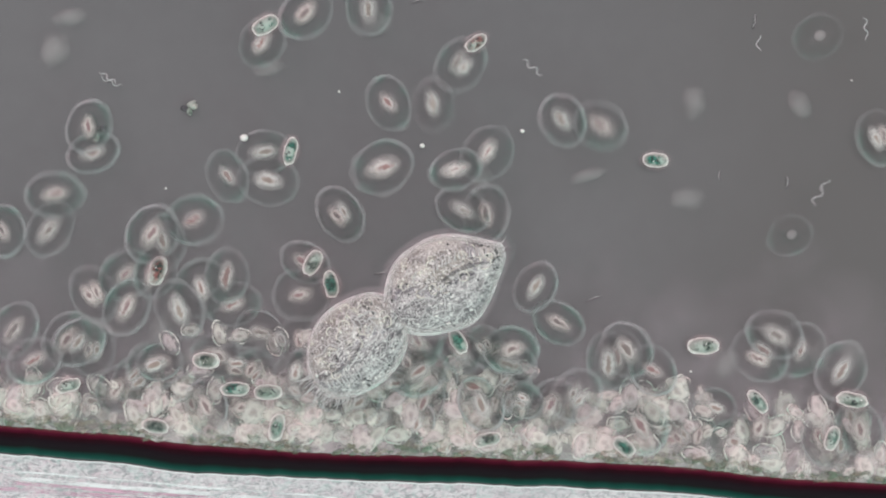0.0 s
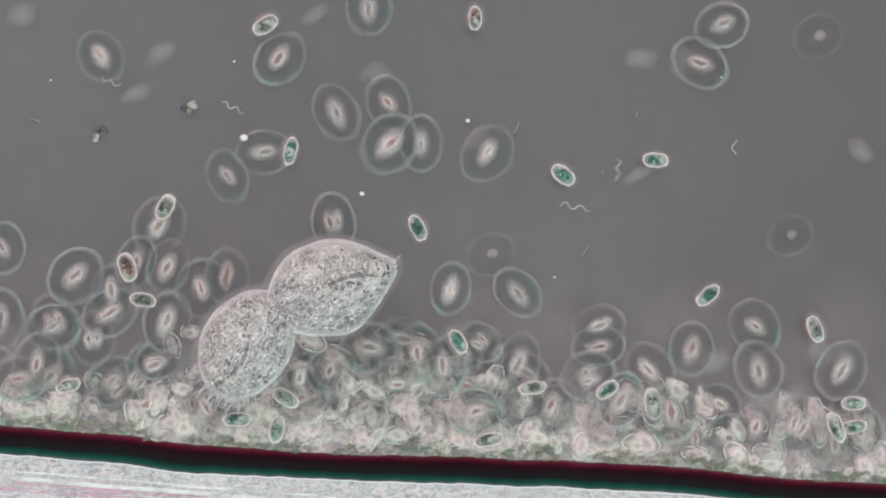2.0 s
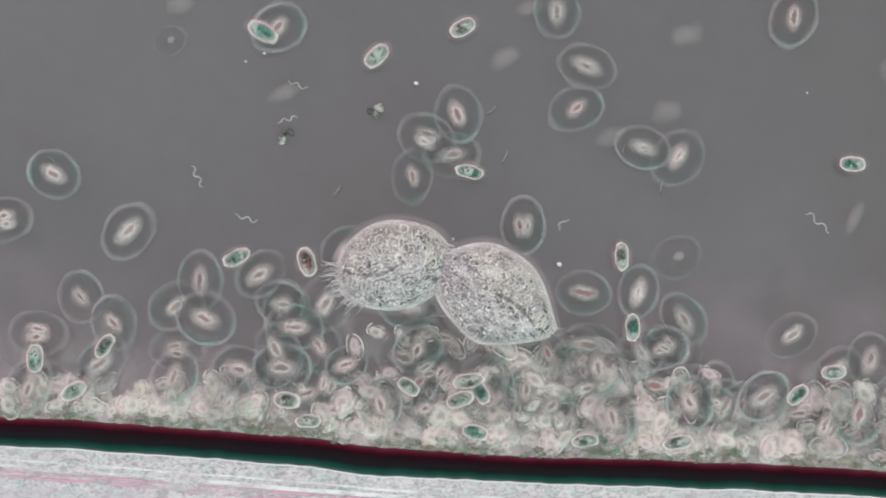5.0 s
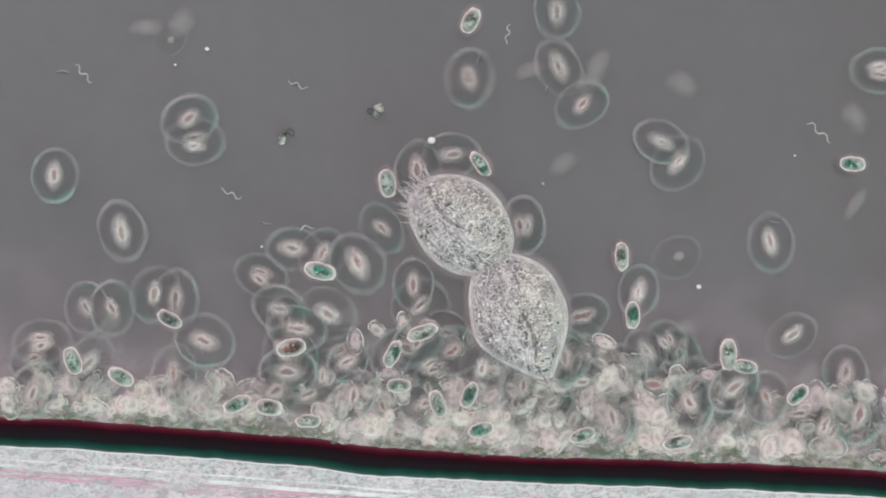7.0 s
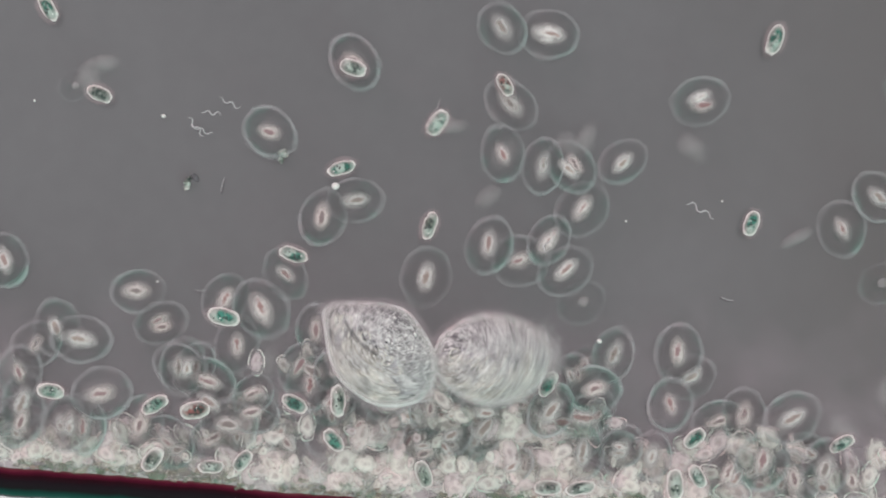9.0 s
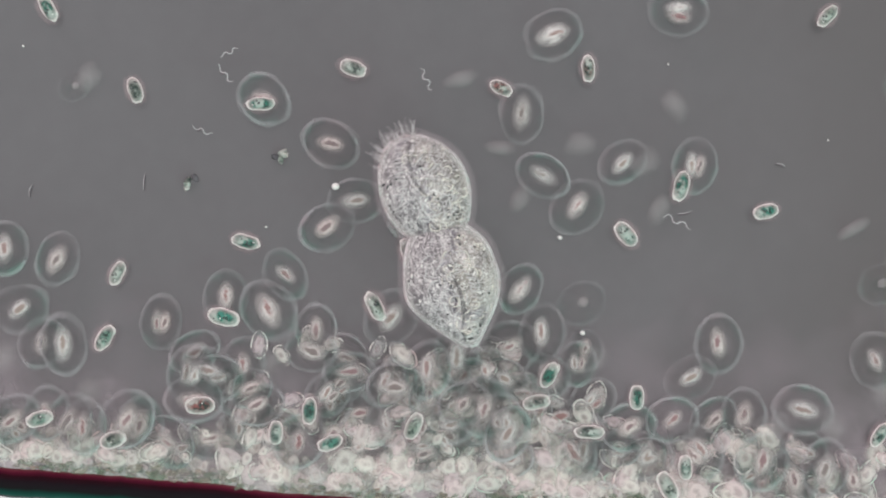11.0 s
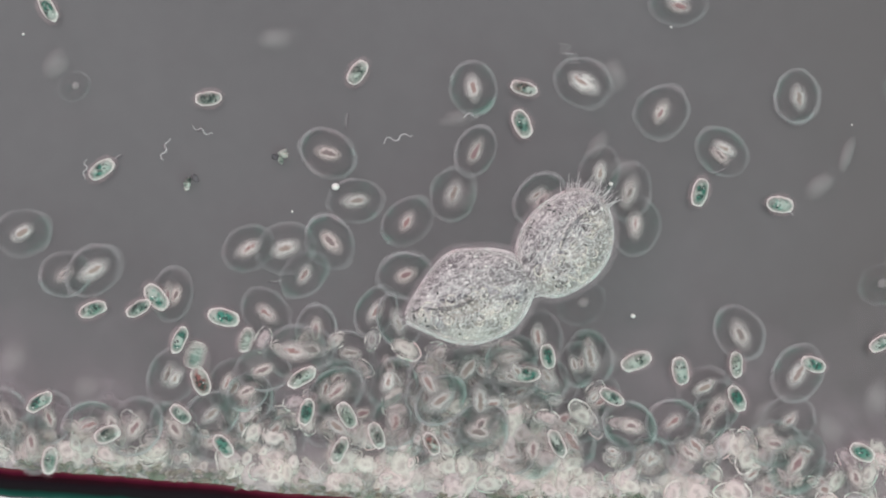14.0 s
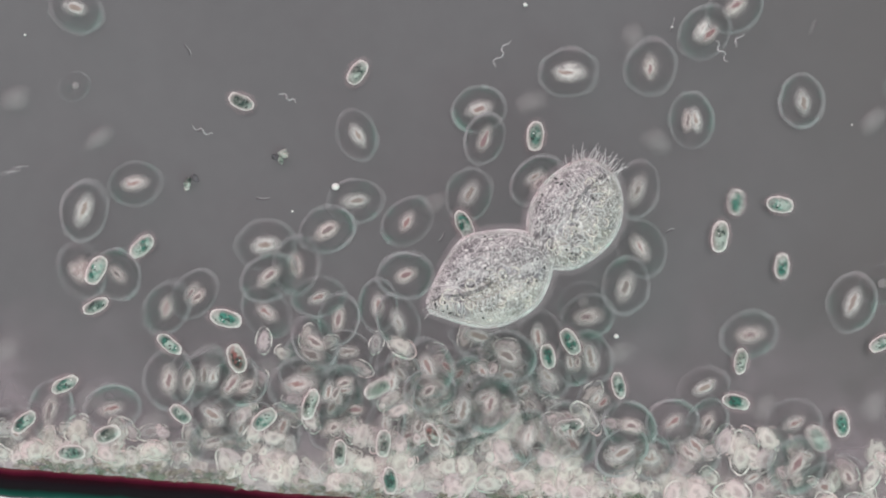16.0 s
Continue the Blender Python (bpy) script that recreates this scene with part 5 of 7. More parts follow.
    swim(ringed[18], 0.13, [(0, -1.37, -0.16, 20), (0.5, -0.95, -0.81, -40), (1, -1.15, -0.81, -50), (1.5, -0.87, -1.01, 20), (2, -0.99, -1.14, 70), (2.5, -0.89, -1.22, 90), (3, -1.02, -1.27, 2), (3.5, -1.31, -1.66, 50), (4, -1.35, -1.44, 60), (6.5, -1.32, -1.65, 90), (7, -1.32, -1.65, 90), (7.5, -1.3, -1.6, 90), (8, -1.35, -1.62, 60), (8.5, -1.36, -1.7, 90), (9, -1.28, -1.65, 60), (11.5, -1.28, -1.47, 30), (12, -1.23, -1.44, 40), (12.5, -0.8, -1.69, 0), (13, -0.8, -1.58, 60), (13.5, -0.8, -1.58, 60), (14, 0.34, -1.14, 60), (15, 0.34, -1.14, 60), (15.5, 0.36, -1.09, 90), (16, 0.36, -1.09, 90)])
    swim(ringed[19], 0.28, [(0, -1.7, -0.54, 0), (0.5, -1.69, -1.84, 0), (1, -1.84, -1.82, -30), (1.5, -1.86, -2.02, -109), (2, -1.86, -2.02, -109), (2.5, -1.46, -2.3, -100), (3, -1.58, -2.27, -120), (3.5, -1.58, -2.27, -120), (4, -3.63, -2.2, -120), (6.5, -3.56, -2.25, -120), (7, -3.56, -2.25, -120), (7.5, -3.63, -1.47, -40), (8, -3.25, -1.74, -90), (8.5, -2.81, -2.1, -120), (9, -2.81, -2.1, -120), (11.5, -2.9, -2.09, -180), (12, -2.68, -1.89, -240), (12.5, -2.93, -2.07, -240), (13, -2.93, -2.07, -240), (13.5, -2.7, -2.32, -270), (14, -2.7, -2.32, -270), (14.5, -1.19, -1.11, -310), (15, -0.92, -1.03, -320), (15.5, -0.79, -0.93, -280), (16, -0.61, -0.84, -330)])
    swim(ringed[20], 0.19, [(0, -1.75, -0.84, 60), (0.5, -1.79, -1.21, -5), (1, -1.39, -0.03, 40), (1.5, 0.27, -1.14, 60), (2, 0.8, 0.2, 120), (2.5, 1, 0.27, 70), (3, 1.39, 1.09, -10), (3.5, 1.32, 0.44, -30), (4, 1.38, 0.65, 0), (6.5, 1.27, 0.6, -50), (7, 1.12, 0.62, -60), (7.5, 1.26, 0.72, -110), (8, 1.26, 0.65, -70), (8.5, 1.6, 0.52, -40), (9, 1.55, 0.7, -40), (11.5, 1.73, 0.53, -120), (12, 2.48, -0.14, -200), (12.5, 2.6, -0.07, -280), (15, 2.6, -0.07, -280), (15.5, 2.67, -0.05, -282), (16, 2.67, -0.05, -282)])
    swim(ringed[21], 0.33, [(0, -0.83, -0.89, 60), (0.5, -1.03, -1.22, 60), (1, -1.1, -1.22, 60), (1.5, -1, -1.22, 80), (2, -1.51, -1.26, 45), (2.5, -1.51, -1.26, 45), (3, -1.59, -1.17, 60), (3.5, -1.95, -1.25, 80), (4, -2.02, -1.37, 140), (6.5, -2.03, -1.81, 160), (8, -2.03, -1.81, 160), (8.5, -2.1, -1.82, 155), (9, -2.09, -1.87, 190), (11.5, -1.84, -2.11, 240), (12.5, -1.84, -2.11, 240), (13, -1.97, -2.14, 240), (13.5, -1.79, -2.16, 240), (14, -1.79, -2.16, 240), (14.5, -1.49, -1.74, 265), (16, -1.49, -1.74, 265)])
    swim(ringed[22], 0.24, [(0, -0.46, -0.76, 10), (0.5, 0.45, -1.62, -5), (1, 0.48, -2.35, -5), (3.5, 0.48, -2.35, -5), (4, 0.49, -2.35, -5), (6.5, 0.49, -2.35, -5), (7, 0.17, -1.9, 10), (7.5, 0.19, -1.75, 60), (8, -0.09, -2.31, 60), (8.5, 0.06, -1.49, 100), (9, -0.24, -1.79, 60), (11.5, -0.34, -2.3, 60), (12.5, -0.34, -2.3, 60), (13, -0.04, -1.89, 80), (13.5, -0.06, -1.84, 80), (14, 0.52, -2.12, 60), (14.5, 1.02, -1.89, 60), (15, 0.97, -1.94, 60), (15.5, 1.02, -1.89, 60), (16, 1.37, -1.99, 30)])
    swim(ringed[23], 0.15, [(0, -1.07, -1.25, 30), (0.5, -1.19, -2.2, 30), (3, -1.19, -2.2, 30), (3.5, -1.18, -2.2, 30), (4, -1.39, -2, 50), (6.5, -1.39, -2, 50), (7, -1.25, -2, 60), (7.5, -1.2, -2, 20), (8, -1.17, -1.95, 60), (8.5, -1.51, -2.3, 130), (9, -1.51, -2.31, 130), (11.5, -1.51, -2.31, 130), (12, -1.1, -2.1, 90), (13.5, -1.1, -2.1, 90), (14, -0.8, -1.94, 60), (14.5, -1.12, -1.74, 90), (15, -0.92, -1.64, 80), (15.5, -1.1, -1.29, 30), (16, -0.27, -1.67, 10)])
    swim(ringed[24], 0.30, [(0, -0.8, -1.22, 70), (0.5, -0.73, -1.21, 80), (1, -0.72, -1.09, 75), (1.5, -0.69, -1.17, 75), (2, -0.69, -1.17, 75), (2.5, -0.5, -0.99, 150), (3, -0.46, -0.99, 120), (3.5, -0.46, -0.99, 120), (4, -1.54, -1.12, 70), (6.5, -1.47, -1.24, 20), (7, -1.24, -0.99, 0), (7.5, -1.57, -0.11, 0), (8, -2, -0.59, 20), (8.5, -1.75, -0.76, 20), (9, -1.77, -0.96, 10), (11.5, -2.56, -0.53, 90), (12, -1.39, -0.43, 100), (12.5, -1.97, -1.39, 80), (13, -1.89, -1.63, 60), (13.5, -1.97, -1.43, 120), (14, -2, -2.13, 120), (14.5, -1.72, -1.91, 90), (15, -2, -2.13, 90), (15.5, -1.32, -1.74, 90), (16, -1.32, -1.74, 90)])
    swim(ringed[25], 0.21, [(0, -1.36, -1.42, 120), (1, -1.36, -1.42, 120), (1.5, -1.44, -1.41, 120), (2, -1.69, -1.67, 120), (2.5, -1.82, -1.77, 100), (3, -1.84, -2.12, 180), (3.5, -1.84, -2.12, 180), (4, -3.54, -1.7, 170), (6.5, -3.49, -1.82, 190), (7, -3.49, -1.82, 190), (7.5, -3.51, -1.82, 140), (8, -3.59, -1.85, 120), (8.5, -3.12, -2.05, 120), (15.5, -3.12, -2.05, 120), (16, -2.28, -0.78, 120)])
    swim(ringed[26], 0.12, [(0, -0.4, -1.37, 80), (2, -0.4, -1.37, 80), (2.5, 1.25, -1.49, 15), (3, 1.25, -1.49, 15), (3.5, 0.31, -2.09, 40), (4, -0.14, -1.8, 90), (6.5, -0.09, -1.97, 10), (7, -0.12, -1.5, 20), (7.5, -0.12, -1.5, 20), (8, -0.04, -2.2, 30), (8.5, 0.21, -1.75, 10), (9, 0.21, -2.34, 10), (12.5, 0.21, -2.34, 10), (13, 0.31, -1.97, -78), (13.5, 0.47, -1.9, -120), (14, 0.52, -1.82, -120), (14.5, 0.52, -1.82, -120), (15, 0.21, -2.34, -120), (15.5, -0.01, -1.89, -110), (16, -0.01, -1.89, -110)])
    swim(ringed[27], 0.26, [(0, -0.17, -1.26, 85), (2, -0.17, -1.26, 85), (2.5, 1.06, -1.19, 140), (3, 1.17, -1.22, 190), (3.5, 1.34, -1.3, 270), (4, 1.37, -1.27, 190), (6.5, 1.27, -1.59, 170), (7, 1.32, -1.59, 200), (7.5, 1.73, -1.85, 180), (8, 2, -1.74, 190), (8.5, 1.9, -1.82, 240), (9, 2.18, -2.09, 180), (11.5, 2.08, -2.39, 130), (12, 2.08, -2.29, 130), (16, 2.08, -2.29, 130)])
    swim(ringed[28], 0.17, [(0, -0.12, -1.52, 10), (1.5, -0.12, -1.52, 10), (2, -0.08, -2.31, 10), (3, -0.08, -2.31, 10), (3.5, -0.3, -2.13, 20), (4, -0.97, -1.75, -30), (6.5, -1.04, -2.05, -118), (7, -0.84, -1.9, -160), (7.5, -0.82, -1.53, -210), (8, -0.98, -1.52, -210), (8.5, -0.85, -1.44, -180), (9, -0.9, -1.44, -100), (11.5, -0.8, -1.64, -100), (12, -0.67, -1.54, -50), (12.5, -0.54, -1.41, 0), (13, -0.64, -1.16, -50), (14.5, -0.64, -1.16, -50), (15, -0.59, -1.19, -50), (15.5, -0.64, -1.15, -50), (16, -0.64, -1.15, -50)])
    swim(ringed[29], 0.32, [(0, -0.59, -1.55, 120), (0.5, -0.72, -1.57, 180), (1, -0.63, -1.62, 150), (1.5, -0.73, -1.6, 185), (2, -0.7, -1.67, 260), (2.5, -0.32, -2.02, 240), (3, -0.63, -2.26, 240), (3.5, -0.62, -2.26, 240), (4, -2.75, -0.96, 240), (6.5, -2.65, -0.81, 190), (7, -2.77, -0.83, 110), (7.5, -2.74, -0.66, 50), (8, -2.9, -0.68, 10), (8.5, -2.78, -0.71, 0), (9, -2.27, -1.39, 0), (11.5, -2.45, -1.44, -88), (12, -2.27, -0.92, -70), (12.5, -2.09, -1.01, -120), (13, -2.4, -1.13, -160), (13.5, -2.62, -0.68, -90), (14, -2.17, -0.78, -140), (14.5, -1.79, -0.82, -100), (15, -2.12, -0.56, -100), (15.5, -2.3, -0.58, -160), (16, -2.25, -0.25, -100)])
    swim(ringed[30], 0.23, [(0, 0.53, -1.14, 150), (1, 0.53, -1.14, 150), (1.5, 1.03, -1.9, 100), (3, 1.03, -1.9, 100), (3.5, 1.04, -1.9, 100), (4, 0.47, -2.05, 90), (6.5, -0.34, -2.25, 2), (7, -0.36, -1.92, 45), (7.5, -0.36, -1.92, 45), (8, -0.36, -1.95, 90), (8.5, -0.29, -1.7, 60), (9, -0.34, -1.64, 60), (11.5, 0.19, -1.72, 0), (12, 0.21, -1.94, 20), (12.5, 0.47, -1.84, -30), (13, 1.33, 0.49, -90), (13.5, 1.23, 0.29, -115), (14, 1.23, 0.29, -115), (14.5, 1.17, 0.41, -105), (15, 1.17, 0.41, -105), (15.5, 1.25, 0.5, -30), (16, 1.31, 0.4, -110)])
    swim(ringed[31], 0.14, [(0, 0.49, -1.43, 170), (1.5, 0.49, -1.43, 170), (2, 0.62, -2.02, 90), (2.5, 1.28, -2.18, 170), (3, 1.79, -2.39, 170), (3.5, 1.79, -2.39, 170), (4, 1.8, -2.39, 170), (7, 1.8, -2.39, 170), (7.5, 1.73, -2.2, 180), (8, 1.63, -2.2, 240), (8.5, 1.72, -1.7, 240), (9, 1.63, -0.69, 180), (11.5, 1.55, -1.54, 190), (12, 1.8, -0.48, 240), (12.5, 2.99, -0.63, 240), (13, 2.89, 0.64, 220), (14, 2.89, 0.64, 220), (14.5, 2.95, 0.66, 235), (15, 2.85, 0.73, 230), (15.5, 2.75, 0.91, 265), (16, 2.79, 1.04, 245)])
    swim(ringed[32], 0.29, [(0, -1.88, -2.02, 20), (0.5, -1.88, -2.02, 20), (1, -2.01, -2.18, 0), (3.5, -2.01, -2.18, 0), (4, -2.3, -2.17, 20), (6.5, -2.3, -2.1, 80), (7.5, -2.3, -2.1, 80), (8, -2.25, -2.17, 80), (13, -2.25, -2.17, 80), (13.5, -2.2, -2.07, 150), (14, -2.2, -2.14, 190), (14.5, -2, -1.99, 185), (16, -2, -1.99, 185)])
    swim(ringed[33], 0.19, [(0, -1.59, -1.82, 60), (0.5, -1.74, -2.15, 60), (3.5, -1.74, -2.15, 60), (4, -1.72, -2.07, -10), (6.5, -1.72, -2.07, -10), (7, -1.4, -2.25, 40), (7.5, -1.35, -2.25, 100), (8, -1.75, -2.15, 80), (8.5, -1.76, -2.15, 80), (11.5, -1.76, -2.15, 80), (12, -1.6, -1.84, 130), (12.5, -1.45, -2.18, 130), (14, -1.45, -2.18, 130), (14.5, -1.1, -2.07, 80), (16, -1.1, -2.07, 80)])
    swim(ringed[34], 0.10, [(0, -1.37, -1.92, 80), (1, -1.37, -1.92, 80), (1.5, -1.37, -1.82, 90), (3, -1.37, -1.82, 90), (3.5, -1.81, -1.78, 90), (4, -3.83, -0.68, 60), (6.5, -3.75, -1.52, -10), (7, -3.55, -2, 10), (7.5, -3.55, -1.98, -40), (8, -3.55, -1.98, -40), (8.5, -2.85, -2.2, -40), (16, -2.85, -2.2, -40)])
    swim(ringed[35], 0.25, [(0, -0.81, -2.05, 0), (2.5, -0.81, -2.05, 0), (3, -0.91, -2.35, 0), (3.5, -0.9, -2.36, 0), (4, -2.23, -1.52, 0), (6.5, -2.35, -1.49, 60), (7, -2.48, -1.39, 60), (7.5, -2.37, -1.32, 0), (8, -2.64, -1.49, -88), (8.5, -2.6, -1.31, -130), (9, -2.5, -1.29, -90), (11.5, -2.86, -1.1, -170), (12.5, -2.86, -1.1, -170), (13, -2.87, -1.01, -175), (13.5, -2.8, -0.78, -240), (14, -2.8, -0.44, -170), (14.5, -0.87, -0.08, -250), (15, -2.63, 1.53, -220), (15.5, -2.63, 1.53, -220), (16, -2.33, 1.56, -220)])
    swim(ringed[36], 0.16, [(0, 2.58, -1.36, 60), (0.5, 2.67, -1.82, 30), (1, 2.72, -1.82, -20), (1.5, 2.54, -2.02, 5), (2, 2.49, -2.12, -30), (2.5, 2.49, -2.15, -70), (3, 2.49, -2.15, -70), (3.5, 2.5, -2.11, -100), (4, 2.5, -2.18, -90), (6.5, 2.52, -2.25, -110), (7, 2.52, -2.25, -110), (7.5, 2.64, -2.19, -105), (8, 2.64, -2.19, -105), (8.5, 2.55, -2.18, -120), (9, 2.53, -2.38, -120), (11.5, 2.79, -2.45, -180), (16, 2.79, -2.45, -180)])
    swim(ringed[37], 0.31, [(0, 2.36, -1.92, 0), (0.5, 2.34, -2.45, 0), (1, 2.19, -2.42, 0), (1.5, 2.04, -2.47, 0), (2, 2.04, -2.47, 0), (2.5, 1.96, -2.32, 30), (3, 2.32, -2.3, 100), (3.5, 2.27, -2.36, 100), (4, 2.28, -2.36, 100), (7, 2.28, -2.36, 100), (7.5, 2.24, -2.2, 110), (8, 2.28, -2.25, 60), (8.5, 2.42, -1.74, 80), (9, 2.28, -1.84, 0), (11.5, 2.63, -2.19, 20), (12, 2.6, -2.16, -30), (16, 2.6, -2.16, -30)])
    swim(ringed[38], 0.22, [(0, 2.34, -2.05, 170), (0.5, 2.14, -2.41, 170), (2, 2.14, -2.41, 170), (2.5, 2.36, -1.85, 82), (3, 2.36, -1.7, 90), (3.5, 2.65, -2.08, 80), (4, 2.68, -2.25, 70), (6.5, 2.41, -2.54, 70), (8, 2.41, -2.54, 70), (8.5, 2.4, -2.54, 70), (9, 2.18, -2.4, 90), (12.5, 2.18, -2.4, 90), (13, 2.25, -1.55, 110), (16, 2.25, -1.55, 110)])
    swim(ringed[39], 0.12, [(0, 2.79, -1.68, 150), (0.5, 2.8, -1.7, 90), (1.5, 2.8, -1.7, 90), (2, 3.14, -1.89, 8), (2.5, 3.14, -1.89, 8), (3, 3.13, -1.95, 8), (3.5, 3.13, -1.95, 8), (4, 3.25, -2.46, 5), (8, 3.25, -2.46, 5), (8.5, 3.24, -2.46, 5), (9, 3.39, -2.13, 20), (11.5, 3.32, -2.12, 60), (12, 3.29, -2.12, 120), (12.5, 3.29, -2.12, 60), (13.5, 3.29, -2.12, 60), (14, 3.29, -2.15, 60), (16, 3.29, -2.15, 60)])
    swim(ringed[40], 0.27, [(0, 3.62, -2.1, 125), (0.5, 3.65, -2.12, 60), (1, 3.6, -2.07, 110), (1.5, 3.24, -2.45, 110), (2, 3.22, -2.54, 72), (2.5, 3.22, -2.54, 72), (3, 2.95, -2.32, 85), (3.5, 2.96, -2.32, 85), (8.5, 2.96, -2.32, 85), (9, 2.96, -1.97, 80), (11.5, 2.98, -2.12, 10), (16, 2.98, -2.12, 10)])
    swim(ringed[41], 0.18, [(0, 3.32, -2, 80), (0.5, 3.25, -2.02, 80), (1, 3.37, -1.95, 80), (1.5, 3.3, -2.02, 50), (2, 3.6, -2.1, 120), (2.5, 3.59, -2.02, 120), (3, 3.59, -2.02, 120), (3.5, 3.59, -1.96, 120), (4, 3.62, -2.07, 100), (6.5, 3.42, -2.12, 20), (7, 3.01, -0.94, 90), (7.5, 2.18, -0.56, 80), (8, 2.25, -0.94, 20), (8.5, 1.95, -0.76, 40), (9, 2.03, -0.79, 30), (11.5, 1.8, -1.39, 85), (16, 1.8, -1.39, 85)])
    swim(ringed[42], 0.33, [(0, 4.7, -1.78, 160), (0.5, 4.35, -2.53, 160), (1.5, 4.35, -2.53, 160), (2, 4.55, -2.09, 110), (2.5, 4.97, -2.2, 60), (3, 5.25, -2.02, 80), (3.5, 4.63, -2.56, 80), (4, 4.33, -2.53, 80), (12.5, 4.33, -2.53, 80), (13, 4.44, -0.81, 90), (13.5, 3.32, -1.51, 80), (14, 3.57, -1.33, 125), (14.5, 2.44, -0.84, 70), (15, 2.44, -0.84, 70), (15.5, 2.56, -0.91, 80), (16, 2.56, -0.91, 80)])
    swim(ringed[43], 0.24, [(0, 4.58, -1.96, 150), (0.5, 4.5, -2.07, 150), (1, 4.81, -2.1, 62), (1.5, 4.91, -2.59, 62), (3.5, 4.91, -2.59, 62), (4, 3.51, -2.59, 62), (8.5, 3.51, -2.59, 62), (9, 3.51, -2.6, 62), (11.5, 3.16, -2.37, 140), (16, 3.16, -2.37, 140)])
    swim(ringed[44], 0.15, [(0, 4.94, -1.92, 50), (0.5, 4.86, -2.02, 30), (1, 4.99, -1.71, 10), (1.5, 5.09, -1.75, 75), (2, 4.54, -1.71, 120), (2.5, 5.07, -1.54, 170), (3, 4.65, -1.65, 245), (3.5, 4.65, -2.31, 320), (4, 4.66, -2.31, 320), (8, 4.66, -2.31, 320), (8.5, 4.5, -2.38, 365), (9, 4.5, -0.41, 450), (11.5, 4.83, -1.84, 450), (12, 3.85, -1.92, 440), (12.5, 3.97, -1.84, 360), (13, 3.95, -1.67, 420), (13.5, 4.07, -2.07, 410), (14, 4.02, -2.12, 380), (15.5, 4.02, -2.12, 380), (16, 4.07, -2.14, 360)])
    swim(ringed[45], 0.29, [(0, 5.29, -2.1, 60), (2.5, 5.29, -2.1, 60), (3, 5.43, -1.92, 80), (3.5, 5.43, -1.92, 80), (4, 4.48, -1.54, 80), (8, 4.48, -1.54, 80), (8.5, 4.06, -2.12, 60), (9, 4.04, -2.09, 30), (11.5, 4.15, -2.01, -15), (12, 4.15, -2.01, -15), (12.5, 4.64, -1.69, 25), (13, 4.46, -1.5, 0), (13.5, 4.16, -1.79, 20), (14, 4.09, -1.69, 60), (14.5, 4.06, -1.81, 30), (15, 4.09, -1.47, 20), (15.5, 4.26, -1.33, -60), (16, 4.58, -1.06, -110)])
    swim(ringed[46], 0.20, [(0, 2.72, -2.43, 60), (3.5, 2.72, -2.43, 60), (4, 2.73, -2.43, 60), (8, 2.73, -2.43, 60), (8.5, 2.75, -2.02, 0), (9, 3.04, -1.52, 80), (11.5, 3.52, -1.38, 90), (12, 3.67, -0.36, 120), (12.5, 3.54, -0.66, 70), (13, 4.85, -0.28, 60), (13.5, 3.65, 1.13, 70), (14, 3.75, 2.24, 70), (15.5, 3.75, 2.24, 70), (16, 3.54, 1.56, 30)])
    swim(ringed[47], 0.11, [(0, 2.36, -2.37, 60), (0.5, 2.36, -2.37, 60), (1, 2.54, -1.8, 30), (1.5, 2.27, -2.03, 70), (2, 2.42, -1.41, 135), (2.5, 2.49, -1.6, 140), (3, 2.23, -1.44, 140), (3.5, 2.24, -1.44, 140), (4, 2.25, -1.44, 140), (6.5, 2.2, -1.94, 110), (7, 2.2, -1.94, 110), (7.5, 2.16, -1.67, 120), (8, 2.14, -1.7, 200), (8.5, 2.33, -1.6, 230), (9, 2.46, -1.54, 255), (11.5, 1.73, -2.1, 260), (12, 2.13, -1.67, 240), (12.5, 1.37, -1.85, 250), (13, 1.43, -1.74, 240), (13.5, 1.32, -2.39, 240), (14, 1.73, -2, 200), (14.5, 1.5, -1.79, 240), (15, 1.53, -1.74, 240), (15.5, 1.44, -1.69, 240), (16, 1.44, -1.69, 240)])
    swim(ringed[48], 0.26, [(0, -2.06, -1.74, 60), (0.5, -2.17, -1.67, 90), (1, -2.04, -1.54, 120), (1.5, -2.17, -1.64, 90), (2.5, -2.17, -1.64, 90), (3, -1.23, -0.81, 110), (3.5, -1.6, -1.08, 80), (4, -1.9, -1.12, 80), (6.5, -2.17, -1.52, 110), (7, -2.29, -1.44, 90), (7.5, -2.43, -1.67, 60), (8, -2.33, -2.11, 60), (8.5, -2.33, -2.11, 60), (9, -2.4, -2.12, 60), (12.5, -2.4, -2.12, 60), (13, -2.78, -1.36, 130), (13.5, -2.75, -1.74, 80), (14, -2.93, -2.07, 120), (14.5, -2.93, -2.07, 120), (15, -2.55, -2.01, 80), (16, -2.55, -2.01, 80)])
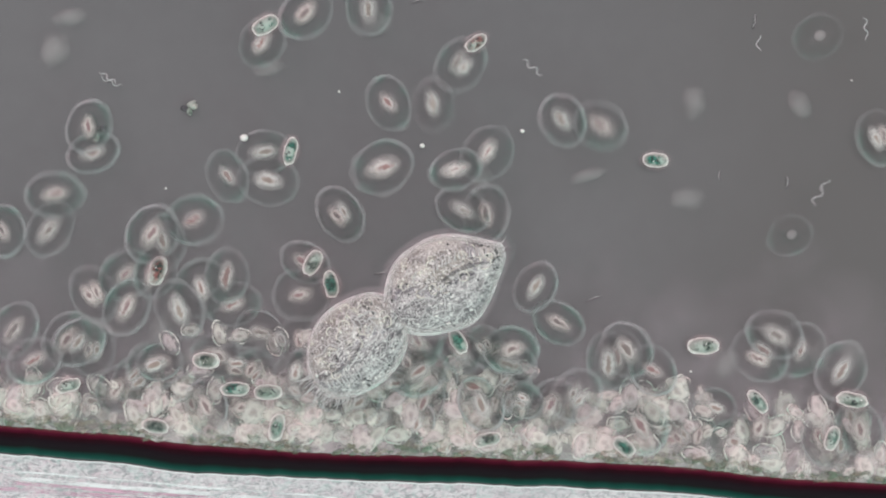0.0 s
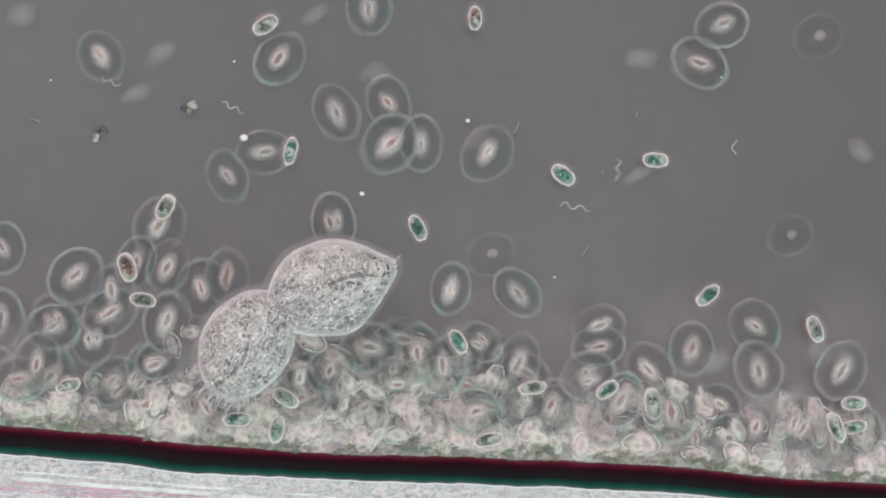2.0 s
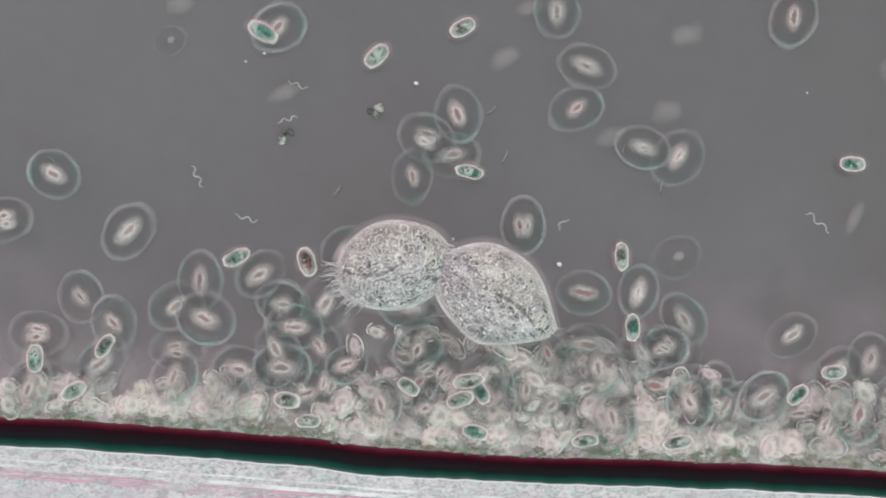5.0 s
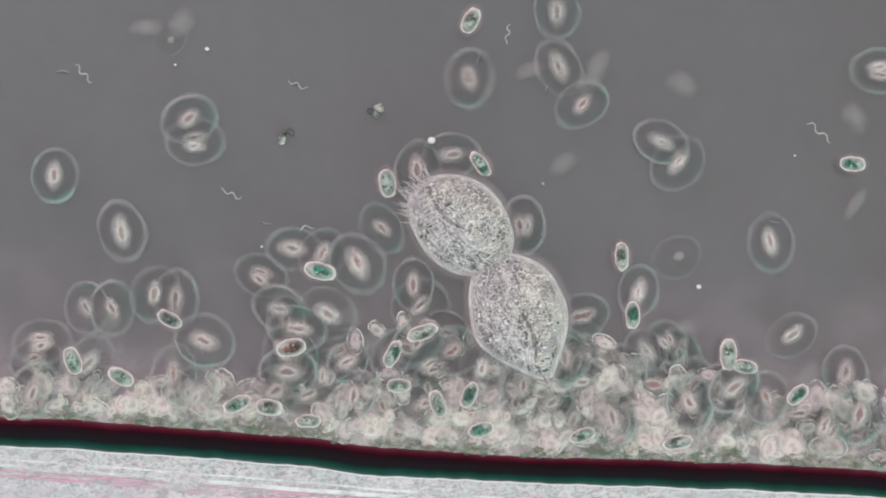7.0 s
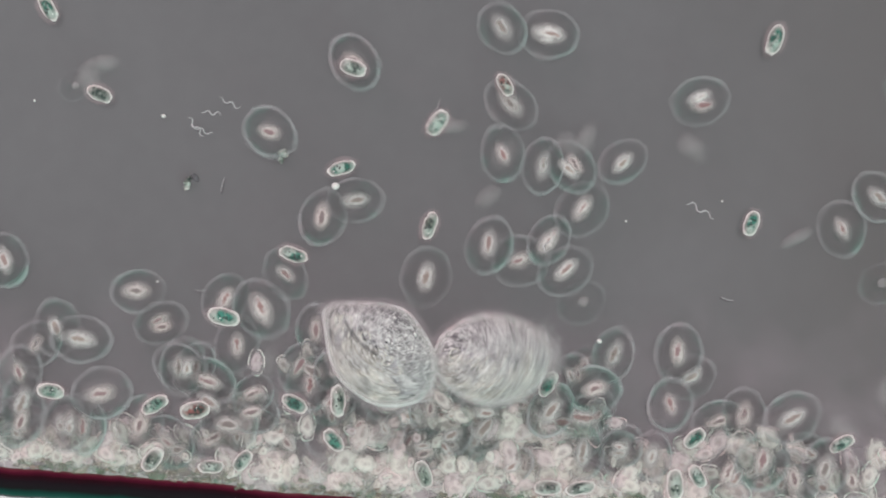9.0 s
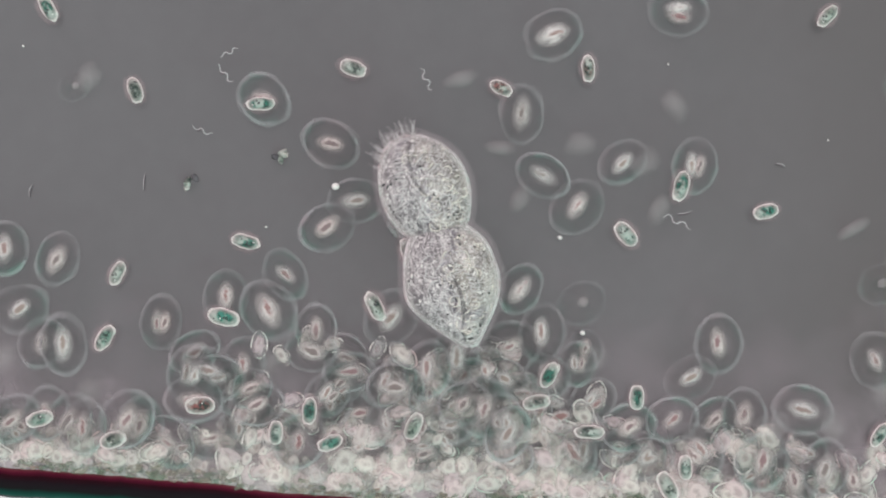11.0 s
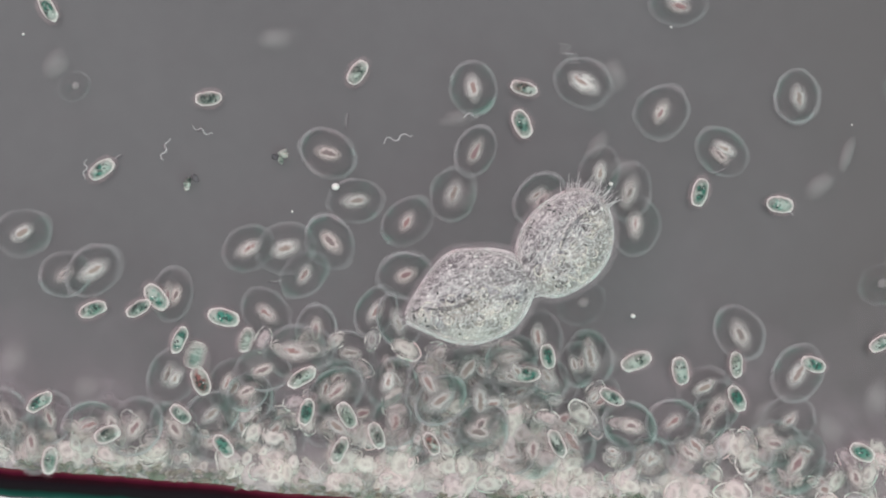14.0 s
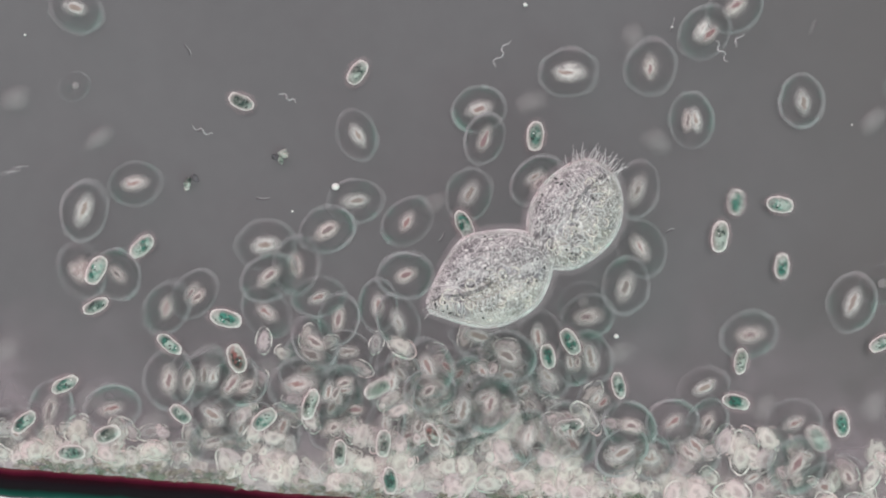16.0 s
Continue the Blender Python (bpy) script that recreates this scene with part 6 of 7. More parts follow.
    swim(ringed[49], 0.17, [(0, -2.17, -0.86, 90), (0.5, -2.1, -0.91, 150), (1, -2.17, -0.94, 90), (1.5, -2.17, -0.94, 90), (2, -2.17, -1.01, 90), (2.5, -2.65, -1.01, 90), (3, -2.65, -1.01, 90), (3.5, -2.57, -1.86, 90), (4, -3.17, -1.37, 110), (6.5, -3.09, -1.52, 95), (7, -3.09, -1.52, 95), (7.5, -2.72, -0.96, 12), (8, -3.34, -0.91, 80), (8.5, -3.35, -0.91, 80), (9, -2.69, -1.44, 30), (11.5, -2.64, -1.42, 60), (12, -2.81, -1.52, 60), (12.5, -2.21, -1.59, 120), (13, -2.31, -1.31, 180), (13.5, -2.46, -0.83, 100), (14, -2.43, -0.81, 12), (14.5, -2.26, -0.98, 60), (15, -2.11, -0.83, 60), (15.5, -1.65, -0.68, 30), (16, -1.96, -0.81, 110)])
    swim(ringed[50], 0.32, [(0, 1.53, -2.12, 20), (0.5, 1.63, -2.12, 20), (1, 1.86, -2.07, 30), (1.5, 1.86, -2.07, 30), (2, 1.76, -2.07, 80), (2.5, 1.73, -2.1, 85), (3, 1.73, -2.1, 85), (3.5, 1.59, -2.51, 90), (4, 1.6, -2.51, 90), (7, 1.6, -2.51, 90), (7.5, 1.01, -2.33, 85), (8, 1.01, -2.33, 85), (8.5, 1.47, -1.69, 90), (9, 1.35, -0.56, 70), (11.5, 0.77, -1.79, 80), (12, 0.83, -1.79, 105), (15.5, 0.83, -1.79, 105), (16, 0.82, -1.64, 100)])
    swim(ringed[51], 0.22, [(0, 1.33, -2.15, 10), (0.5, 1.33, -2.15, 10), (1, 1.28, -2.35, 0), (1.5, 1.43, -1.77, 0), (2, 1.41, -1.82, 0), (3, 1.41, -1.82, 0), (3.5, 1.44, -1.73, -80), (4, 1.37, -1.8, 0), (6.5, 1.42, -1.9, 0), (7, 1.27, -2, 80), (7.5, 1.55, -2, 60), (8, 1.35, -2.25, 60), (8.5, 1.34, -2.2, 130), (9, 1.32, -2.17, 60), (11.5, 1.32, -1.97, 60), (12, 1.37, -1.74, 60), (12.5, 1.17, -1.84, 0), (13, 1.17, -1.79, 60), (13.5, 1.17, -1.89, 60), (14, 1.17, -1.64, 60), (14.5, 1.15, -1.49, 60), (15, 1.15, -1.56, -28), (15.5, 1.2, -1.54, 60), (16, 1.27, -1.36, -10)])
    swim(ringed[52], 0.13, [(0, -2.3, -2.11, 43), (3, -2.3, -2.11, 43), (3.5, -2.34, -1.81, 20), (4, -2.28, -1.77, 0), (6.5, -2.31, -2.11, 0), (7, -1.54, -1.23, -25), (8.5, -1.54, -1.23, -25), (9, -1.58, -1.25, 20), (11.5, -1.58, -1.24, 85), (12, -1.58, -1.24, 85), (12.5, -1.58, -1.14, 90), (13, -1.6, -1.19, 80), (13.5, -1.71, -1.11, 0), (14, -1.48, -0.99, 80), (15.5, -1.48, -0.99, 80), (16, -1.28, -0.99, 50)])
    swim(ringed[53], 0.28, [(0, -0.35, -2.42, 98), (3.5, -0.35, -2.42, 98), (4, -0.34, -2.42, 98), (6.5, -0.71, -2.3, 60), (8, -0.71, -2.3, 60), (8.5, -0.72, -2.3, 60), (9, -0.76, -2.04, -10), (11.5, -0.71, -1.97, 10), (12, -0.71, -1.97, 10), (12.5, -0.71, -1.89, 10), (13, -0.71, -1.89, 10), (13.5, -0.84, -1.89, 0), (14, -0.66, -1.66, 0), (14.5, -0.61, -1.74, 0), (15, -0.89, -2.23, 0), (15.5, -0.2, -1.41, -55), (16, -0.2, -1.41, -55)])
    swim(ringed[54], 0.19, [(0, 1.58, -2.39, 67), (1, 1.58, -2.39, 67), (1.5, 1.43, -1.97, 0), (2, 1.33, -2.02, 0), (2.5, 1.43, -2.02, 40), (3, 2.03, -1.82, 20), (3.5, 2.04, -1.82, 20), (4, 2.05, -1.82, 20), (6.5, 1.98, -2, 60), (7, -0.18, -1.31, 90), (8, -0.18, -1.31, 90), (8.5, -0.19, -1.31, 90), (14, -0.19, -1.31, 90), (14.5, -0.09, -1.39, 60), (15, -0.14, -1.59, 10), (15.5, 0.01, -1.21, 80), (16, 0.01, -1.21, 80)])
    swim(ringed[55], 0.34, [(0, 3.52, -2.59, 109), (0.5, 3.52, -2.59, 109), (1, 3.89, -2.12, 80), (1.5, 3.79, -2.48, 80), (2.5, 3.79, -2.48, 80), (3, 4.22, -2.27, 60), (3.5, 4.22, -2.27, 60), (4, 3.78, -2.48, 60), (12, 3.78, -2.48, 60), (12.5, 3.91, -2.09, 20), (13, 3.98, -2.04, 40), (13.5, 4.08, -2.51, 40), (16, 4.08, -2.51, 40)])
    swim(ringed[56], 0.25, [(0, 5.46, -2.62, 113), (3, 5.46, -2.62, 113), (3.5, 5.47, -2.62, 113), (4, 4.07, -2.63, 113), (8, 4.07, -2.63, 113), (8.5, 4.06, -2.63, 113), (12.5, 4.06, -2.63, 113), (13, 3.89, -2.32, 180), (15.5, 3.89, -2.32, 180), (16, 3.66, -1.35, 200)])
    swim(ringed[57], 0.15, [(0, -1.53, 2.32, 12), (3, -1.53, 2.32, 12), (3.5, -1.52, 2.32, 12), (4, -3.47, -0.34, -30), (6.5, -3.24, -0.3, 0), (7, -3.38, -0.34, 90), (8, -3.38, -0.34, 90), (8.5, -3.39, -0.34, 90), (9, -2.97, -0.69, 110), (11.5, -2.97, -0.48, 90), (12, -0.19, 0.07, 160), (12.5, -0.32, 0.02, 180), (13, 1.12, 0.96, 260), (13.5, 1.17, 0.81, 190), (14, 1.21, 0.85, 102), (14.5, 1.22, 0.82, 72), (15, 1.22, 0.82, 72), (15.5, 1.22, 0.78, 30), (16, 1.26, 0.66, 20)])
    swim(ringed[58], 0.30, [(0, 0.51, 2.03, 2), (3, 0.51, 2.03, 2), (3.5, 0.52, 2.03, 2), (4, -1.49, 0.87, 20), (6.5, -1.17, 1.17, 30), (7, -2.17, 0.16, 20), (7.5, -2.51, 0.22, 100), (8, -2.35, -0.44, 30), (8.5, -2.93, 0.82, 100), (9, -0.6, 0.45, 140), (11.5, -0.66, 0.78, 130), (12, -0.31, 0.6, 90), (12.5, 0.62, -0.88, 20), (13, 0.62, -0.88, 20), (13.5, 0.61, -0.82, 0), (16, 0.61, -0.82, 0)])
    swim(ringed[59], 0.21, [(0, 2.33, 1.76, 151), (3, 2.33, 1.76, 151), (3.5, 2.28, 0.98, 239), (4, 2.09, 1.71, 239), (7, 2.09, 1.71, 239), (7.5, 2.27, 1.09, 170), (8, 2.61, 0.17, 215), (8.5, 2.54, 0.19, 215), (11.5, 2.54, 0.19, 215), (12, 2.53, 0.17, 180), (12.5, 2.38, 0.02, 240), (13.5, 2.38, 0.02, 240), (14, 2.33, 0.1, 250), (14.5, 2.33, 0.1, 250), (15, 0.07, 0.55, 180), (15.5, -0.14, 0.88, 250), (16, 0.17, 0.43, 290)])
    swim(ringed[60], 0.12, [(0, 4.37, 2.34, 47), (3, 4.37, 2.34, 47), (3.5, 4.38, 2.34, 47), (4, 4.39, 2.34, 47), (8, 4.39, 2.34, 47), (8.5, 1.93, 1.17, 80), (9, 1.89, 1.33, 0), (11.5, 1.96, 1.33, 60), (12, 2.51, 0.43, 140), (12.5, 2.03, 0.55, 70), (13, 2.48, 0.7, 30), (13.5, 2.94, 0.93, 90), (14, 2.19, 0.9, 160), (14.5, 1.97, 1.38, 245), (15, 2.16, 1.24, 230), (15.5, 1.97, 1.24, 190), (16, 2.06, 0.99, 190)])
    swim(ringed[61], 0.27, [(0, 6.18, 2.05, 42), (3, 6.18, 2.05, 42), (3.5, 5.36, 2.07, 42), (4, 4.51, 2.08, 42), (8.5, 4.51, 2.08, 42), (9, 3.23, 0.72, 20), (11.5, 3.03, 1.61, 0), (14.5, 3.03, 1.61, 0), (15, 2.94, 2.11, 0), (15.5, 3.27, 1.34, 53), (16, 3.27, 1.34, 53)])
    swim(ringed[62], 0.240, [(0, -1.49, -1.85, 33), (1, -1.49, -1.85, 26), (3, -1.94, -1.57, 2), (3.3, -1.94, -1.57, 2), (4, -1.34, -1.49, -28), (6.5, -1.34, -1.49, -28), (8, -1.45, -1.64, -35), (8.3, -1.45, -1.64, -35), (11.5, -1.04, -1.79, -6), (13.5, -1.09, -2.12, 15), (15.5, -1.19, -1.71, 34), (16, -1.19, -1.71, 34)])
    swim(ringed[63], 0.252, [(0, -1.06, -1.54, 63), (1, -1.06, -1.54, 47), (3, -1.36, -1.64, 24), (3.3, -1.36, -1.64, 24), (4, -1.24, -1.69, -4), (6.5, -1.24, -1.69, -4), (8, -1.14, -1.74, -24), (8.3, -1.14, -1.74, -24), (11.5, -1.29, -1.94, 6), (13.5, 0.16, -1.89, 29), (15.5, -0.94, -1.79, 50), (16, -0.94, -1.79, 50)])
    swim(ringed[64], 0.264, [(0, -0.73, -0.96, 91), (1, -0.73, -0.96, 78), (3, -1.64, -1.85, 87), (3.3, -1.64, -1.85, 87), (4, -1.39, -1.9, 103), (6.5, -1.39, -1.9, 103), (8, -1.12, -2.0, 128), (8.3, -1.12, -2.0, 128), (11.5, -1.14, -1.64, 155), (13.5, 0.22, -2.19, 126), (15.5, -1.09, -2.06, 133), (16, -1.09, -2.06, 133)])
    swim(ringed[65], 0.276, [(0, 3.22, -2.02, 101), (1, 3.22, -2.02, 78), (3, 1.63, -2.02, 76), (3.3, 1.63, -2.02, 76), (4, -2.95, -2.0, 47), (6.5, -2.95, -2.0, 47), (8, -3.38, -2.0, 77), (8.3, -3.38, -2.0, 77), (11.5, 1.37, -1.49, 103), (13.5, 1.32, -1.84, 106), (15.5, 1.12, -1.99, 92), (16, 1.12, -1.99, 92)])
    swim(ringed[66], 0.288, [(0, 3.39, -1.92, 127), (1, 3.39, -1.92, 154), (3, -1.16, -1.87, 178), (3.3, -1.16, -1.87, 178), (4, -1.34, -2.05, 179), (6.5, -1.34, -2.05, 179), (8, -1.14, -2.2, 173), (8.3, -1.14, -2.2, 173), (11.5, 0.82, -1.79, 180), (13.5, 1.17, -2.34, 175), (15.5, 1.52, -1.54, 151), (16, 1.52, -1.54, 151)])
    swim(ringed[67], 0.300, [(0, 1.43, -2.02, 89), (1, 1.43, -2.02, 57), (3, 0.08, -2.17, 25), (3.3, 0.08, -2.17, 25), (4, -0.14, -1.89, 34), (6.5, -0.14, -1.89, 34), (8, -0.14, -1.62, 19), (8.3, -0.14, -1.62, 19), (11.5, 1.27, -2.04, 21), (13.5, 1.37, -2.19, 19), (15.5, 0.82, -1.84, 8), (16, 0.82, -1.84, 8)])
    swim(ringed[68], 0.312, [(0, 1.53, -1.82, 108), (1, 1.56, -1.84, 102), (3, 1.51, -2.02, 81), (3.3, 1.51, -2.02, 81), (4, 1.47, -2.05, 90), (6.5, 1.47, -2.05, 90), (8, 0.32, -1.69, 74), (8.3, 0.32, -1.69, 74), (11.5, 1.52, -2.12, 64), (13.5, 1.82, -2.44, 81), (15.5, 1.37, -1.96, 68), (16, 1.37, -1.96, 68)])
    swim(ringed[69], 0.324, [(0, 2.09, -2.4, 119), (1, 2.09, -2.4, 91), (3, 4.57, -2.32, 60), (3.3, 4.57, -2.32, 60), (4, 2.93, -2.3, 41), (6.5, 2.93, -2.3, 41), (8, 1.92, -1.99, 60), (8.3, 1.92, -1.99, 60), (11.5, 1.32, -2.24, 68), (13.5, 0.62, -1.84, 50), (15.5, 2.53, -2.39, 38), (16, 2.53, -2.39, 38)])
    swim(ringed[70], 0.336, [(0, 2.94, -2.32, 53), (1, 2.94, -2.32, 21), (3, 3.14, -1.97, 35), (3.3, 3.14, -1.97, 35), (4, -1.84, -2.32, 63), (6.5, -1.84, -2.32, 63), (8, -3.0, -2.15, 95), (8.3, -3.0, -2.15, 95), (11.5, 1.77, -2.09, 111), (13.5, 1.47, -1.59, 143), (15.5, 2.02, -2.19, 109), (16, 2.02, -2.19, 109)])
    swim(bright[0], 0.36, [(0, 0.18, 0.97, 30), (1, 0.18, 0.97, 30), (1.5, 0.11, 1.7, 30), (3.5, 0.11, 1.7, 30), (4, -0.15, 1.64, 30), (6.5, -0.6, -0.6, 80), (7, -0.41, -0.41, 100), (7.5, -0.08, 0.25, 160), (8, -0.64, 0.92, 205), (8.5, -0.19, 0.39, 240), (9, 0.89, 0.53, 235), (11.5, 2.58, -0.57, 320), (12, 1.96, 0.51, 285), (12.5, 1.85, 0.46, 270), (13, 2.94, -0.57, 275), (13.5, 2.71, -0.43, 275), (14, 3.05, -1.67, 280), (14.5, 3.18, -1.53, 355), (15, 2.87, -1.97, 365), (15.5, 2.78, -1.91, 365), (16, 4.27, -2.27, 300)])
    swim(bright[1], 0.40, [(0, 2.05, 0.81, 35), (0.5, 2.03, 0.8, 60), (1, 1.96, 0.74, 80), (1.5, 1.96, 0.92, 90), (2, 2.04, 1.03, 90), (2.5, 1.93, 1.17, 90), (3, 2.28, 1.03, 170), (3.5, 2.12, 1.56, 170), (8, 2.12, 1.56, 170), (8.5, 1.49, 0.87, 120), (9, 1.49, 0.87, 120), (11.5, 1.42, 0.82, 180), (12, 0.87, 0.55, 230), (12.5, 0.87, 0.78, 180), (13, 2.29, -0.31, 200), (13.5, -0.26, -1.23, 180), (14, 0.84, -2.31, 118), (15.5, 0.84, -2.31, 118), (16, 0.84, -2.23, 115)])
    swim(bright[2], 0.37, [(0, 3.64, -0.23, 175), (3.5, 3.64, -0.23, 175), (4, 3.72, -0.24, 175), (7.5, 3.72, -0.24, 175), (8, 3.83, -0.33, 135), (8.5, 3.61, -0.15, 140), (9, 3.68, -0.36, 70), (11.5, 3.81, -0.24, 12), (12, 3.81, -0.24, 12), (12.5, 3.7, -0.17, -30), (13, 3.74, -0.27, -20), (13.5, 4.46, -1.26, 25), (14, 4.23, -1.61, -20), (14.5, 4.17, -1.38, -15), (15, 4.08, -1.31, 0), (15.5, 4.31, -1.31, -30), (16, 3.95, -0.74, -95)])
    swim(bright[3], 0.41, [(0, 0.4, -0.15, 75), (2, 0.4, -0.15, 75), (2.5, 0.29, -0.3, 15), (3.5, 0.29, -0.3, 15), (4, 0.3, -0.3, 15), (6.5, 0.39, -0.32, -70), (7, 0.42, -0.24, -55), (7.5, 0.39, -0.24, 0), (8, 0.22, -0.04, -70), (8.5, -0.09, -0, -20), (9, 0.04, 0.13, 15), (11.5, -0.76, 0.74, -15), (12, -0.26, -0.48, -30), (12.5, -1.39, -1.42, 0), (13, -1.4, -1.39, 65), (14, -1.4, -1.39, 65), (14.5, -1.49, -1.43, 140), (16, -1.49, -1.43, 140)])
    swim(bright[4], 0.39, [(0, 0.6, -1.14, 60), (0.5, 0.56, -1.1, 60), (1, 0.56, -1.1, 60), (1.5, 0.18, 0.97, 32), (3.5, 0.18, 0.97, 32), (4, 0.19, 0.97, 32), (6.5, 0.35, 0.98, -30), (7, 0.33, 1.03, -118), (7.5, 0.14, 1.02, -200), (13, 0.14, 1.02, -200), (13.5, 0.18, 0.98, -125), (16, 0.18, 0.98, -125)])
    swim(bright[5], 0.37, [(0, 0.76, -1.33, 100), (0.5, 0.65, -1.32, 75), (1, 0.65, -1.32, 75), (1.5, 0.48, -2.57, 70), (2, 1.53, -0.83, 115), (2.5, 0.92, -2.24, 200), (3.5, 0.92, -2.24, 200), (4, 0.69, -2.24, 150), (6.5, 0.33, -2.29, 90), (7, 0.32, -2.29, 65), (7.5, 0.32, -2.29, 65), (8, 0.28, -2.1, 82), (8.5, 0.28, -2.1, 82), (9, -0.38, -1.96, 150), (11.5, -0.23, -2.03, 78), (12, -0.23, -2.03, 78), (12.5, -0.27, -2.03, 75), (14, -0.27, -2.03, 75), (14.5, -0.23, -2.01, 75), (15, 0.47, -2.64, 95), (16, 0.47, -2.64, 95)])
    swim(bright[6], 0.40, [(0, -0.35, -2.01, 175), (1.5, -0.35, -2.01, 175), (2, -0.71, -0.65, 240), (2.5, -0.9, -1.24, 260), (3, -0.35, -0.56, 240), (3.5, 0.11, 0.53, 260), (4, -0.73, -2.11, 172), (6.5, -1.46, -2.4, 170), (8, -1.46, -2.4, 170), (8.5, -1.57, -2.35, 150), (9, -1.64, -2.46, 230), (11.5, -2.02, -2.26, 195), (12, -2.02, -2.26, 195), (12.5, -2.04, -2.23, 200), (16, -2.04, -2.23, 200)])
    swim(bright[7], 0.38, [(0, -1.57, -2.23, 15), (2, -1.57, -2.23, 15), (2.5, -1.64, -2.29, 25), (3, -1.39, -2.41, 50), (3.5, -1.49, -2.45, 65), (4, -1.11, -2.52, 0), (8, -1.11, -2.52, 0), (8.5, -1.12, -2.52, 0), (9, -1.12, -2.52, 0), (11.5, -2.05, -0.6, 70), (13.5, -2.05, -0.6, 70), (14, -0.81, -1.39, 70), (14.5, -0.36, -1.08, 70), (15, -1.66, -0.88, 150), (15.5, -3.44, -1.13, 150), (16, -3.44, -1.13, 150)])
    swim(bright[8], 0.42, [(0, 0.2, -2.29, 180), (1.5, 0.2, -2.29, 180), (2, 0.36, -2.34, 150), (3, 0.36, -2.34, 150), (3.5, 0.34, -2.31, 190), (4, 0.34, -2.31, 190), (6.5, 0.04, -2.37, 260), (7, 0.04, -2.37, 290), (7.5, -0.09, -2.53, 290), (8, -0.09, -2.67, 360), (8.5, 0.84, -2.14, 290), (9, 0.77, -2.59, 290), (11.5, 0.62, -2.11, 240), (12, 0.54, -2.11, 260), (12.5, 0.61, -2.09, 300), (13, 1.55, -1.94, 260), (13.5, -0.37, -2.24, 320), (14, 0.09, -2.06, 300), (14.5, 0.14, -2.17, 370), (15, 0.27, -2.69, 370), (15.5, 0.27, -2.69, 370), (16, 0.36, -1.82, 390)])
    swim(bright[9], 0.39, [(0, 1.89, -1.84, 120), (3, 1.89, -1.84, 120), (3.5, 1.89, -1.83, 185), (4, 0.34, -2.63, 150), (6.5, 0.42, -2.6, 195), (7.5, 0.42, -2.6, 195), (8, 0.39, -2.57, 255), (8.5, 0.44, -2.5, 330), (9, -0.03, -2.29, 310), (11.5, -0.06, -2.31, 390), (12.5, -0.06, -2.31, 390), (13, 0.79, -2.29, 420), (13.5, -0.96, -2.4, 460), (14, -1.01, -2.33, 490), (14.5, 0.1, -1.77, 545), (15, 0.22, -1.9, 575), (15.5, 1.67, 0.25, 655), (16, 3.54, -0.17, 625)])
    swim(bright[10], 0.37, [(0, 4.07, -1.88, 0), (0.5, 3.67, -1.97, 0), (1, 3.22, -2.52, 70), (1.5, 4.29, -2.77, 90), (2, 3.62, -2.39, 100), (2.5, 4.32, -2.15, 110), (3, 4.42, -1.94, 115), (3.5, 4.75, -1.49, 50), (4, 4.47, -1.54, 50), (6.5, 4.47, -1.54, 50), (7, 2.62, -1.93, 90), (7.5, 3.43, -2.03, 2), (8, 3.93, -2.04, -30), (8.5, 2.87, -2.67, -90), (9, 3, -2.69, -90), (11.5, 2.93, -2.7, -60), (12, 2.93, -2.7, -60), (12.5, 2.9, -2.67, 10), (13, 3.29, -1.69, 25), (13.5, 2.73, -1.82, 5), (14, 2.66, -1.58, 20), (14.5, 2.99, -0.18, 80), (15, 3.04, -0.23, 20), (15.5, 3.4, -0.47, 82), (16, 3.4, -0.47, 82)])
    swim(bright[11], 0.41, [(0, 5.38, -2.36, 168), (0.5, 5.38, -2.36, 168), (1, 4.49, -2.82, 210), (1.5, 5.04, -2.44, 150), (2, 5.24, -2.6, 110), (3, 5.24, -2.6, 110), (3.5, 4.3, -2.4, 110), (4, 1.79, -2.4, 150), (6.5, -0.1, -1.74, 198), (8, -0.1, -1.74, 198), (8.5, 0.01, -1.93, 235), (9, 0.01, -1.94, 270), (11.5, 0.38, -1, 310), (12, -0.25, -1.35, 398), (12.5, -0.25, -1.35, 398), (13, -0.35, -1.45, 325), (13.5, -0.35, -1.45, 325), (14, -0.31, -1.72, 390), (14.5, -0.31, -1.72, 390), (15, -0.24, -1.96, 430), (16, -0.24, -1.96, 430)])
    swim(bright[12], 0.38, [(0, 5.21, -2.7, 72), (0.5, 5.21, -2.7, 72), (1, 5.32, -2.86, 150), (1.5, 5.4, -2.39, 200), (2, 5.4, -2.39, 180), (3, 5.4, -2.39, 180), (3.5, 5.32, -2.1, 180), (4, 4.47, -2.09, 180), (6.5, 3.07, -2.08, 265), (7, 2.77, -2.04, 350), (7.5, 3.36, -2.54, 352), (8, 3.36, -2.54, 352), (8.5, 3.2, -2.61, 300), (9, 3.2, -2.61, 300), (11.5, 3.08, -2.45, 270), (12, 4.63, -1.73, 355), (12.5, 4.83, -1.42, 390), (16, 4.83, -1.42, 390)])
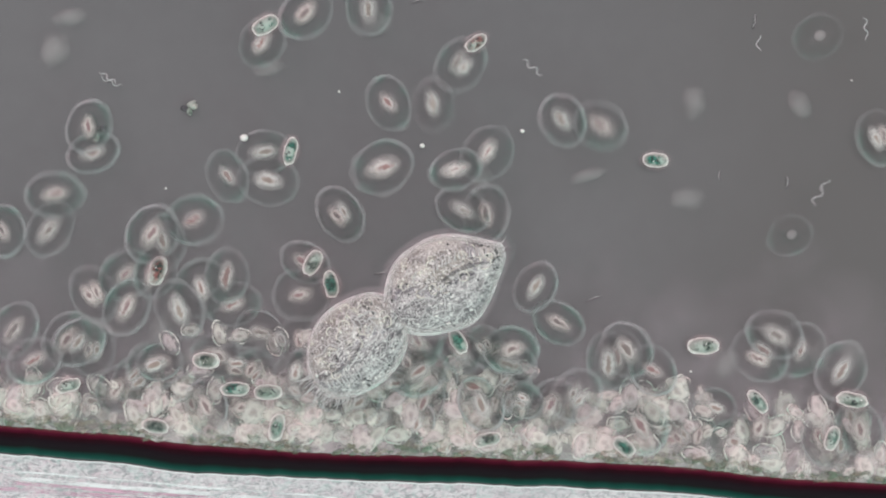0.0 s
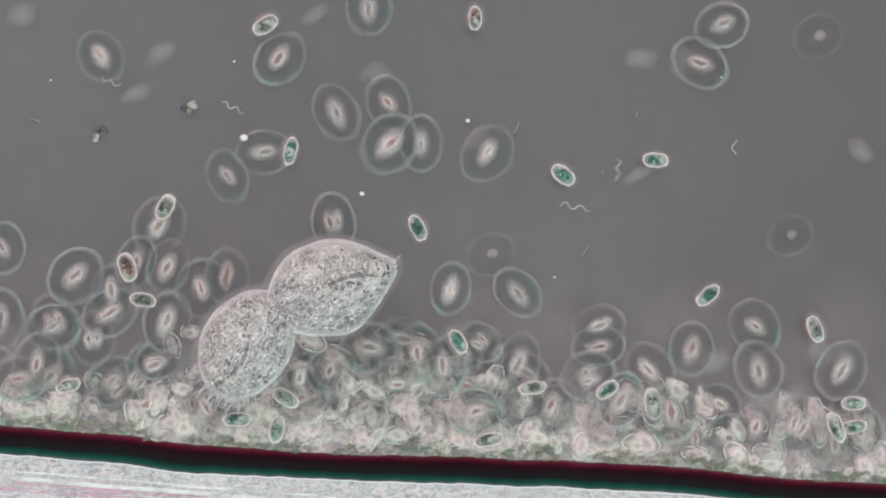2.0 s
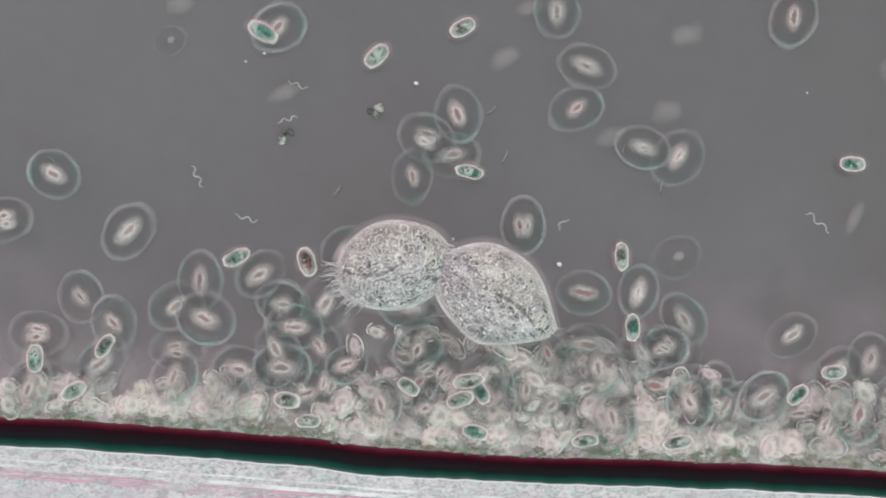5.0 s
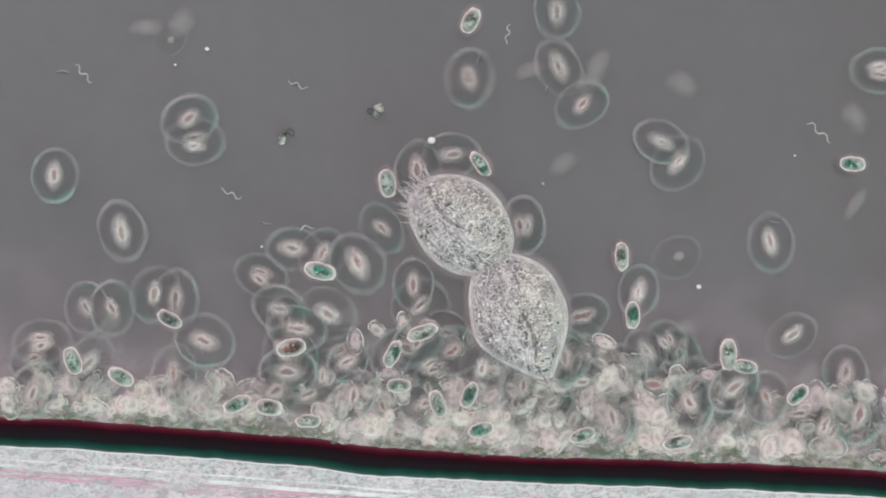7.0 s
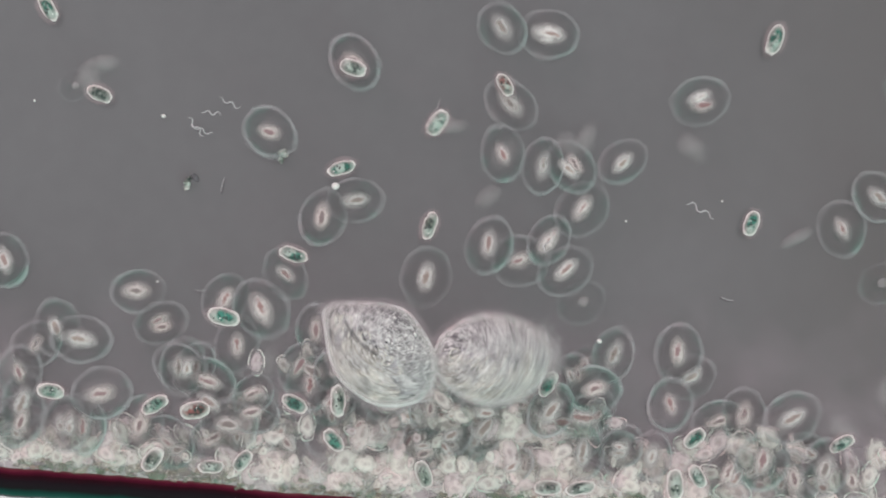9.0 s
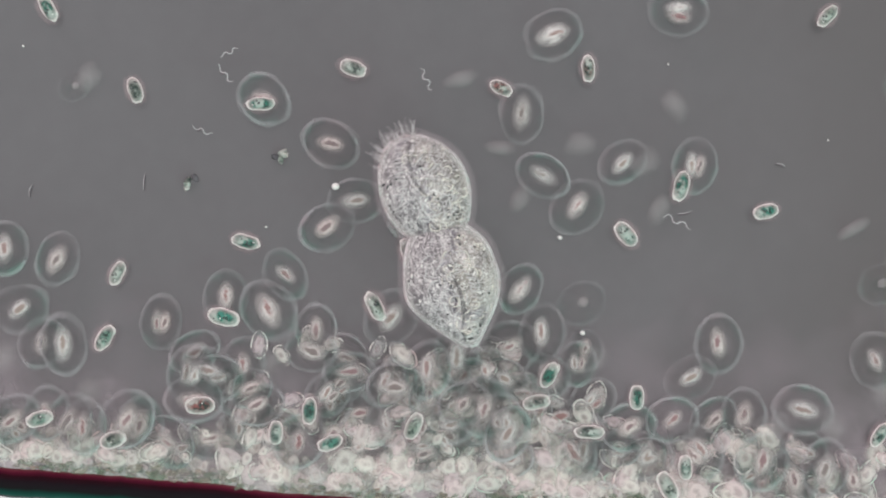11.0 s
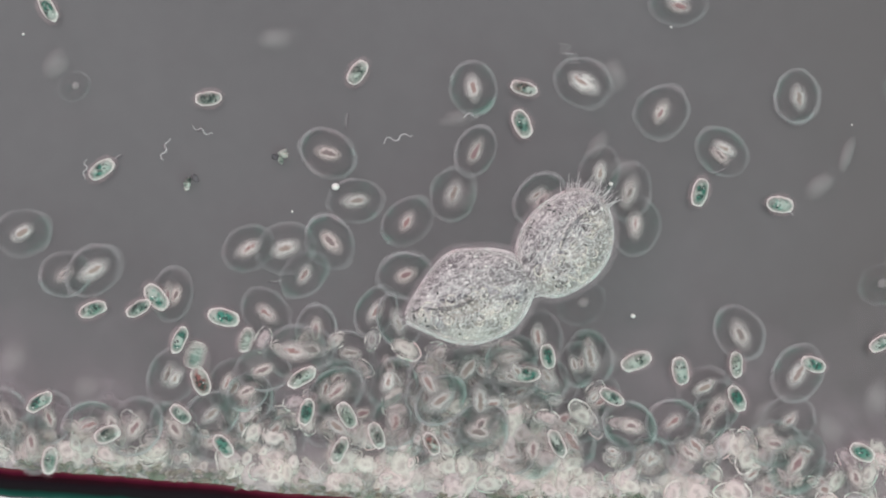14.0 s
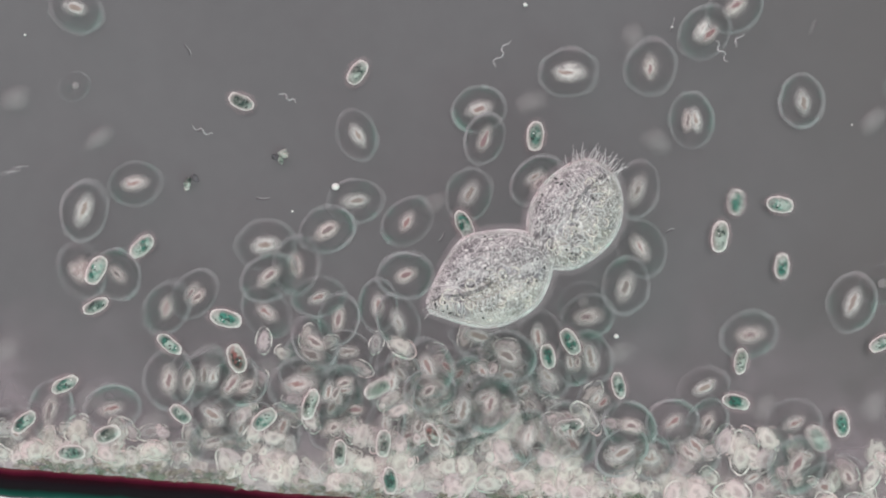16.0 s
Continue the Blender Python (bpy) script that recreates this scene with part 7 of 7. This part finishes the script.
    swim(bright[13], 0.36, [(0, 4.55, -2.37, 130), (0.5, 4.55, -2.22, 120), (1, 4.55, -2.01, 170), (1.5, 4.95, -2.18, 150), (2, 5.4, -2.6, 190), (2.5, 5.47, -2.62, 180), (3, 5.47, -2.62, 180), (3.5, 5.32, -1.55, 180), (4, 1.32, -2.7, 180), (6.5, 1.39, -2.67, 200), (7, 1.32, -2.65, 200), (7.5, 2.8, -2.8, 210), (8, 2.8, -2.8, 210), (8.5, 2.35, -2.77, 220), (9, 4.48, -2.32, 210), (11.5, 4.82, -2.24, 260), (12, 4.73, -2.21, 345), (12.5, 2.44, -1.9, 330), (15, 2.44, -1.9, 330), (15.5, 2.5, -1.8, 282), (16, 2.5, -1.8, 282)])
    swim(bright[14], 0.40, [(0, 0.28, -2.6, 75), (0.5, 0.28, -2.54, 60), (1.5, 0.28, -2.54, 60), (2, 0.28, -2.62, 75), (3, 0.28, -2.62, 75), (3.5, -1.84, -2.16, 0), (4, -3.42, -2.32, 60), (6.5, -2.77, -2.13, -30), (8, -2.77, -2.13, -30), (8.5, -2.82, -2.15, -30), (9, -2.54, -1.85, -10), (11.5, -2.65, -2.26, 20), (12, -2.38, -2.43, 25), (12.5, -2.51, -2.46, -20), (13, -2.59, -2.44, 0), (13.5, -2.36, -2.41, 10), (14, -2.55, -2.46, 80), (14.5, -3.44, -1.68, 80), (15, -2.89, -2.16, 20), (15.5, -3.44, -1.68, 20), (16, -3.44, -1.68, 20)])
    swim(bright[15], 0.38, [(0, 2.15, -2.71, 12), (0.5, 2.15, -2.71, 12), (1, 0.39, -2.72, 0), (1.5, 0.39, -2.72, 0), (2, 2.55, -2.25, 5), (2.5, 2.79, -1.94, 0), (3, 2.3, -0.95, 40), (3.5, 1.67, -1.06, 90), (7.5, 1.67, -1.06, 90), (8, 1.59, -1, 90), (8.5, 1.59, -1, 90), (9, 0.82, -0.38, 70), (11.5, 0.5, -0.83, 110), (12, -0.48, -1.89, 60), (12.5, -0.33, -1.66, 60), (13, -0.46, -1.84, 15), (13.5, -0.84, -2.14, 60), (14, 0.02, -2.37, 62), (14.5, 0.02, -2.37, 62), (15, 0.02, -2.4, 85), (16, 0.02, -2.4, 85)])
    swim(bright[16], 0.41, [(0, 3.36, -2.77, 140), (0.5, 3.21, -2.27, 215), (3, 3.21, -2.27, 215), (3.5, 3.22, -2.27, 215), (4, 3.23, -2.29, 222), (7.5, 3.23, -2.29, 222), (8, 3.22, -2.28, 220), (8.5, 3.17, -2.27, 220), (9, 3.17, -2.27, 220), (11.5, 2.6, -1.56, 300), (12, 2.75, -0.76, 360), (12.5, 1.87, -1.48, 300), (13, 1.87, -1.54, 280), (16, 1.87, -1.54, 280)])
    swim(bright[17], 0.39, [(0, -0.8, -2.59, 170), (0.5, -1.12, -2.39, 150), (1, -1.01, -2.37, 180), (1.5, -1.11, -2.12, 245), (2, -0.91, -1.47, 170), (2.5, -1.85, -2.18, 155), (3, -1.02, 0.05, 195), (3.5, -1.86, 0.23, 180), (4, -3.27, -1.77, 220), (6.5, -2.28, -1.88, 250), (7, -2.34, -1.62, 330), (7.5, -2.67, -1.68, 340), (8, -3.32, 0.65, 275), (8.5, -2.15, 1.09, 240), (9, -2.11, 0.79, 155), (11.5, -1.49, 0.83, 80), (12, -1.14, 0.75, 5), (14, -1.14, 0.75, 5), (14.5, -0.85, 0.72, -25), (16, -0.85, 0.72, -25)])
    swim(bright[18], 0.37, [(0, -0.78, -1.21, 70), (0.5, -1, -1.19, 80), (1.5, -1, -1.19, 80), (2, -1.05, -1.18, 105), (2.5, -1.13, -1.18, 100), (3, -1.05, -1.08, 20), (3.5, -1.16, -1.08, 108), (4, -1.15, -1.08, 108), (6.5, -1.11, -1.49, 60), (7, -1.26, -1.87, 10), (7.5, -1.26, -2.02, 8), (9, -1.26, -2.02, 8), (11.5, -1.21, -1.97, 0), (12.5, -1.21, -1.97, 0), (13, -1.21, -1.76, -70), (14, -1.21, -1.76, -70), (14.5, -0.89, -1.56, -72), (16, -0.89, -1.56, -72)])
    swim(bright[19], 0.40, [(0, -0.09, -2.26, 0), (1, -0.09, -2.26, 0), (1.5, -0.07, -2.53, 0), (2, -0.07, -2.53, 0), (2.5, 0.28, -1.95, 15), (3, 0.28, -1.95, 15), (3.5, -0.51, -0.74, -70), (4, -0.5, -0.74, -70), (6.5, -0.36, -1.93, -118), (7, -0.36, -1.93, -118), (7.5, -0.39, -0.63, -200), (8.5, -0.39, -0.63, -200), (9, -0.39, -0.64, -200), (11.5, -0.98, -0.51, -195), (12, -1.49, -1.59, -280), (12.5, -2.64, -1.94, -328), (15, -2.64, -1.94, -328), (15.5, -2.78, -2.12, -320), (16, -2.78, -2.12, -320)])
    swim(bright[20], 0.38, [(0, -2.43, 2.37, 179), (0.5, -2.31, 2.17, 179), (3.5, -2.31, 2.17, 179), (4, -3.72, -1.89, 220), (6.5, -3.2, -1.99, 290), (7.5, -3.2, -1.99, 290), (8, -3.42, -2.27, 260), (8.5, -3.42, -2.27, 260), (9, -3.44, -1.69, 260), (11.5, -3.44, -1.69, 260), (12, -2.38, -1.43, 290), (12.5, -2.34, -1.27, 260), (13, -3.44, -1.13, 260), (13.5, -3.44, -1.13, 260), (14, -1.26, -1.53, 250), (14.5, -0.38, -1.94, 225), (15, -0.53, -1.99, 245), (15.5, -0.65, -2.1, 218), (16, -0.65, -2.1, 218)])
    swim(bright[21], 0.42, [(0, -1.71, 1.67, 85), (0.5, -1.7, 1.97, 85), (3, -1.7, 1.97, 85), (3.5, -1.92, 1.78, 85), (4, -1.74, 0.64, 30), (6.5, -1.75, -2.09, 25), (7, -1.74, -2.37, 25), (7.5, -1.74, -2.37, 25), (8, -2.49, -1.77, -30), (8.5, -1.57, -1.83, -118), (9, -1.62, -1.97, -150), (11.5, -2.1, -1.2, -120), (12, -2.07, -1.11, -165), (13.5, -2.07, -1.11, -165), (14, -2.17, -1.12, -160), (14.5, -3.44, -1.13, -160), (15, -2.36, -2.39, -180), (16, -2.36, -2.39, -180)])
    swim(bright[22], 0.40, [(0, -1.34, 2.03, 151), (0.5, -1.5, 2.29, 151), (3, -1.5, 2.29, 151), (3.5, -1.72, 2.11, 151), (4, -1.72, 2.11, 151), (6.5, -1.04, -1.23, 150), (7, -1.01, -1.19, 165), (15, -1.01, -1.19, 165), (15.5, -0.99, -1.2, 165), (16, -0.99, -1.2, 165)])
    swim(bright[23], 0.37, [(0, -0.98, 2.39, 86), (0.5, -0.9, 2.1, 86), (3.5, -0.9, 2.1, 86), (4, -1.15, 2.05, 86), (8, -1.15, 2.05, 86), (8.5, -1.16, 2.05, 86), (9, -2.57, 1.55, 120), (14.5, -2.57, 1.55, 120), (15, -2.22, -1.49, 190), (15.5, -2.42, -1.79, 205), (16, -2.42, -1.79, 205)])
    swim(bright[24], 0.41, [(0, -0.61, 1.69, 115), (3.5, -0.61, 1.69, 115), (4, -0.75, 1.84, 115), (6.5, -0.9, 0.8, 155), (7, -0.75, 1.84, 155), (8.5, -0.75, 1.84, 155), (9, -0.7, 2.12, 155), (12, -0.7, 2.12, 155), (12.5, -2.26, 0.68, 200), (13, -3.44, 0.52, 200), (13.5, -3.44, 0.52, 200), (14, -2.09, 0.12, 215), (14.5, -1.93, 0.27, 200), (15, -1.86, -0.02, 121), (15.5, -1.86, -0.02, 121), (16, -1.73, -0.56, 42)])
    swim(bright[25], 0.39, [(0, 0.11, 2.04, 27), (0.5, -0.09, 2.22, 27), (3.5, -0.09, 2.22, 27), (4, -0.35, 2.17, 27), (8.5, -0.35, 2.17, 27), (9, -0.3, 2.45, 27), (12, -0.3, 2.45, 27), (12.5, -2.34, -0.53, 60), (13, -2.44, -0.85, 80), (13.5, -2.44, -0.38, 60), (14, -1.76, -1.11, 30), (14.5, -2.14, -1.09, 25), (16, -2.14, -1.09, 25)])
    swim(bright[26], 0.36, [(0, 0.47, 2.4, 114), (0.5, 0.72, 2.35, 114), (3, 0.72, 2.35, 114), (3.5, 0.5, 2.16, 114), (4, 0.51, 2.16, 114), (8, 0.51, 2.16, 114), (8.5, 0.5, 2.16, 114), (9, 0.71, 2.05, 114), (12, 0.71, 2.05, 114), (12.5, -1.74, -1.07, 118), (13, -1.74, -1.07, 118), (13.5, -1.74, -0.95, 160), (14, -1.61, -1.01, 130), (14.5, -2.14, -0.77, 60), (16, -2.14, -0.77, 60)])
    swim(bright[27], 0.40, [(0, 0.84, 1.7, 156), (0.5, 0.86, -1.3, 75), (1, 0.86, -1.3, 75), (1.5, 2.09, -2.69, 10), (2, 2.16, -2.71, 10), (3.5, 2.16, -2.71, 10), (4, 2.17, -2.71, 10), (8, 2.17, -2.71, 10), (8.5, 2.16, -2.71, 10), (9, 2.16, -2.71, 10), (11.5, 2.25, -2.15, -5), (12, 2.1, -2.61, 20), (12.5, 1.84, -2.29, 30), (13, 1.95, -2.31, 115), (15, 1.95, -2.31, 115), (15.5, 1.97, -2.13, 110), (16, 2.05, -2.16, 190)])
    swim(bright[28], 0.38, [(0, 1.2, 2.06, 94), (2, 1.2, 2.06, 94), (2.5, 1.31, 1.07, 30), (3, 1.8, -0.5, 95), (3.5, 1.57, -0.67, 140), (4, 0.09, -2.22, 125), (6.5, -0.31, -2.21, 180), (8, -0.31, -2.21, 180), (8.5, -0.04, -2.19, 220), (9, -0.84, -2.47, 230), (11.5, -0.51, -2.19, 270), (12, -1.4, -2.28, 270), (12.5, -1.5, -1.94, 345), (13, -1.36, -1.97, 330), (13.5, -1.36, -1.97, 330), (14, -1.39, -2.05, 320), (16, -1.39, -2.05, 320)])
    swim(bright[29], 0.42, [(0, 1.92, 2.41, 133), (0.5, 2.13, 2.27, 133), (3, 2.13, 2.27, 133), (3.5, 1.92, 2.08, 133), (8.5, 1.92, 2.08, 133), (9, 2.12, 1.97, 133), (11.5, 2.23, 0.94, 75), (12, 2.21, 1.3, 60), (12.5, 2.15, 1.3, 55), (13, 2.18, 1.11, -25), (13.5, 2.2, 1.06, -60), (14, 1.66, 0.84, -15), (14.5, 2.99, 0.35, 0), (15, 3.78, 1.12, -25), (15.5, 4.34, 2.03, -25), (16, 4.34, 2.03, -25)])
    swim(bright[30], 0.39, [(0, 2.29, 1.72, 121), (3.5, 2.29, 1.72, 121), (4, 2.28, 2.02, 121), (8, 2.28, 2.02, 121), (8.5, 2.27, 2.02, 121), (9, 2.32, 2.3, 121), (12, 2.32, 2.3, 121), (12.5, 0.47, 1.01, 130), (13, 1.75, 0.35, 115), (13.5, 1.8, 0.37, 115), (14, 1.64, 0.53, 112), (14.5, 1.64, 0.53, 112), (15, 1.74, 0.42, 90), (15.5, 1.81, 0.45, 90), (16, 1.76, 0.42, 85)])
    swim(bright[31], 0.37, [(0, 2.65, 2.08, 12), (3, 2.65, 2.08, 12), (3.5, 2.66, 2.08, 12), (4, 2.68, 2.35, 12), (8.5, 2.68, 2.35, 12), (9, 2.73, 2.63, 12), (12.5, 2.73, 2.63, 12), (13, 2.12, 1.39, -5), (13.5, 2.12, 1.98, -5), (16, 2.12, 1.98, -5)])
    swim(bright[32], 0.41, [(0, 3.02, 2.43, 136), (0.5, 3.14, 1.87, 136), (3.5, 3.14, 1.87, 136), (4, 2.88, 1.82, 136), (8.5, 2.88, 1.82, 136), (9, 2.93, 2.1, 136), (12.5, 2.93, 2.1, 136), (13, 3.4, -0.36, 60), (13.5, 3.12, -0.11, 20), (14, 3.22, -0.08, 75), (14.5, 3.2, 0.21, 0), (15, 2.25, -2.54, -30), (15.5, 1.98, -1.37, -45), (16, 2.07, -1.41, -60)])
    swim(bright[33], 0.38, [(0, 3.74, 1.73, 106), (0.5, 3.99, -1.71, 35), (1, 4.28, -1.55, 90), (1.5, 4.26, -1.53, 15), (2, 4.11, -1.43, 40), (2.5, 4.08, -1.28, 80), (3, 4.09, -1.21, 85), (3.5, 4.17, -1.08, 60), (4, 1.77, -1.75, 90), (6.5, 1.77, -1.58, 90), (7.5, 1.77, -1.58, 90), (8, -0.46, -0.46, 170), (8.5, 0.91, -1.88, 200), (9, 1.87, -1.79, 240), (11.5, 1.89, -1.65, 240), (12, 2.21, -0.58, 240), (12.5, -0.15, -1.69, 240), (13, 3.55, -1.55, 230), (13.5, 3.4, -1.79, 160), (14, 3.55, -1.91, 115), (14.5, 3.54, -1.94, 165), (16, 3.54, -1.94, 165)])
    swim(bright[34], 0.36, [(0, 4.1, 2.09, 54), (0.5, 4.1, 2.09, 54), (1, 3.63, -1.52, 90), (1.5, 3.7, -2.02, 80), (2, 2.82, -0.36, 140), (2.5, 5.2, -0.91, 170), (3, 6.14, -1.01, 170), (3.5, 5.32, -0.45, 170), (4, 4.47, -0.44, 170), (8, 4.47, -0.44, 170), (8.5, 5.32, -0.44, 170), (12.5, 5.32, -0.44, 170), (13, 4.78, -2, 190), (13.5, 4.81, -2.09, 170), (14, 4.66, -2.39, 150), (14.5, 4.68, -2.41, 200), (15, 4.68, -1.99, 230), (15.5, 4.73, -2.14, 255), (16, 4.48, -2.14, 275)])
    swim(bright[35], 0.40, [(0, 4.47, 2.44, 6), (3, 4.47, 2.44, 6), (3.5, 4.14, 2.13, 6), (8.5, 4.14, 2.13, 6), (9, 4.34, 2.02, 6), (11.5, 4.35, 1.45, 50), (12, 4.34, 2.02, 50), (12.5, 4.34, 2.02, 50), (13, 4.26, 0.46, 15), (13.5, 5.32, 0.52, 15), (14, 3.54, -1.61, 90), (14.5, 3.54, -1.53, 5), (15, 3.52, -1.51, 60), (15.5, 3.58, -1.52, 0), (16, 3.58, -1.58, 80)])
    swim(bright[36], 0.37, [(0, 4.84, 1.75, 156), (0.5, 4.51, -0.54, 175), (1, 4.47, -1.75, 165), (1.5, 5.33, -0.85, 160), (2, 5.06, -1.73, 110), (2.5, 5.23, -1.77, 160), (3, 6.14, -1.57, 160), (3.5, 5.32, -1, 160), (4, 4.47, -0.99, 160), (8, 4.47, -0.99, 160), (8.5, 1.87, -2.71, 180), (9, 1.87, -2.71, 180), (11.5, 1.67, -1.86, 200), (12, 0.17, -2.64, 240), (12.5, -1.14, -2.51, 180), (13, -0.06, -2.64, 185), (13.5, -0.06, -2.64, 185), (14, 0.35, -2.24, 110), (14.5, 0.35, -2.24, 110), (15, 0.38, -2.29, 100), (15.5, 0.41, -2.31, 85), (16, 0.41, -2.31, 85)])
    swim(bright[37], 0.39, [(0, 5.92, 2.46, 129), (0.5, 5.77, 2.24, 129), (3, 5.77, 2.24, 129), (3.5, 5.35, 2.06, 129), (4, 4.3, 1.74, 129), (8, 4.3, 1.74, 129), (8.5, 4.29, 1.74, 129), (9, 3.89, 1.27, 70), (11.5, 3.05, -0.07, 80), (12, 3.2, -0.36, 120), (12.5, 2.15, -1.52, 120), (13, 2.5, -1.53, 70), (13.5, 1.72, -1.76, 30), (14, 1.67, -1.7, 0), (14.5, 1.2, -0.28, 85), (15, 1.13, -0.37, 115), (16, 1.13, -0.37, 115)])
    swim(bright[38], 0.37, [(0, 6.29, 1.76, 158), (0.5, 6.17, 2.05, 158), (3, 6.17, 2.05, 158), (3.5, 5.15, 1.73, 158), (4, 4.47, 1.22, 158), (8, 4.47, 1.22, 158), (8.5, 5.32, 1.22, 158), (12.5, 5.32, 1.22, 158), (13, 4.13, 0.25, 190), (13.5, 4.16, -0.16, 220), (14, 3.93, -0.19, 170), (16, 3.93, -0.19, 170)])


motions()
